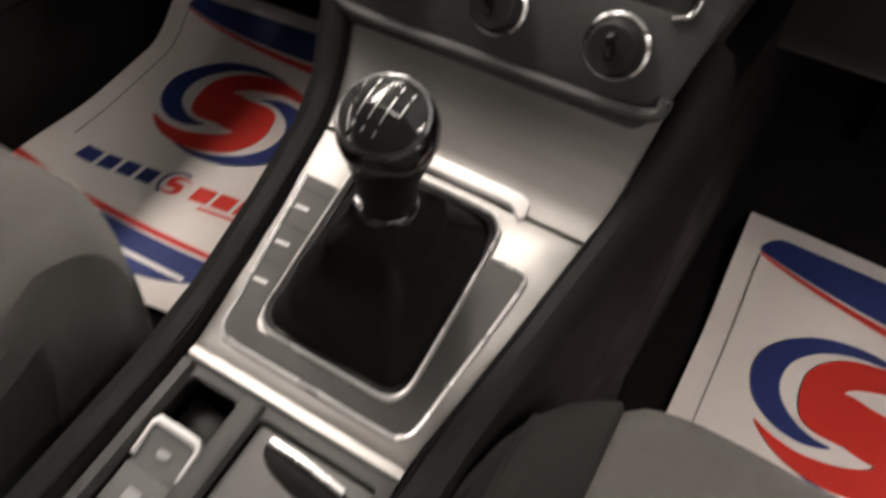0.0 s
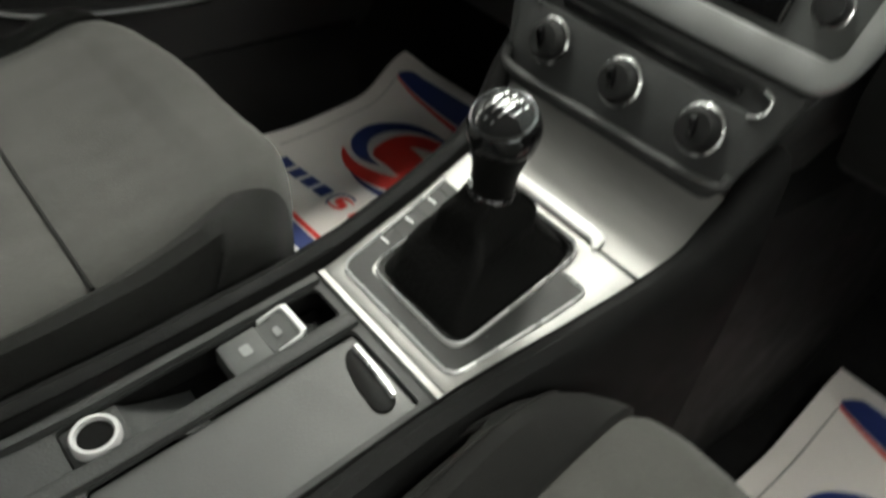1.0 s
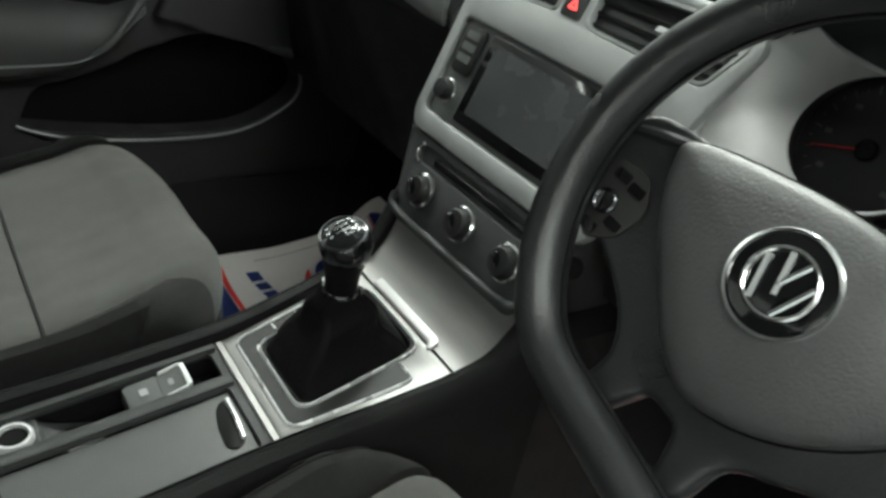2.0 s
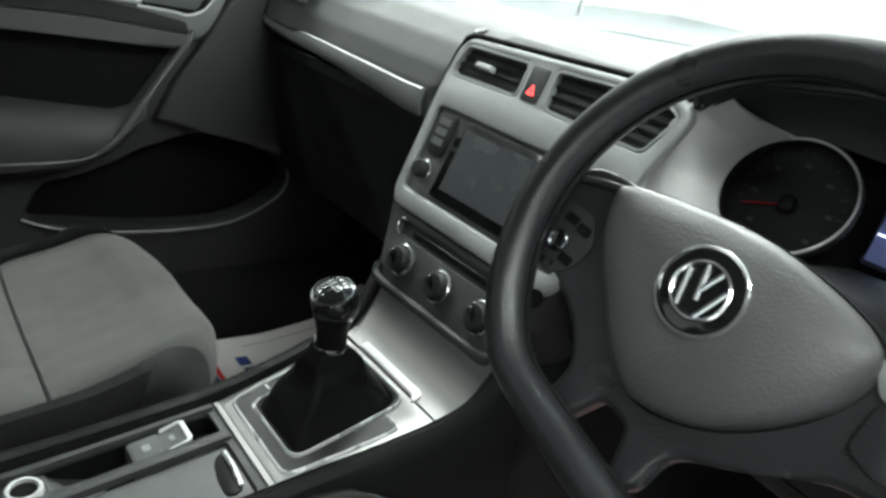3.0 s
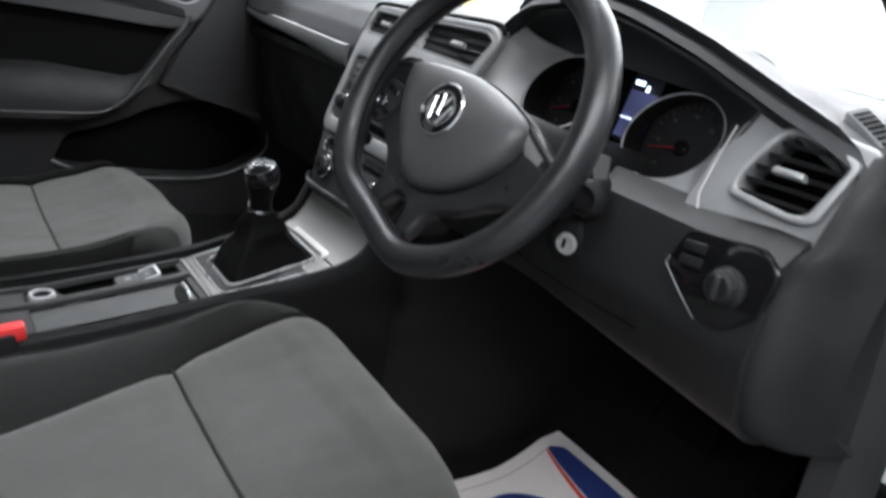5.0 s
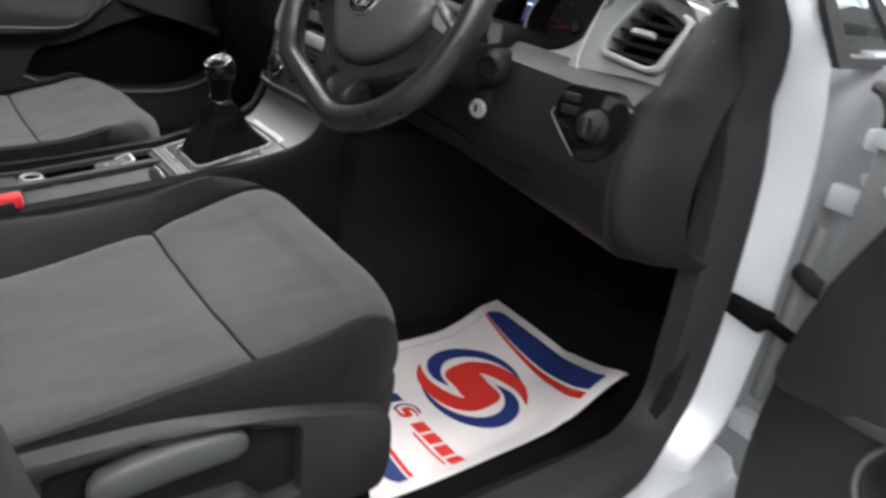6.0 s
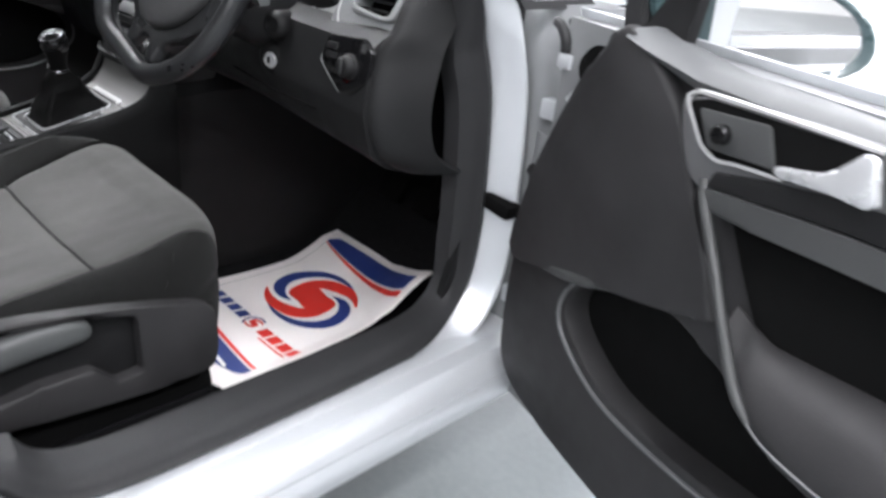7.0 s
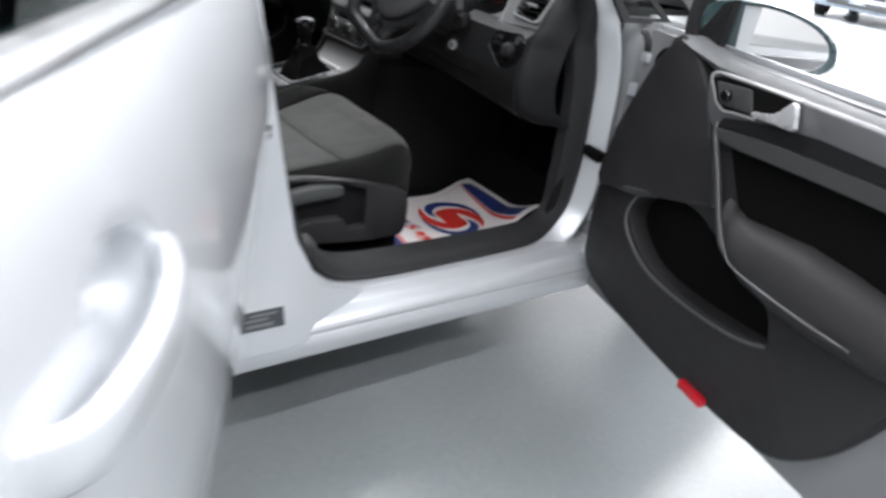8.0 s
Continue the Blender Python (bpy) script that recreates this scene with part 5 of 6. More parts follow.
# centre stack
def stack_cheek(u, v):
    """Side of the stack, rolling back from the bezel to the strip's end and the glove box."""
    z = 0.985 - 0.315 * v
    x0 = lin([(0.672, -0.106), (0.70, -0.120), (0.78, -0.150), (0.90, -0.156), (0.968, -0.153), (0.985, -0.150)], z)
    y0 = 0.231 + 0.37 * (z - 0.717) + 0.002
    low = lerp([(0.845, 1), (0.880, 0)], z)
    back = Vector((-0.196 + (x0 - 0.020 + 0.196) * low, lin([(0.88, 0.2975), (0.90, 0.297), (0.985, 0.392)], z) * (1 - low) + (y0 + 0.030) * low, z))
    mid = Vector((x0 - 0.014, y0 + 0.004, z))
    k = 1 - u
    return Vector((x0 + 0.004, y0, z)) * (k * k) + mid * (2 * u * k) + back * (u * u)


part("stack_cheek", surf(stack_cheek, 14, 40, 0.004), DASH_SKIN, dash, "charcoal side of the centre stack")
stack_out = rpoly([(-0.155, 0.900), (-0.152, 0.968), (-0.135, 0.985), (0.178, 0.994), (0.202, 0.976), (0.178, 0.900), (0.150, 0.78), (0.125, 0.70), (0.112, 0.676), (-0.106, 0.672), (-0.120, 0.70), (-0.150, 0.78)], 0.012)
part("stack_body", prism(stack_out, -0.12, lambda a, b, h: stack_at(a * (1.03 if a < 0 else 0.93), b, h)), TRIM_GREY, dash)
sat_out = rpoly([(-0.150, 0.915), (-0.148, 0.962), (-0.132, 0.977), (0.172, 0.988), (0.200, 0.972), (0.176, 0.90), (0.148, 0.783), (0.135, 0.768), (-0.138, 0.768), (-0.150, 0.785)], 0.012)
win_l = rpoly([(-0.146, 0.940), (-0.134, 0.970), (-0.020, 0.972), (-0.020, 0.932), (-0.140, 0.930)], 0.008)
win_r = rpoly([(0.020, 0.930), (0.020, 0.974), (0.165, 0.979), (0.188, 0.967), (0.166, 0.926)], 0.008)
win_radio = rpoly([(-0.138, 0.893), (0.142, 0.893), (0.136, 0.790), (-0.134, 0.790)], 0.010)
part("stack_bezel", prism(sat_out, 0.010, stack_at, 0.003, holes=[win_l, win_r, win_radio]), SATIN, dash, "satin silver centre bezel")
part("bezel_joint", tube(crv([stack_at(a, b, 0.006) for a, b in ((-0.152, 0.905), (-0.1515, 0.945), (-0.147, 0.966), (-0.134, 0.9795), (-0.05, 0.9835), (0.06, 0.9870), (0.172, 0.9905), (0.196, 0.980))], 5), 0.0034, 8), DARK_VOID, dash, "dark joint round the top of the bezel")
vent("centre_vent", win_l, ring_in(win_l, 0.003), stack_at, 4, dash, SATIN)
vent("centre_vent", win_r, ring_in(win_r, 0.003), stack_at, 4, dash, SATIN)
haz = part("hazard_switch", prism(rpoly([(-0.014, 0.932), (0.014, 0.932), (0.014, 0.970), (-0.014, 0.970)], 0.004), 0.012, stack_at, 0.002), TRIM_GREY, dash, "charcoal hazard switch")
part("hazard_sign", prism([(-0.006, 0.9395), (0.006, 0.9395), (0.0, 0.950)], 0.0008, lambda a, b, h: stack_at(a, b, h + 0.0118), holes=[[(-0.003, 0.9415), (0.003, 0.9415), (0.0, 0.9465)]]), GLOW_RED, haz, "lit red triangle")

radio = part("radio", prism(ring_in(win_radio, 0.001), 0.004, stack_at), SWITCH, dash, "grey radio face with a dark screen")
part("screen", prism(rpoly([(-0.084, 0.889), (0.086, 0.889), (0.088, 0.796), (-0.086, 0.796)], 0.004), 0.006, lambda a, b, h: stack_at(a, b, h + 0.002), 0.001), GLOSS, radio, "dark glossy screen")
part("screen_glass", prism([(-0.072, 0.880), (0.074, 0.880), (0.074, 0.808), (-0.072, 0.808)], 0.0006, lambda a, b, h: stack_at(a, b, h + 0.008)), mat("screen_grey", (0.03, 0.032, 0.034), 0.25, bump=0.0, var=0.03), radio)
for s in (-1, 1):
    part("key_column", prism(rpoly([(s * 0.128, 0.886), (s * 0.094, 0.888), (s * 0.094, 0.838), (s * 0.126, 0.838)], 0.009), 0.007, lambda a, b, h: stack_at(a, b, h + 0.002), 0.002), TRIM_DARK, radio, "black key column")
    for b in (0.878, 0.866, 0.854):
        part("radio_key", prism(rpoly([(s * 0.122, b - 0.004), (s * 0.100, b - 0.004), (s * 0.100, b + 0.004), (s * 0.122, b + 0.004)], 0.002), 0.0015, lambda a, b, h: stack_at(a, b, h + 0.0085)), SWITCH, radio)
    kn = part("radio_knob", lathe([(0.0115, 0), (0.0115, 0.012), (0.0100, 0.015), (0.004, 0.0155)], stack_at(s * 0.114, 0.818, 0.004), (0, -0.938, 0.347), 20), TRIM_DARK, radio, "round black radio knob")
    part("knob_trim", lathe([(0.0118, 0.0), (0.0135, 0.001), (0.0135, 0.003), (0.0118, 0.004)], stack_at(s * 0.114, 0.818, 0.004), (0, -0.938, 0.347), 20), CHROME, kn)

slot_out = rpoly([(-0.135, 0.766), (0.133, 0.766), (0.118, 0.700), (0.106, 0.676), (-0.100, 0.674), (-0.114, 0.700)], 0.008)
slot_in = rpoly([(-0.110, 0.757), (0.112, 0.758), (0.108, 0.741), (-0.106, 0.740)], 0.005)
heater = part("heater_panel", prism(slot_out, 0.006, stack_at, 0.002, holes=[slot_in]), TRIM_GREY, dash, "charcoal heater panel")
part("slot_back", prism(slot_in, 0.003, lambda a, b, h: stack_at(a, b, h - 0.02)), DARK_VOID, heater)
part("slot_keys", prism(rpoly([(-0.085, 0.752), (0.088, 0.753), (0.086, 0.745), (-0.083, 0.744)], 0.003), 0.004, stack_at, 0.001), GLOSS, heater)
for s in (-1, 1):
    part("slot_clip", tube(crv([stack_at(s * 0.104, 0.759, 0.007), stack_at(s * 0.112, 0.755, 0.007), stack_at(s * 0.111, 0.744, 0.007), stack_at(s * 0.102, 0.739, 0.007)], 4), 0.0018, 6), CHROME, heater)
part("heater_lip", tube(crv([stack_at(-0.112, 0.698, 0.010), stack_at(-0.098, 0.684, 0.012), stack_at(0.0, 0.685, 0.013), stack_at(0.103, 0.688, 0.012), stack_at(0.116, 0.700, 0.010)], 5), 0.0045, 8), TRIM_GREY, heater)
dial_axis = (0, -0.938, 0.347)
for a in (-0.0745, 0.002, 0.0785):
    p = stack_at(a, 0.7175, 0.006)
    dial = part("heater_dial", lathe([(0.0185, 0.0), (0.0185, 0.003), (0.0165, 0.0045), (0.0155, 0.014), (0.0135, 0.0165), (0.004, 0.0165)], p, dial_axis, 28), TRIM_DARK, heater, "black heater dial")
    part("dial_ring", lathe([(0.0172, 0.002), (0.0198, 0.003), (0.0198, 0.006), (0.0176, 0.0075), (0.0166, 0.005)], p, dial_axis, 28), CHROME, dial, "chrome dial ring")
    part("dial_grip", rbox(stack_at(a, 0.7175, 0.024), (0.0055, 0.007, 0.026), 0.002, rot=(20, 0, 0)), GLOSS, dial)

# driver side: instrument hood, gauges, trim
# The gauge rims lie in a slanted plane in front of the gauge faces
RIM_N = Vector((0.087, -1.0, 0.741)).normalized()
RIM_A = Vector((1.0, 0.087, 0.0)).normalized()
RIM_B = RIM_N.cross(RIM_A).normalized()
RIM_R = 0.0588
RIMS = (Vector((0.2775, 0.3700, 0.9256)), Vector((0.4584, 0.3768, 0.9148)))


def rim_at(k, q, r, lift=0.0):
    """A point beside the rim of gauge k, at the angle q in degrees."""
    return RIMS[k] + RIM_A * (r * math.cos(radians(q))) + RIM_B * (r * math.sin(radians(q))) + RIM_N * lift


def cowl(u, v):
    """Dark lining from the rims of both gauges out to the brow."""
    if u < 0.4:
        inner = rim_at(0, 150 - 150 * u, 0.0612)
    elif u > 0.6:
        inner = rim_at(1, 90 - 225 * (u - 0.6), 0.0612)
    else:
        inner = rim_at(0, 90, 0.0612).lerp(rim_at(1, 90, 0.0612), (u - 0.4) / 0.2)
    x = lin([(0, 0.192), (0.2, 0.24), (0.4, 0.30), (0.6, 0.46), (0.75, 0.545), (0.88, 0.588), (1, 0.570)], u)
    y = lin([(0, 0.340), (0.2, 0.322), (0.6, 0.318), (0.88, 0.326), (1, 0.318)], u)
    drop = lin([(0, 0.022), (0.2, 0.016), (0.75, 0.016), (0.88, 0.018), (1, 0.069)], u)
    outer = Vector((x, y, lin(brow, x) - drop))
    p = inner.lerp(outer, v)
    return p + Vector((0, 0.022, 0.010)) * math.sin(math.pi * v) * lin([(0, 0.3), (0.3, 1), (0.7, 1), (1, 0.3)], u)


part("instrument_hood", surf(cowl, 60, 12, 0.003), DASH_SKIN, dash, "black lining of the instrument hood")
part("instrument_board", prism(rpoly([(0.180, 0.850), (0.565, 0.850), (0.565, 0.97), (0.48, 1.02), (0.25, 1.02), (0.180, 0.97)], 0.03), 0.01, lambda a, b, h: (a, 0.446 + 0.28 * (b - 0.92) - h, b)), DARK_VOID, dash)


def cluster_at(a, b, h):
    return (a, 0.416 + 0.28 * (b - 0.92) - 0.96 * h, b + 0.27 * h)


g_axis = (0, -0.96, 0.27)
for k, cx, cz, na in ((0, 0.259, 0.907, 197), (1, 0.446, 0.899, 192)):
    def face_at(a, b, h):
        return cluster_at(a, b, h - 0.010)
    gauge = part("gauge", lathe([(0.061, -0.002), (0.061, 0.0005), (0.02, 0.0008), (0.001, 0.0008)], face_at(cx, cz, 0.0), g_axis, 44), GAUGE_FACE, dash, "round black gauge")
    part("gauge_tube", loft([[face_at(cx + 0.0605 * math.cos(radians(q)), cz + 0.0605 * math.sin(radians(q)), 0.0) for q in range(0, 360, 8)], [rim_at(k, q, RIM_R - 0.0012) for q in range(0, 360, 8)], [rim_at(k, q, RIM_R + 0.0025, 0.0006) for q in range(0, 360, 8)], [rim_at(k, q, RIM_R + 0.0030, -0.006) for q in range(0, 360, 8)]], cap=False), GAUGE_FACE, gauge, "black gauge tube")
    part("gauge_ring", tube([rim_at(k, q, RIM_R, 0.0005) for q in range(0, 360, 6)], 0.0012, 8, True), RING, gauge, "thin pale gauge ring")
    for i in range(25):
        q = radians(220 - i * 260 / 24)
        r0 = 0.046 if i % 2 == 0 else 0.0495
        part("gauge_tick", tube([face_at(cx + r * math.cos(q), cz + r * math.sin(q), 0.0014) for r in (r0, 0.0525)], 0.0006, 4), TICK, gauge)
    for i in range(7):
        q = radians(220 - i * 260 / 6)
        part("gauge_figure", prism([(cx + 0.039 * math.cos(q) - w, cz + 0.039 * math.sin(q) - h) for w, h in ((-0.003, -0.002), (0.003, -0.002), (0.003, 0.002), (-0.003, 0.002))], 0.0004, lambda a, b, h: face_at(a, b, h + 0.0010)), TICK, gauge)
    q = radians(na)
    part("needle", tube([face_at(cx - 0.008 * math.cos(q), cz - 0.008 * math.sin(q), 0.006), face_at(cx + 0.046 * math.cos(q), cz + 0.046 * math.sin(q), 0.006)], [0.0016, 0.0008], 6), NEEDLE, gauge, "red needle")
    part("needle_hub", lathe([(0.0095, 0.002), (0.0095, 0.007), (0.0075, 0.009), (0.001, 0.009)], face_at(cx, cz, 0.0), g_axis, 18), GLOSS, gauge)
disp = part("trip_display", prism(rpoly([(0.344, 0.884), (0.392, 0.884), (0.392, 0.968), (0.344, 0.968)], 0.003), 0.003, cluster_at), mat("display_dark", (0.008, 0.009, 0.02), 0.3, bump=0.0), dash, "dark blue trip display with lit signs")
part("display_field", prism([(0.347, 0.888), (0.389, 0.888), (0.389, 0.946), (0.347, 0.946)], 0.0008, lambda a, b, h: cluster_at(a, b, h + 0.003)), GLOW_BLUE, disp)
for a0, a1, b0, b1 in ((0.350, 0.356, 0.953, 0.958), (0.358, 0.364, 0.953, 0.958), (0.370, 0.374, 0.947, 0.954), (0.348, 0.388, 0.9110, 0.9122), (0.368, 0.373, 0.892, 0.896), (0.375, 0.380, 0.892, 0.897), (0.381, 0.386, 0.895, 0.900)):
    part("lit_sign", prism([(a0, b0), (a1, b0), (a1, b1), (a0, b1)], 0.0008, lambda a, b, h: cluster_at(a, b, h + 0.0042)), GLOW_WHITE, disp, "lit white sign")

# silver surround between the cluster, vents and column
def inner_wing(u, v):
    """Satin panel sweeping from the centre vents into the rim of the left gauge."""
    q = 112 + 150 * u
    ring = rim_at(0, q, 0.0612, 0.0006)
    edge = [lin([(112, e[0]), (140, e[1]), (165, e[2]), (190, e[3]), (225, e[4]), (262, e[5])], q) for e in ((0.212, 0.186, 0.178, 0.174, 0.176, 0.215), (0.345, 0.338, 0.330, 0.318, 0.306, 0.302), (0.997, 0.980, 0.957, 0.925, 0.884, 0.862))]
    p = ring.lerp(Vector(edge), v)
    return p + Vector((0, -0.012 * math.sin(math.pi * v) * (1 - 0.3 * u), 0))


part("inner_wing", surf(inner_wing, 40, 12, 0.004), SATIN_LIGHT, dash, "satin silver panel running into the left gauge")
part("wing_joint", tube(crv([(0.172, 0.3165, 0.866), (0.171, 0.3170, 0.900), (0.172, 0.3235, 0.935), (0.178, 0.3320, 0.965)], 5), 0.0012, 6), DARK_VOID, dash, "dark joint line beside the vent")
part("vent_cheek", prism(rpoly([(0.150, 0.862), (0.174, 0.862), (0.174, 0.930), (0.182, 0.968), (0.196, 0.985), (0.182, 0.984), (0.160, 0.925)], 0.004), 0.016, lambda a, b, h: (a, 0.3235 + 0.25 * (b - 0.92) - h, b), 0.003), SATIN_LIGHT, dash, "satin silver cheek beside the vent")
part("driver_strip", loft([[(x, y - o, z + k) for o, k in ((0.0, 0.014 * w), (0.006, 0.011 * w), (0.008, 0.0), (0.006, -0.011 * w), (0.0, -0.014 * w), (-0.04, 0.0))] for x, y, z, w in ((0.20, 0.310, 0.856, 0.8), (0.34, 0.310, 0.855, 0.8), (0.44, 0.306, 0.855, 0.7))]), SATIN, dash, "satin silver decor strip")


def dvent_at(a, b, h):
    return (a, 0.322 + 0.12 * (a - 0.64) + 0.3 * (b - 0.92) - 0.95 * h, b + 0.3 * h)


o = rpoly([(0.594, 0.891), (0.598, 0.923), (0.619, 0.962), (0.640, 0.964), (0.696, 0.948), (0.682, 0.888), (0.661, 0.884)], 0.009)
v_in = rpoly([(0.601, 0.898), (0.604, 0.918), (0.624, 0.956), (0.640, 0.957), (0.688, 0.943), (0.672, 0.894), (0.660, 0.891)], 0.007)
fascia = rpoly([(0.552, 0.850), (0.66, 0.862), (0.698, 0.868), (0.712, 0.93), (0.706, 0.962), (0.62, 0.976), (0.588, 0.975), (0.575, 0.955), (0.566, 0.92), (0.558, 0.885)], 0.008)
part("vent_fascia", prism(fascia, 0.030, lambda a, b, h: dvent_at(a, b, h - 0.030), 0.004, holes=[v_in]), SATIN, dash, "satin silver fascia beside the cluster")
part("fascia_line", tube([dvent_at(a, b, 0.001) for a, b in ((0.572, 0.953), (0.569, 0.93), (0.566, 0.884), (0.572, 0.868))], 0.0011, 6), SATIN_LIGHT, dash, "thin joint line")


def gauge_surround(u, v):
    """Flared satin surround from the speed gauge out to the fascia."""
    q = -115 + 117 * u
    inner = rim_at(1, q, 0.0612, 0.0006)
    a = lin([(-115, 0.390), (-95, 0.440), (-70, 0.500), (-50, 0.535), (-30, 0.558), (-10, 0.564), (2, 0.568)], q)
    b = lin([(-115, 0.848), (-95, 0.846), (-70, 0.847), (-50, 0.850), (-30, 0.862), (-10, 0.898), (2, 0.928)], q)
    return inner.lerp(Vector(dvent_at(a, b, -0.003)), v ** 0.8)


part("gauge_surround", surf(gauge_surround, 30, 8, 0.004), SATIN, dash, "satin silver flare beside the speed gauge")
vent("driver_vent", o, v_in, dvent_at, 5, dash, SATIN)

def demist_at(a, b, h):
    """Right end of the dash top: a from its inner to its outer end, b across it."""
    return (0.649 + 0.040 * a + 0.008 * b, 0.382 + 0.012 * b, 0.986 - 0.0185 * a + 0.006 * b - 0.004 * a * a + h)


demist = part("demister_vent", prism(rpoly([(-0.06, -0.55), (1.06, -0.55), (1.06, 0.65), (-0.06, 0.65)], 0.06), 0.010, lambda a, b, h: demist_at(a, b, h - 0.0085), 0.001), SATIN_DULL, dash, "small pale side window demister")
for k in range(7):
    part("demister_slot", prism([(0.06 + 0.135 * k, -0.42), (0.13 + 0.135 * k, -0.42), (0.13 + 0.135 * k, 0.52), (0.06 + 0.135 * k, 0.52)], 0.0006, lambda a, b, h: demist_at(a, b, h + 0.0014)), DARK_VOID, demist)
part("knee_panel", surf(lambda u, v: (0.155 + 0.53 * u, lin([(0, 0.315), (0.12, 0.285), (0.5, 0.272), (0.8, 0.29), (0.95, 0.33), (1, 0.42)], v), lin([(0, 0.868), (0.12, 0.855), (0.5, 0.78), (0.8, 0.725), (0.95, 0.700), (1, 0.69)], v) - 0.05 * max(u - 0.35, 0) * v), 24, 24, 0.010), END_SKIN, dash, "charcoal knee panel")
END = [(p.x, p.y) for p in crv([(0.640, 0.40, 0), (0.652, 0.365, 0), (0.668, 0.330, 0), (0.700, 0.290, 0), (0.765, 0.2715, 0), (0.850, 0.284, 0), (0.880, 0.298, 0), (0.925, 0.318, 0), (0.972, 0.352, 0)], 6)]


def dash_end(u, v):
    """Rounded end of the dash, turning from its face towards the door opening."""
    z, a = 0.656 + 0.314 * v, radians(90) * max(u - 0.08, 0) / 0.92
    x0 = lin([(0.59, 0.676), (0.845, 0.676), (0.875, 0.694), (0.98, 0.698)], z)
    return (x0 + (0.738 - x0) * (0.86 * u + 0.14 * math.sin(a)), lin(END, z) - 0.0006 + 0.080 * (1 - math.cos(a)) ** 1.15, z)


part("dash_end", surf(dash_end, 28, 30, 0.010), END_SKIN, dash, "smooth charcoal dash end")
part("lower_panel", surf(lambda u, v: (0.44 + 0.20 * u, 0.340 + 0.10 * v + 0.02 * u, 0.715 - 0.05 * v - 0.02 * u), 8, 6, 0.01), TRIM_DARK, dash)
sw_at = lambda a, b, h: (a, 0.272 + 0.03 * (a - 0.63) + 0.08 * (b - 0.82) - h, b)
sw_out = rpoly([(0.578, 0.818), (0.592, 0.858), (0.668, 0.866), (0.690, 0.850), (0.684, 0.805), (0.655, 0.780), (0.628, 0.778)], 0.010)
lights = part("light_switch_panel", prism(sw_out, 0.008, sw_at, 0.002), GLOSS, dash, "gloss black light switch panel")
part("panel_edge", tube([sw_at(a, b, 0.0075) for a, b in ((0.581, 0.826), (0.579, 0.818), (0.602, 0.798), (0.626, 0.780))], 0.0009, 6), SATIN_DULL, lights, "thin satin edge")
part("light_knob", lathe([(0.019, 0), (0.019, 0.004), (0.016, 0.006), (0.0145, 0.016), (0.012, 0.018), (0.002, 0.018)], sw_at(0.648, 0.822, 0.008), (0, -1, 0.05), 24), TRIM_DARK, lights, "round light switch")
part("knob_pointer", rbox(sw_at(0.648, 0.824, 0.027), (0.005, 0.004, 0.022), 0.001), TRIM_GREY, lights)
for b in (0.838, 0.824):
    part("small_key", prism(rpoly([(0.593, b), (0.617, b + 0.002), (0.617, b + 0.012), (0.593, b + 0.010)], 0.002), 0.004, lambda a, b, h: sw_at(a, b, h + 0.007), 0.001), TRIM_DARK, lights)
part("bonnet_crease", tube(crv([(0.30, 0.275, 0.745), (0.45, 0.262, 0.74), (0.56, 0.272, 0.735)], 5), 0.0015, 6), DARK_VOID, dash)
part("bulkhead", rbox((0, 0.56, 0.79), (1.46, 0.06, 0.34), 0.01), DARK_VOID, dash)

# ---- steering ----
WC = Vector((0.384, 0.132, 0.914))
TILT, YAW, W_TURN = 0.45, 0.10, radians(-11)
W_RIGHT = Vector((math.cos(YAW), math.sin(YAW), 0))
W_OUT = Vector((math.sin(YAW) * math.cos(TILT), -math.cos(YAW) * math.cos(TILT), math.sin(TILT)))
W_UP = W_OUT.cross(W_RIGHT)


def wheel_at(a, b, h):
    """a across, b up in the wheel's plane, h towards the driver; the wheel is turned a little."""
    c, q = math.cos(W_TURN), math.sin(W_TURN)
    return WC + W_RIGHT * (a * c - b * q) + W_UP * (a * q + b * c) + W_OUT * h


wheel = thing("steering_wheel", "dark three-spoke steering wheel with a round badge", "steering wheel", tuple(WC))
R, rr = 0.1610, 0.0160
FLAT_TURN = radians(-9)


def rim_flat(q):
    """The rim is flattened at its foot."""
    chord = 0.905 / max(-math.sin(q - FLAT_TURN), 0.2)
    return -math.log(math.exp(-40) + math.exp(-40 * chord)) / 40


rings = []
for i in range(96):
    q = 2 * math.pi * i / 96
    flat = rim_flat(q)
    k = 1 + 0.14 * max(0, math.cos(2 * (q - radians(35)))) ** 4
    rings.append([wheel_at((R * flat + rr * math.cos(e)) * math.cos(q), (R * flat + rr * math.cos(e)) * math.sin(q), rr * k * math.sin(e) * 1.08) for e in (2 * math.pi * j / 16 for j in range(16))])
rings.append(rings[0])
bm = loft(rings, cap=False)
bmesh.ops.remove_doubles(bm, verts=bm.verts, dist=1e-6)
part("rim", bm, WHEEL_SKIN, wheel, "grained dark rim")
part("rim_seam", tube([wheel_at((R * rim_flat(q) - 0.0157) * math.cos(q), (R * rim_flat(q) - 0.0157) * math.sin(q), 0.002) for q in (2 * math.pi * i / 96 for i in range(96))], 0.0012, 5, True), DARK_VOID, wheel)
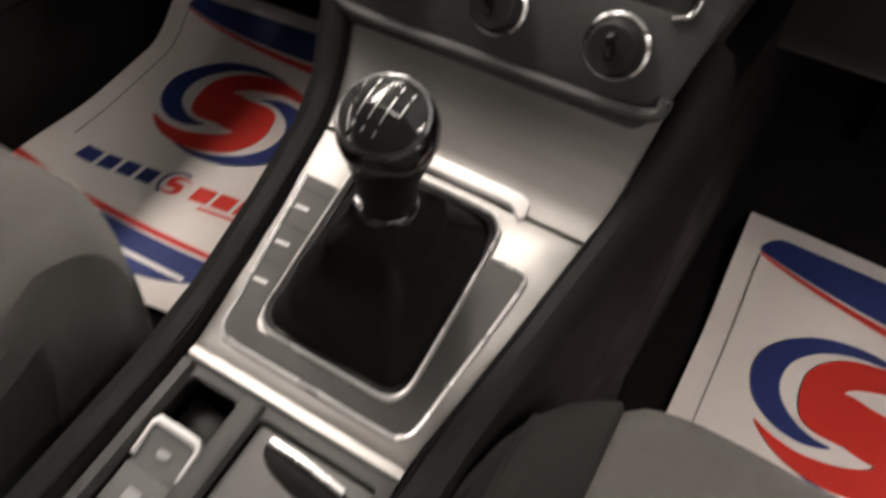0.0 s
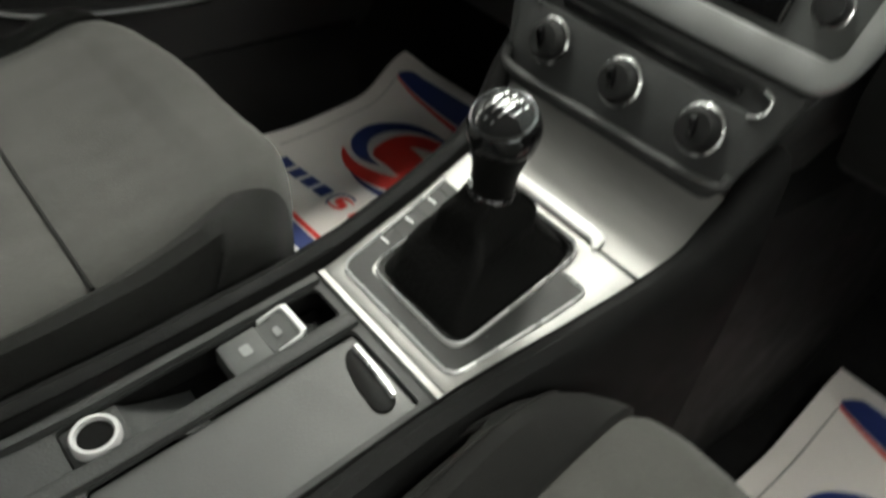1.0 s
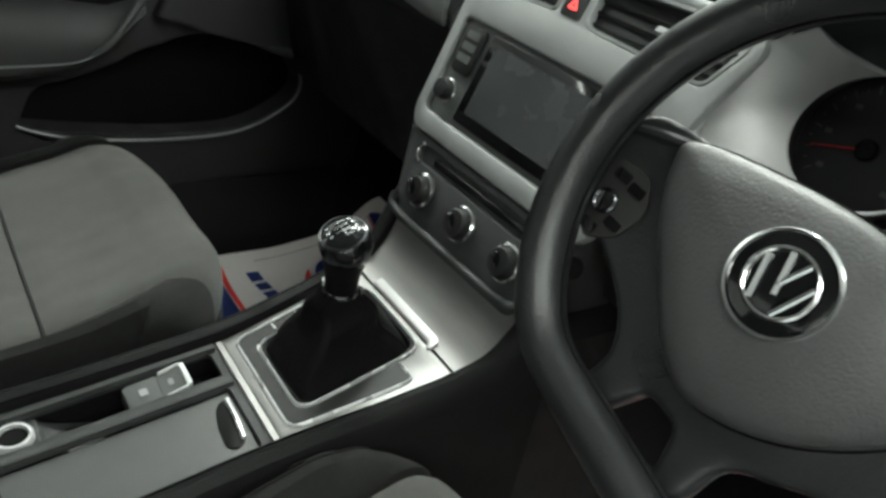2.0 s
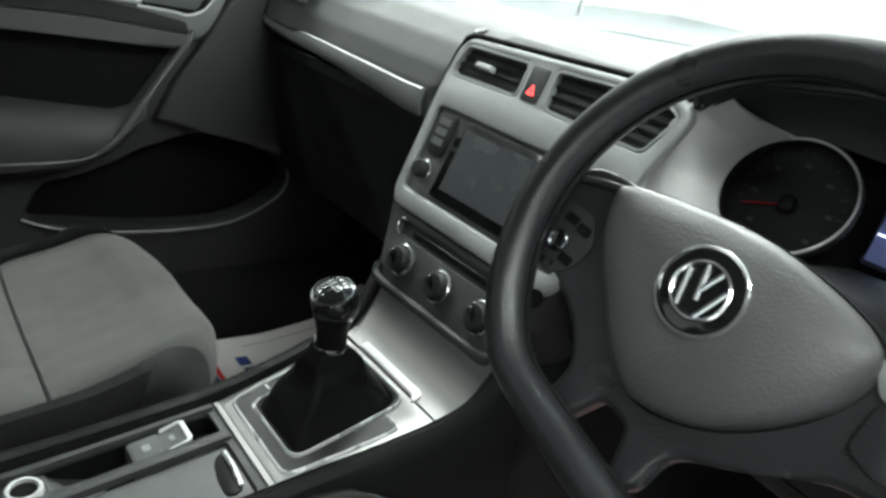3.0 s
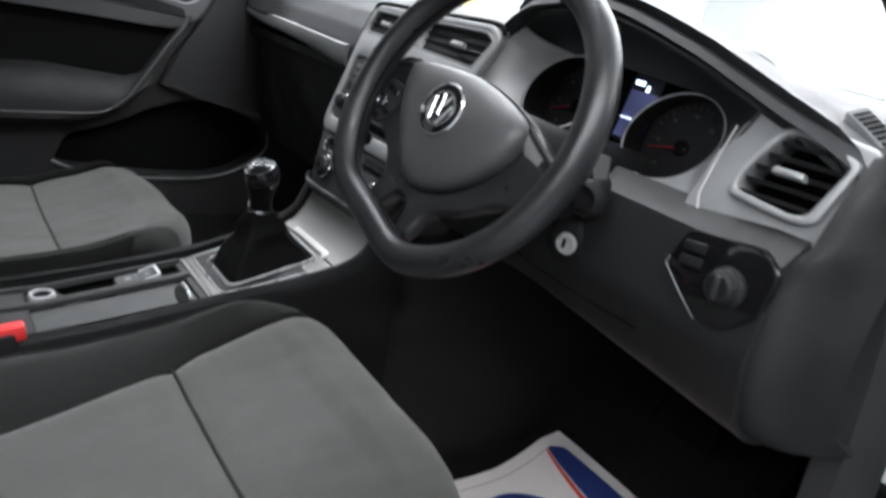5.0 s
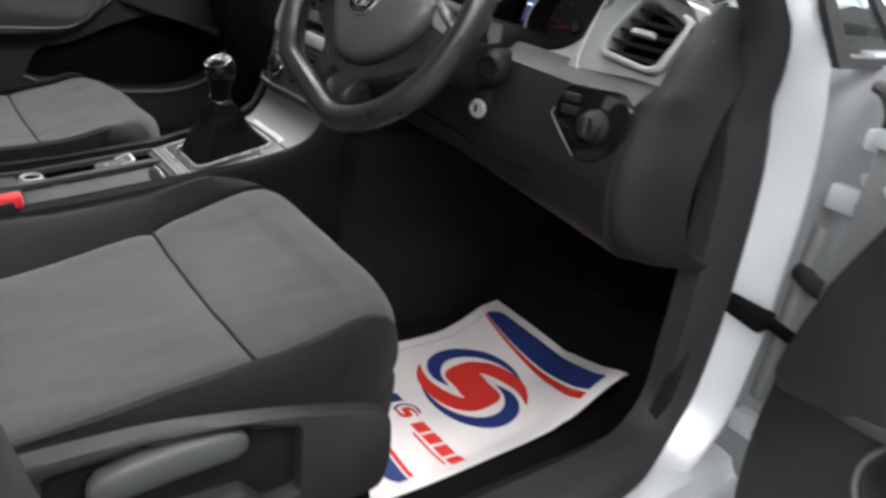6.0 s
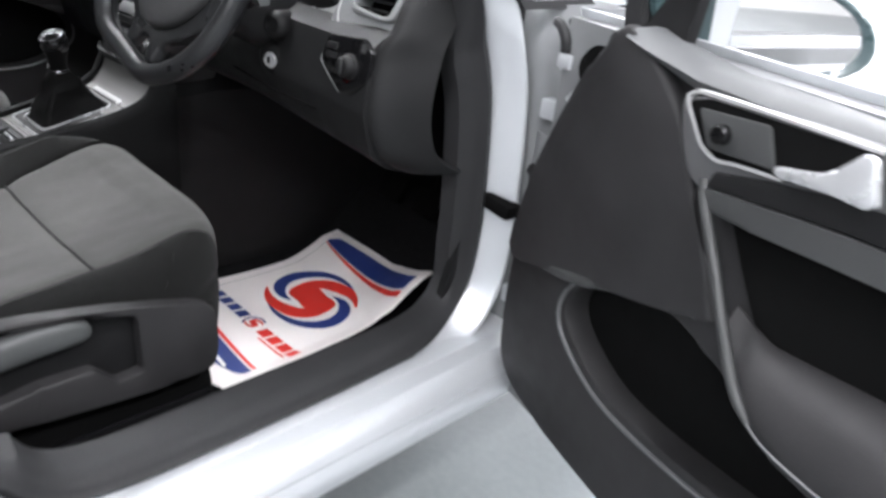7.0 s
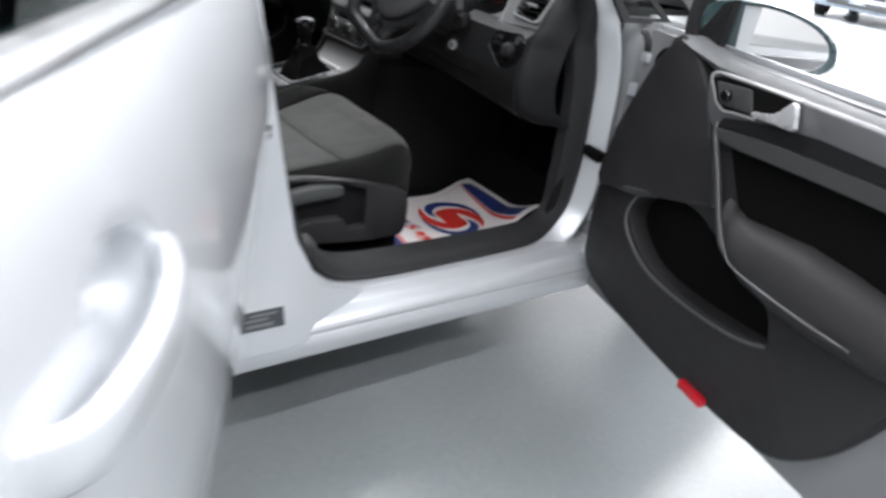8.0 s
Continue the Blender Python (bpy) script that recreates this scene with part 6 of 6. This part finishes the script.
pad = [(p.x, p.y) for p in crv([(-0.110, 0.020, 0), (-0.058, 0.034, 0), (-0.005, 0.041, 0), (0.045, 0.037, 0), (0.076, 0.028, 0), (0.087, 0.014, 0), (0.083, -0.014, 0), (0.064, -0.046, 0), (0.038, -0.072, 0), (0.010, -0.087, 0), (-0.016, -0.091, 0), (-0.042, -0.079, 0), (-0.068, -0.055, 0), (-0.096, -0.027, 0), (-0.113, 0.003, 0)], 5, True)]
PC = (-0.008, -0.018)


def pad_ring(k, h):
    return [wheel_at(PC[0] + (a - PC[0]) * k, PC[1] + (b - PC[1]) * k, h) for a, b in pad]


part("airbag_cover", loft([pad_ring(k, h) for k, h in ((0.985, -0.030), (1.0, -0.014), (0.992, -0.007), (0.96, -0.002), (0.88, 0.003), (0.70, 0.0075), (0.45, 0.0105), (0.2, 0.0118))]), PAD, wheel, "grained charcoal airbag cover")
part("cover_gap", loft([pad_ring(k, h) for k, h in ((1.0, -0.028), (1.025, -0.0165), (1.02, -0.015), (0.99, -0.020))], cap=False), DARK_VOID, wheel, "dark gap round the airbag cover")
# skirt between the cover and the openings, running out into the spokes
skirt = [(p.x, p.y) for p in crv([(-0.150, 0.014, 0), (-0.100, 0.025, 0), (-0.005, 0.043, 0), (0.080, 0.032, 0), (0.120, 0.016, 0), (0.150, 0.012, 0), (0.152, -0.012, 0), (0.142, -0.040, 0), (0.105, -0.052, 0), (0.062, -0.083, 0), (0.030, -0.106, 0), (0.024, -0.138, 0), (0.002, -0.148, 0), (-0.040, -0.148, 0), (-0.064, -0.136, 0), (-0.066, -0.106, 0), (-0.086, -0.082, 0), (-0.122, -0.062, 0), (-0.154, -0.040, 0)], 5, True)]
slit = rpoly([(-0.030, -0.108), (-0.006, -0.110), (0.004, -0.140), (-0.044, -0.140)], 0.007)
part("spoke_frame", prism(skirt, 0.016, lambda a, b, h: wheel_at(a, b, h - 0.033 + 0.10 * max(math.hypot(a - PC[0], b - PC[1]) - 0.09, 0)), 0.006, holes=[slit], seg=3), WHEEL_SKIN, wheel, "moulded spokes round the airbag cover")
for s in (-1, 1):
    edge = [(-0.100, 0.018), (-0.126, 0.012), (-0.148, 0.004)] if s < 0 else [(0.084, 0.026), (0.112, 0.016), (0.146, 0.008)]
    part("spoke_edge", tube(crv([wheel_at(a, b, -0.013) for a, b in edge], 4), 0.0040, 8), WHEEL_SKIN, wheel, "rounded upper edge of the spoke")
    plate = [(-0.144, -0.014), (-0.118, -0.012), (-0.104, -0.032), (-0.110, -0.056), (-0.130, -0.070), (-0.144, -0.050)] if s < 0 else [(0.096, 0.004), (0.128, 0.000), (0.138, -0.018), (0.122, -0.036), (0.098, -0.030)]
    key_plate = part("key_plate", prism(rpoly(plate, 0.008), 0.004, lambda a, b, h: wheel_at(a, b, h - 0.0155), 0.0012), STRIP_GREY if s < 0 else WHEEL_SKIN, wheel, "dark grey switch plate on the spoke")
    if s < 0:
        part("thumb_roller", lathe([(0.0085, 0), (0.0085, 0.003), (0.0072, 0.0045), (0.0060, 0.0030), (0.001, 0.0030)], wheel_at(-0.131, -0.042, -0.0118), W_OUT, 18), DARK_CHROME, key_plate, "small chrome thumb roller")
        for a, b, w in ((-0.133, -0.023, 0.006), (-0.119, -0.025, 0.006), (-0.117, -0.050, 0.006), (-0.130, -0.060, 0.006)):
            part("thumb_key", prism(rpoly([(a - w, b - 0.0035), (a + w, b - 0.0035), (a + w, b + 0.0035), (a - w, b + 0.0035)], 0.0015), 0.0012, lambda a, b, h: wheel_at(a, b, h - 0.0116)), GLOSS, key_plate)
        part("spoke_hole", lathe([(0.0075, 0.0), (0.0072, 0.0022), (0.0055, 0.0006), (0.0005, 0.0002)], wheel_at(-0.119, -0.088, -0.0150), W_OUT, 16), DARK_VOID, wheel, "small dark hole under the switch plate")
part("spoke_blade", prism(rpoly([(0.078, 0.021), (0.098, 0.027), (0.124, 0.013), (0.119, 0.001), (0.094, 0.003)], 0.004), 0.004, lambda a, b, h: wheel_at(a, b, h - 0.0155 - 0.10 * max(a - 0.10, 0)), 0.0015), SATIN_DULL, wheel, "satin grey blade on the spoke")
part("column_shroud", loft([[WC + Vector((w * math.copysign(abs(math.cos(q)) ** 0.6, math.cos(q)), 0.05 + y, dz + hh * math.copysign(abs(math.sin(q)) ** 0.6, math.sin(q)))) for q in (2 * math.pi * i / 20 for i in range(20))] for y, w, hh, dz in ((0.0, 0.045, 0.040, -0.030), (0.05, 0.062, 0.050, -0.050), (0.10, 0.070, 0.054, -0.068), (0.20, 0.072, 0.056, -0.085))]), TRIM_DARK, wheel, "black column shroud")
BADGE = wheel_at(-0.0120, -0.0090, 0.0090)
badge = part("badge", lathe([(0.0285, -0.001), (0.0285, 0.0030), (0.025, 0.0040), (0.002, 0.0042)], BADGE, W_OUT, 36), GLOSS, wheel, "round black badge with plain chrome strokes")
part("badge_ring", lathe([(0.0282, 0.000), (0.0298, 0.0042), (0.0290, 0.0056), (0.0274, 0.0052), (0.0270, 0.003)], BADGE, W_OUT, 40), CHROME, badge, "chrome ring")
part("emblem_ring", lathe([(0.0188, 0.003), (0.0198, 0.0058), (0.0184, 0.0064), (0.0172, 0.0058), (0.0170, 0.003)], BADGE, W_OUT, 32), CHROME, badge)
for pts in (((-0.0145, 0.0085), (-0.0070, -0.0150)), ((-0.0055, 0.0160), (0.0015, -0.0060)), ((0.0055, 0.0160), (-0.0010, -0.0015)), ((0.0145, 0.0085), (0.0070, -0.0150))):
    part("emblem_stroke", tube([wheel_at(a - 0.0120, b - 0.0090, 0.0090 + 0.0052) for a, b in pts], 0.0017, 6), CHROME, badge, "chrome emblem stroke")

# key lock and stalks
lock_axis = (0.25, -0.93, -0.05)
lock = thing("ignition_lock", "silver ignition lock in a black housing", "ignition lock", (0.448, 0.30, 0.75))
part("lock_housing", lathe([(0.044, -0.06), (0.041, -0.025), (0.033, -0.008), (0.022, 0.0), (0.014, 0.0015)], (0.448, 0.262, 0.787), lock_axis, 24), TRIM_DARK, lock)
part("lock_barrel", lathe([(0.0125, -0.004), (0.0130, 0.003), (0.0118, 0.0055), (0.0085, 0.0055), (0.0075, 0.003), (0.001, 0.003)], (0.448, 0.262, 0.787), lock_axis, 24), BRIGHT, lock, "satin lock ring")
part("column_boss", lathe([(0.024, -0.05), (0.023, -0.012), (0.018, -0.003), (0.013, 0.0), (0.012, -0.004), (0.001, -0.004)], (0.466, 0.250, 0.846), (0.30, -0.94, 0.05), 22), TRIM_DARK, lock, "round black boss below the stalk")
part("key_slot", rbox((0.4475, 0.2565, 0.787), (0.002, 0.004, 0.010), 0.0005), DARK_VOID, lock)
for s, zt in ((1, 0.896), (-1, 0.888)):
    st = thing("column_stalk", "black column stalk with grey tip", "stalk", (0.372 + s * 0.06, 0.22, 0.875), group="column stalks")
    run = crv([(0.372 + s * 0.055, 0.225, 0.874), (0.372 + s * 0.085, 0.215, 0.877), (0.372 + s * 0.12, 0.205, zt)], 4)
    part("stalk_arm", tube(run, 0.0065, 10), TRIM_DARK, st)
    part("stalk_tip", sweep(crv([run[-1], (0.372 + s * 0.14, 0.198, zt + 0.002), (0.372 + s * 0.162, 0.192, zt + 0.004)], 4), [(-0.008, -0.010), (0.006, -0.012), (0.010, 0.0), (0.006, 0.012), (-0.008, 0.010)]), SWITCH, st, "grey ribbed stalk tip")

# ---- pedals ----
for x, w, name in ((0.56, 0.05, "accelerator_pedal"), (0.42, 0.075, "brake_pedal"), (0.30, 0.075, "clutch_pedal")):
    pd = thing(name, "rubber foot pedal, coloured near black for the footwell's shade", "pedal", (x, 0.70, 0.40))
    # pad and arm coloured near black for the shade of the footwell
    part("pedal_pad", rbox((x, 0.70, 0.43), (w, 0.02, 0.07), 0.006, rot=(-30, 0, 0)), DARK_VOID, pd)
    part("pedal_arm", tube(crv([(x, 0.715, 0.45), (x, 0.74, 0.56), (x, 0.76, 0.70)], 4), 0.009, 8), DARK_VOID, pd)

# ---- belt buckle ----
buckle = thing("belt_buckle", "black belt buckle with a red release button", "belt buckle", (0.105, -0.26, 0.45))
part("buckle_body", rbox((0.102, -0.268, 0.535), (0.024, 0.060, 0.075), 0.006, 3, (8, 0, 0)), TRIM_DARK, buckle)
part("release_button", rbox((0.102, -0.256, 0.570), (0.020, 0.046, 0.020), 0.004, 2, (8, 0, 0)), RED, buckle, "red release button")
part("buckle_stalk", rbox((0.105, -0.285, 0.48), (0.012, 0.03, 0.10), 0.004, 2, (20, 0, 0)), DARK_VOID, buckle)


# ---- paper mats ----
PAPER_OVER = mat("white_ink", (0.80, 0.77, 0.75), 0.7, var=0.04, bump=0.0)


def paper_mat(place, name, label):
    """A printed sheet; p across and q along it, in metres from the middle of its round print."""
    d = thing(name, label, "paper mat", tuple(place(0, 0)))
    part("sheet", surf(lambda u, v: place(-0.181 + 0.373 * u, -0.312 + 0.530 * v), 60, 72, 0.0007), PAPER, d, "white printed protective paper")

    def over(p, q, lift):
        return Vector(place(p, q)) + Vector((0, 0, 0.0016 + lift))

    def ink(fa, fb, material, pname, n=28, m=5, label="", lift=0.0):
        """A printed shape between two lines on the sheet."""
        bm = bmesh.new()
        rows = []
        for i in range(n + 1):
            t = i / n
            a, b = fa(t), fb(t)
            rows.append([bm.verts.new(over(a[0] + (b[0] - a[0]) * j / m, a[1] + (b[1] - a[1]) * j / m, lift)) for j in range(m + 1)])
        for r0, r1 in zip(rows, rows[1:]):
            for j in range(m):
                bm.faces.new((r0[j], r1[j], r1[j + 1], r0[j + 1]))
        part(pname, bm, material, d, label)

    def bar(p0, p1, q0, q1, material, pname, label="", slant=0.0):
        ink(lambda t: (p0 + (p1 - p0) * t, q0), lambda t: (p0 + (p1 - p0) * t + slant, q1), material, pname, 3, 2, label)

    def blot(line, c, r, turn, material, pname, label="", lift=0.0):
        """A round-cornered printed shape about a point inside it, from an outline in parts of r."""
        k = -1 if turn else 1
        ring = [(c[0] + k * r * p.x, c[1] + k * r * p.y) for p in crv([(a, b, 0) for a, b in line], 5, True)]
        bm = bmesh.new()
        vs = [bm.verts.new((a, b, 0)) for a, b in ring]
        es = [bm.edges.new((vs[i - 1], vs[i])) for i in range(len(vs))]
        bmesh.ops.triangle_fill(bm, edges=es, use_beauty=True)
        bmesh.ops.subdivide_edges(bm, edges=bm.edges[:], cuts=1, use_grid_fill=False)
        for v in bm.verts:
            v.co = over(v.co.x, v.co.y, lift)
        part(pname, bm, material, d, label)

    ARM = [(-0.94, -0.43), (-0.74, -0.63), (-0.47, -0.76), (-0.14, -0.80), (0.24, -0.73), (0.48, -0.57), (0.60, -0.36), (0.61, -0.10), (0.55, 0.14), (0.40, 0.26), (0.10, 0.28), (-0.18, 0.33), (-0.38, 0.22), (-0.42, -0.02), (-0.30, -0.20), (-0.05, -0.26), (0.14, -0.27), (0.21, -0.33), (0.12, -0.42), (-0.15, -0.52), (-0.45, -0.56), (-0.72, -0.51)]
    CRESCENT = [(-0.19, -0.36), (-0.46, -0.45), (-0.76, -0.39), (-0.99, -0.21), (-1.10, 0.03), (-1.11, 0.30), (-0.98, 0.57), (-0.68, 0.80), (-0.30, 0.90), (0.10, 0.88), (0.48, 0.74), (0.16, 0.81), (-0.22, 0.79), (-0.55, 0.66), (-0.77, 0.42), (-0.82, 0.14), (-0.74, -0.08), (-0.56, -0.25), (-0.37, -0.33)]

    def logo(c, r, small=False):
        for turn in (False, True):
            blot(ARM, c, r, turn, INK_RED, "red_swirl", "red printed half of the round sign", 0.0004 * turn)
            if not small:
                blot(CRESCENT, c, r, turn, INK_BLUE, "blue_swirl", "dark blue printed crescent")

    logo((0.0, 0.0), 0.106)
    # word bars: dark blue, then a small round sign, then red
    for i in range(4):
        bar(-0.134 + 0.030 * i, -0.111 + 0.030 * i, -0.160, -0.136, INK_BLUE, "word_bar", "dark blue bar of a word", 0.003)
    ink(lambda t: (0.012 + 0.024 * math.cos(radians(60 + 170 * t)), -0.149 + 0.024 * math.sin(radians(60 + 170 * t))), lambda t: (0.012 + 0.020 * math.cos(radians(60 + 170 * t)), -0.149 + 0.020 * math.sin(radians(60 + 170 * t))), INK_BLUE, "sign_arc", 16, 1)
    logo((0.012, -0.149), 0.020, True)
    for i in range(4):
        bar(0.040 + 0.032 * i, 0.066 + 0.032 * i, -0.162, -0.138, INK_RED, "word_bar", "red bar of a word", 0.003)
    bar(0.060, 0.150, -0.172, -0.168, INK_RED, "small_print")
    # head band and foot band
    top = lambda t: 0.187 - 0.020 * max(0, 1 - t / 0.07) ** 2
    low = lambda t: 0.160 - 0.026 * math.sin(math.pi * min(t / 1.25, 1)) ** 0.8
    ink(lambda t: (-0.155 + 0.325 * t, top(t)), lambda t: (-0.155 + 0.325 * t, low(t)), INK_BLUE, "head_band", 40, label="dark blue printed band")
    ink(lambda t: (-0.153 + 0.325 * t, low(t) - 0.0015 - 0.006 * t), lambda t: (-0.153 + 0.325 * t, low(t) - 0.005 - 0.020 * t), INK_RED, "head_line", 40, label="red printed line")
    foot = lambda t: -0.193 - 0.022 * math.sin(math.pi * 0.5 * t) ** 1.2 - 0.012 * t
    ink(lambda t: (-0.180 + 0.330 * t, foot(t)), lambda t: (-0.180 + 0.330 * t, foot(t) - 0.011 + 0.004 * t), INK_RED, "foot_line", label="red printed line")
    ink(lambda t: (-0.130 + 0.284 * t, foot(0.15 + 0.86 * t) - 0.012), lambda t: (-0.130 + 0.284 * t, foot(0.15 + 0.86 * t) - 0.016 - 0.052 * math.sin(math.pi * (0.10 + 0.86 * t)) ** 0.7), INK_BLUE, "foot_band", label="dark blue printed band")
    ink(lambda t: (0.000 + 0.110 * t, -0.256 - 0.010 * t), lambda t: (0.000 + 0.110 * t, -0.263 - 0.010 * t), PAPER_OVER, "small_print", 6, 1, lift=0.0006)
    ink(lambda t: (-0.154, -0.130 + 0.285 * t), lambda t: (-0.1528, -0.130 + 0.285 * t), STICKER, "margin_line", 20, 1)


def ease(x):
    x = min(max(x, 0), 1)
    return x * x * (3 - 2 * x)


def driver_place(p, q):
    curl = ease((p - 0.02) / 0.17) * ease((q + 0.06) / 0.28)
    side = ease((p - 0.13) / 0.07)
    x = 0.385 + p - 0.008 * ease((q - 0.02) / 0.20) + 0.020 * curl - 0.015 * side * (1 - curl)
    y = 0.411 + q - 0.066 * curl
    z = 0.2575 + 0.033 * ease((q - 0.05) / 0.17) + 0.070 * curl + 0.012 * side + 0.0035 * math.sin(9 * p + 14 * q) + 0.0035 * math.exp(-((q - 0.11 + 0.3 * p) / 0.018) ** 2)
    return Vector((x, y, z))


def passenger_place(p, q):
    c, k = math.cos(radians(7.7)), math.sin(radians(7.7))
    door = ease((-0.105 - p) / 0.085)
    rise = ease((q - 0.06) / 0.16)
    x = -0.473 + p * c - q * k - 0.008 * door
    y = 0.420 + p * k + q * c - 0.030 * rise
    z = 0.2755 + 0.0040 * math.sin(10 * p + 9 * q + 1) + 0.050 * rise + 0.010 * door + 0.012 * door * ease((-q - 0.05) / 0.15)
    return Vector((x, y, z))


paper_mat(driver_place, "paper_mat", "white paper floor mat with red and blue print")
paper_mat(passenger_place, "paper_mat", "white paper floor mat curling up at the door side")


# ---- far end of the hall ----
def far_car(m):
    d = thing("parked_car", "pale blue hatchback parked across the hall", "car", m)
    prof = [(-2.05, 0.30), (-2.1, 0.62), (-2.0, 0.86), (-1.85, 0.98), (-1.35, 1.40), (-0.9, 1.46), (0.2, 1.42), (0.95, 1.02), (1.75, 0.86), (2.05, 0.68), (2.1, 0.35), (2.0, 0.22), (-1.95, 0.22)]
    rings = []
    for x, k, top in ((-0.86, 0.97, 0.90), (-0.80, 1.0, 0.97), (-0.62, 1.0, 1.0), (0.0, 1.01, 1.02), (0.62, 1.0, 1.0), (0.80, 1.0, 0.97), (0.86, 0.97, 0.90)):
        rings.append([(x * (1 - 0.22 * max(z - 0.95, 0) / 0.5), y * k, min(z, 0.95) + max(z - 0.95, 0) * top) for y, z in prof])
    part("body", loft(rings), BLUE_CAR, d, "pale blue body", True)
    part("front_screen", surf(lambda u, v: ((u - 0.5) * (1.36 - 0.16 * v), 0.98 - 0.68 * v, 1.04 + 0.34 * v), 6, 4, 0.02), GLOSS, d, "dark windscreen", True)
    for s in (-1, 1):
        part("side_window", prism([(0.75, 1.02), (-1.4, 1.02), (-1.1, 1.34), (0.15, 1.36)], 0.02, lambda a, b, h, s=s: (s * (0.86 - 0.19 * (b - 0.95) / 0.5 + h), a, b)), GLOSS, d, local=True)
        part("headlight", rbox((s * 0.62, 2.03, 0.68), (0.34, 0.10, 0.15), 0.04, 3), CHROME, d, "clear headlight", True)
        for y in (1.35, -1.3):
            w = part("wheel", lathe([(0.30, -0.10), (0.315, -0.08), (0.315, 0.08), (0.30, 0.10), (0.20, 0.10), (0.02, 0.09)], (s * 0.78, y, 0.315), (s, 0, 0), 28), TYRE, d, "black tyre", True)
            part("rim", lathe([(0.20, 0.10), (0.19, 0.112), (0.05, 0.105), (0.01, 0.108)], (s * 0.78, y, 0.315), (s, 0, 0), 20), SATIN, w, "silver rim", True)
    part("grille", rbox((0, 2.08, 0.55), (0.9, 0.06, 0.16), 0.02), SWITCH, d, local=True)
    part("bumper_intake", rbox((0, 2.09, 0.34), (1.1, 0.05, 0.12), 0.02), SWITCH, d, local=True)


far_car(pose(-5.6, 16.4, GROUND, 0, 0, 192))

post = thing("steel_post", "slim grey steel post in the hall", "post", (-11.0, 12.0, GROUND))
part("shaft", tube([(-11.0, 12.0, GROUND), (-11.0, 12.0, CEILING)], 0.05, 12), SATIN, post)
part("foot", lathe([(0.12, 0.0), (0.12, 0.015), (0.06, 0.03)], (-11.0, 12.0, GROUND), (0, 0, 1), 16), SATIN, post)

van = thing("orange_machine", "orange yellow machine by the wall", "machine", (-10.75, 8.0, GROUND))
part("cabinet", rbox((-10.75, 8.0, 0.55), (0.9, 0.8, 0.95), 0.06, 3), ORANGE, van, "orange yellow cabinet")
part("plinth", rbox((-10.75, 8.0, 0.08), (1.0, 0.7, 0.06), 0.01), DARK_VOID, van)
part("hood", rbox((-10.9, 7.95, 1.07), (0.7, 0.5, 0.12), 0.04, 3), RED, van)
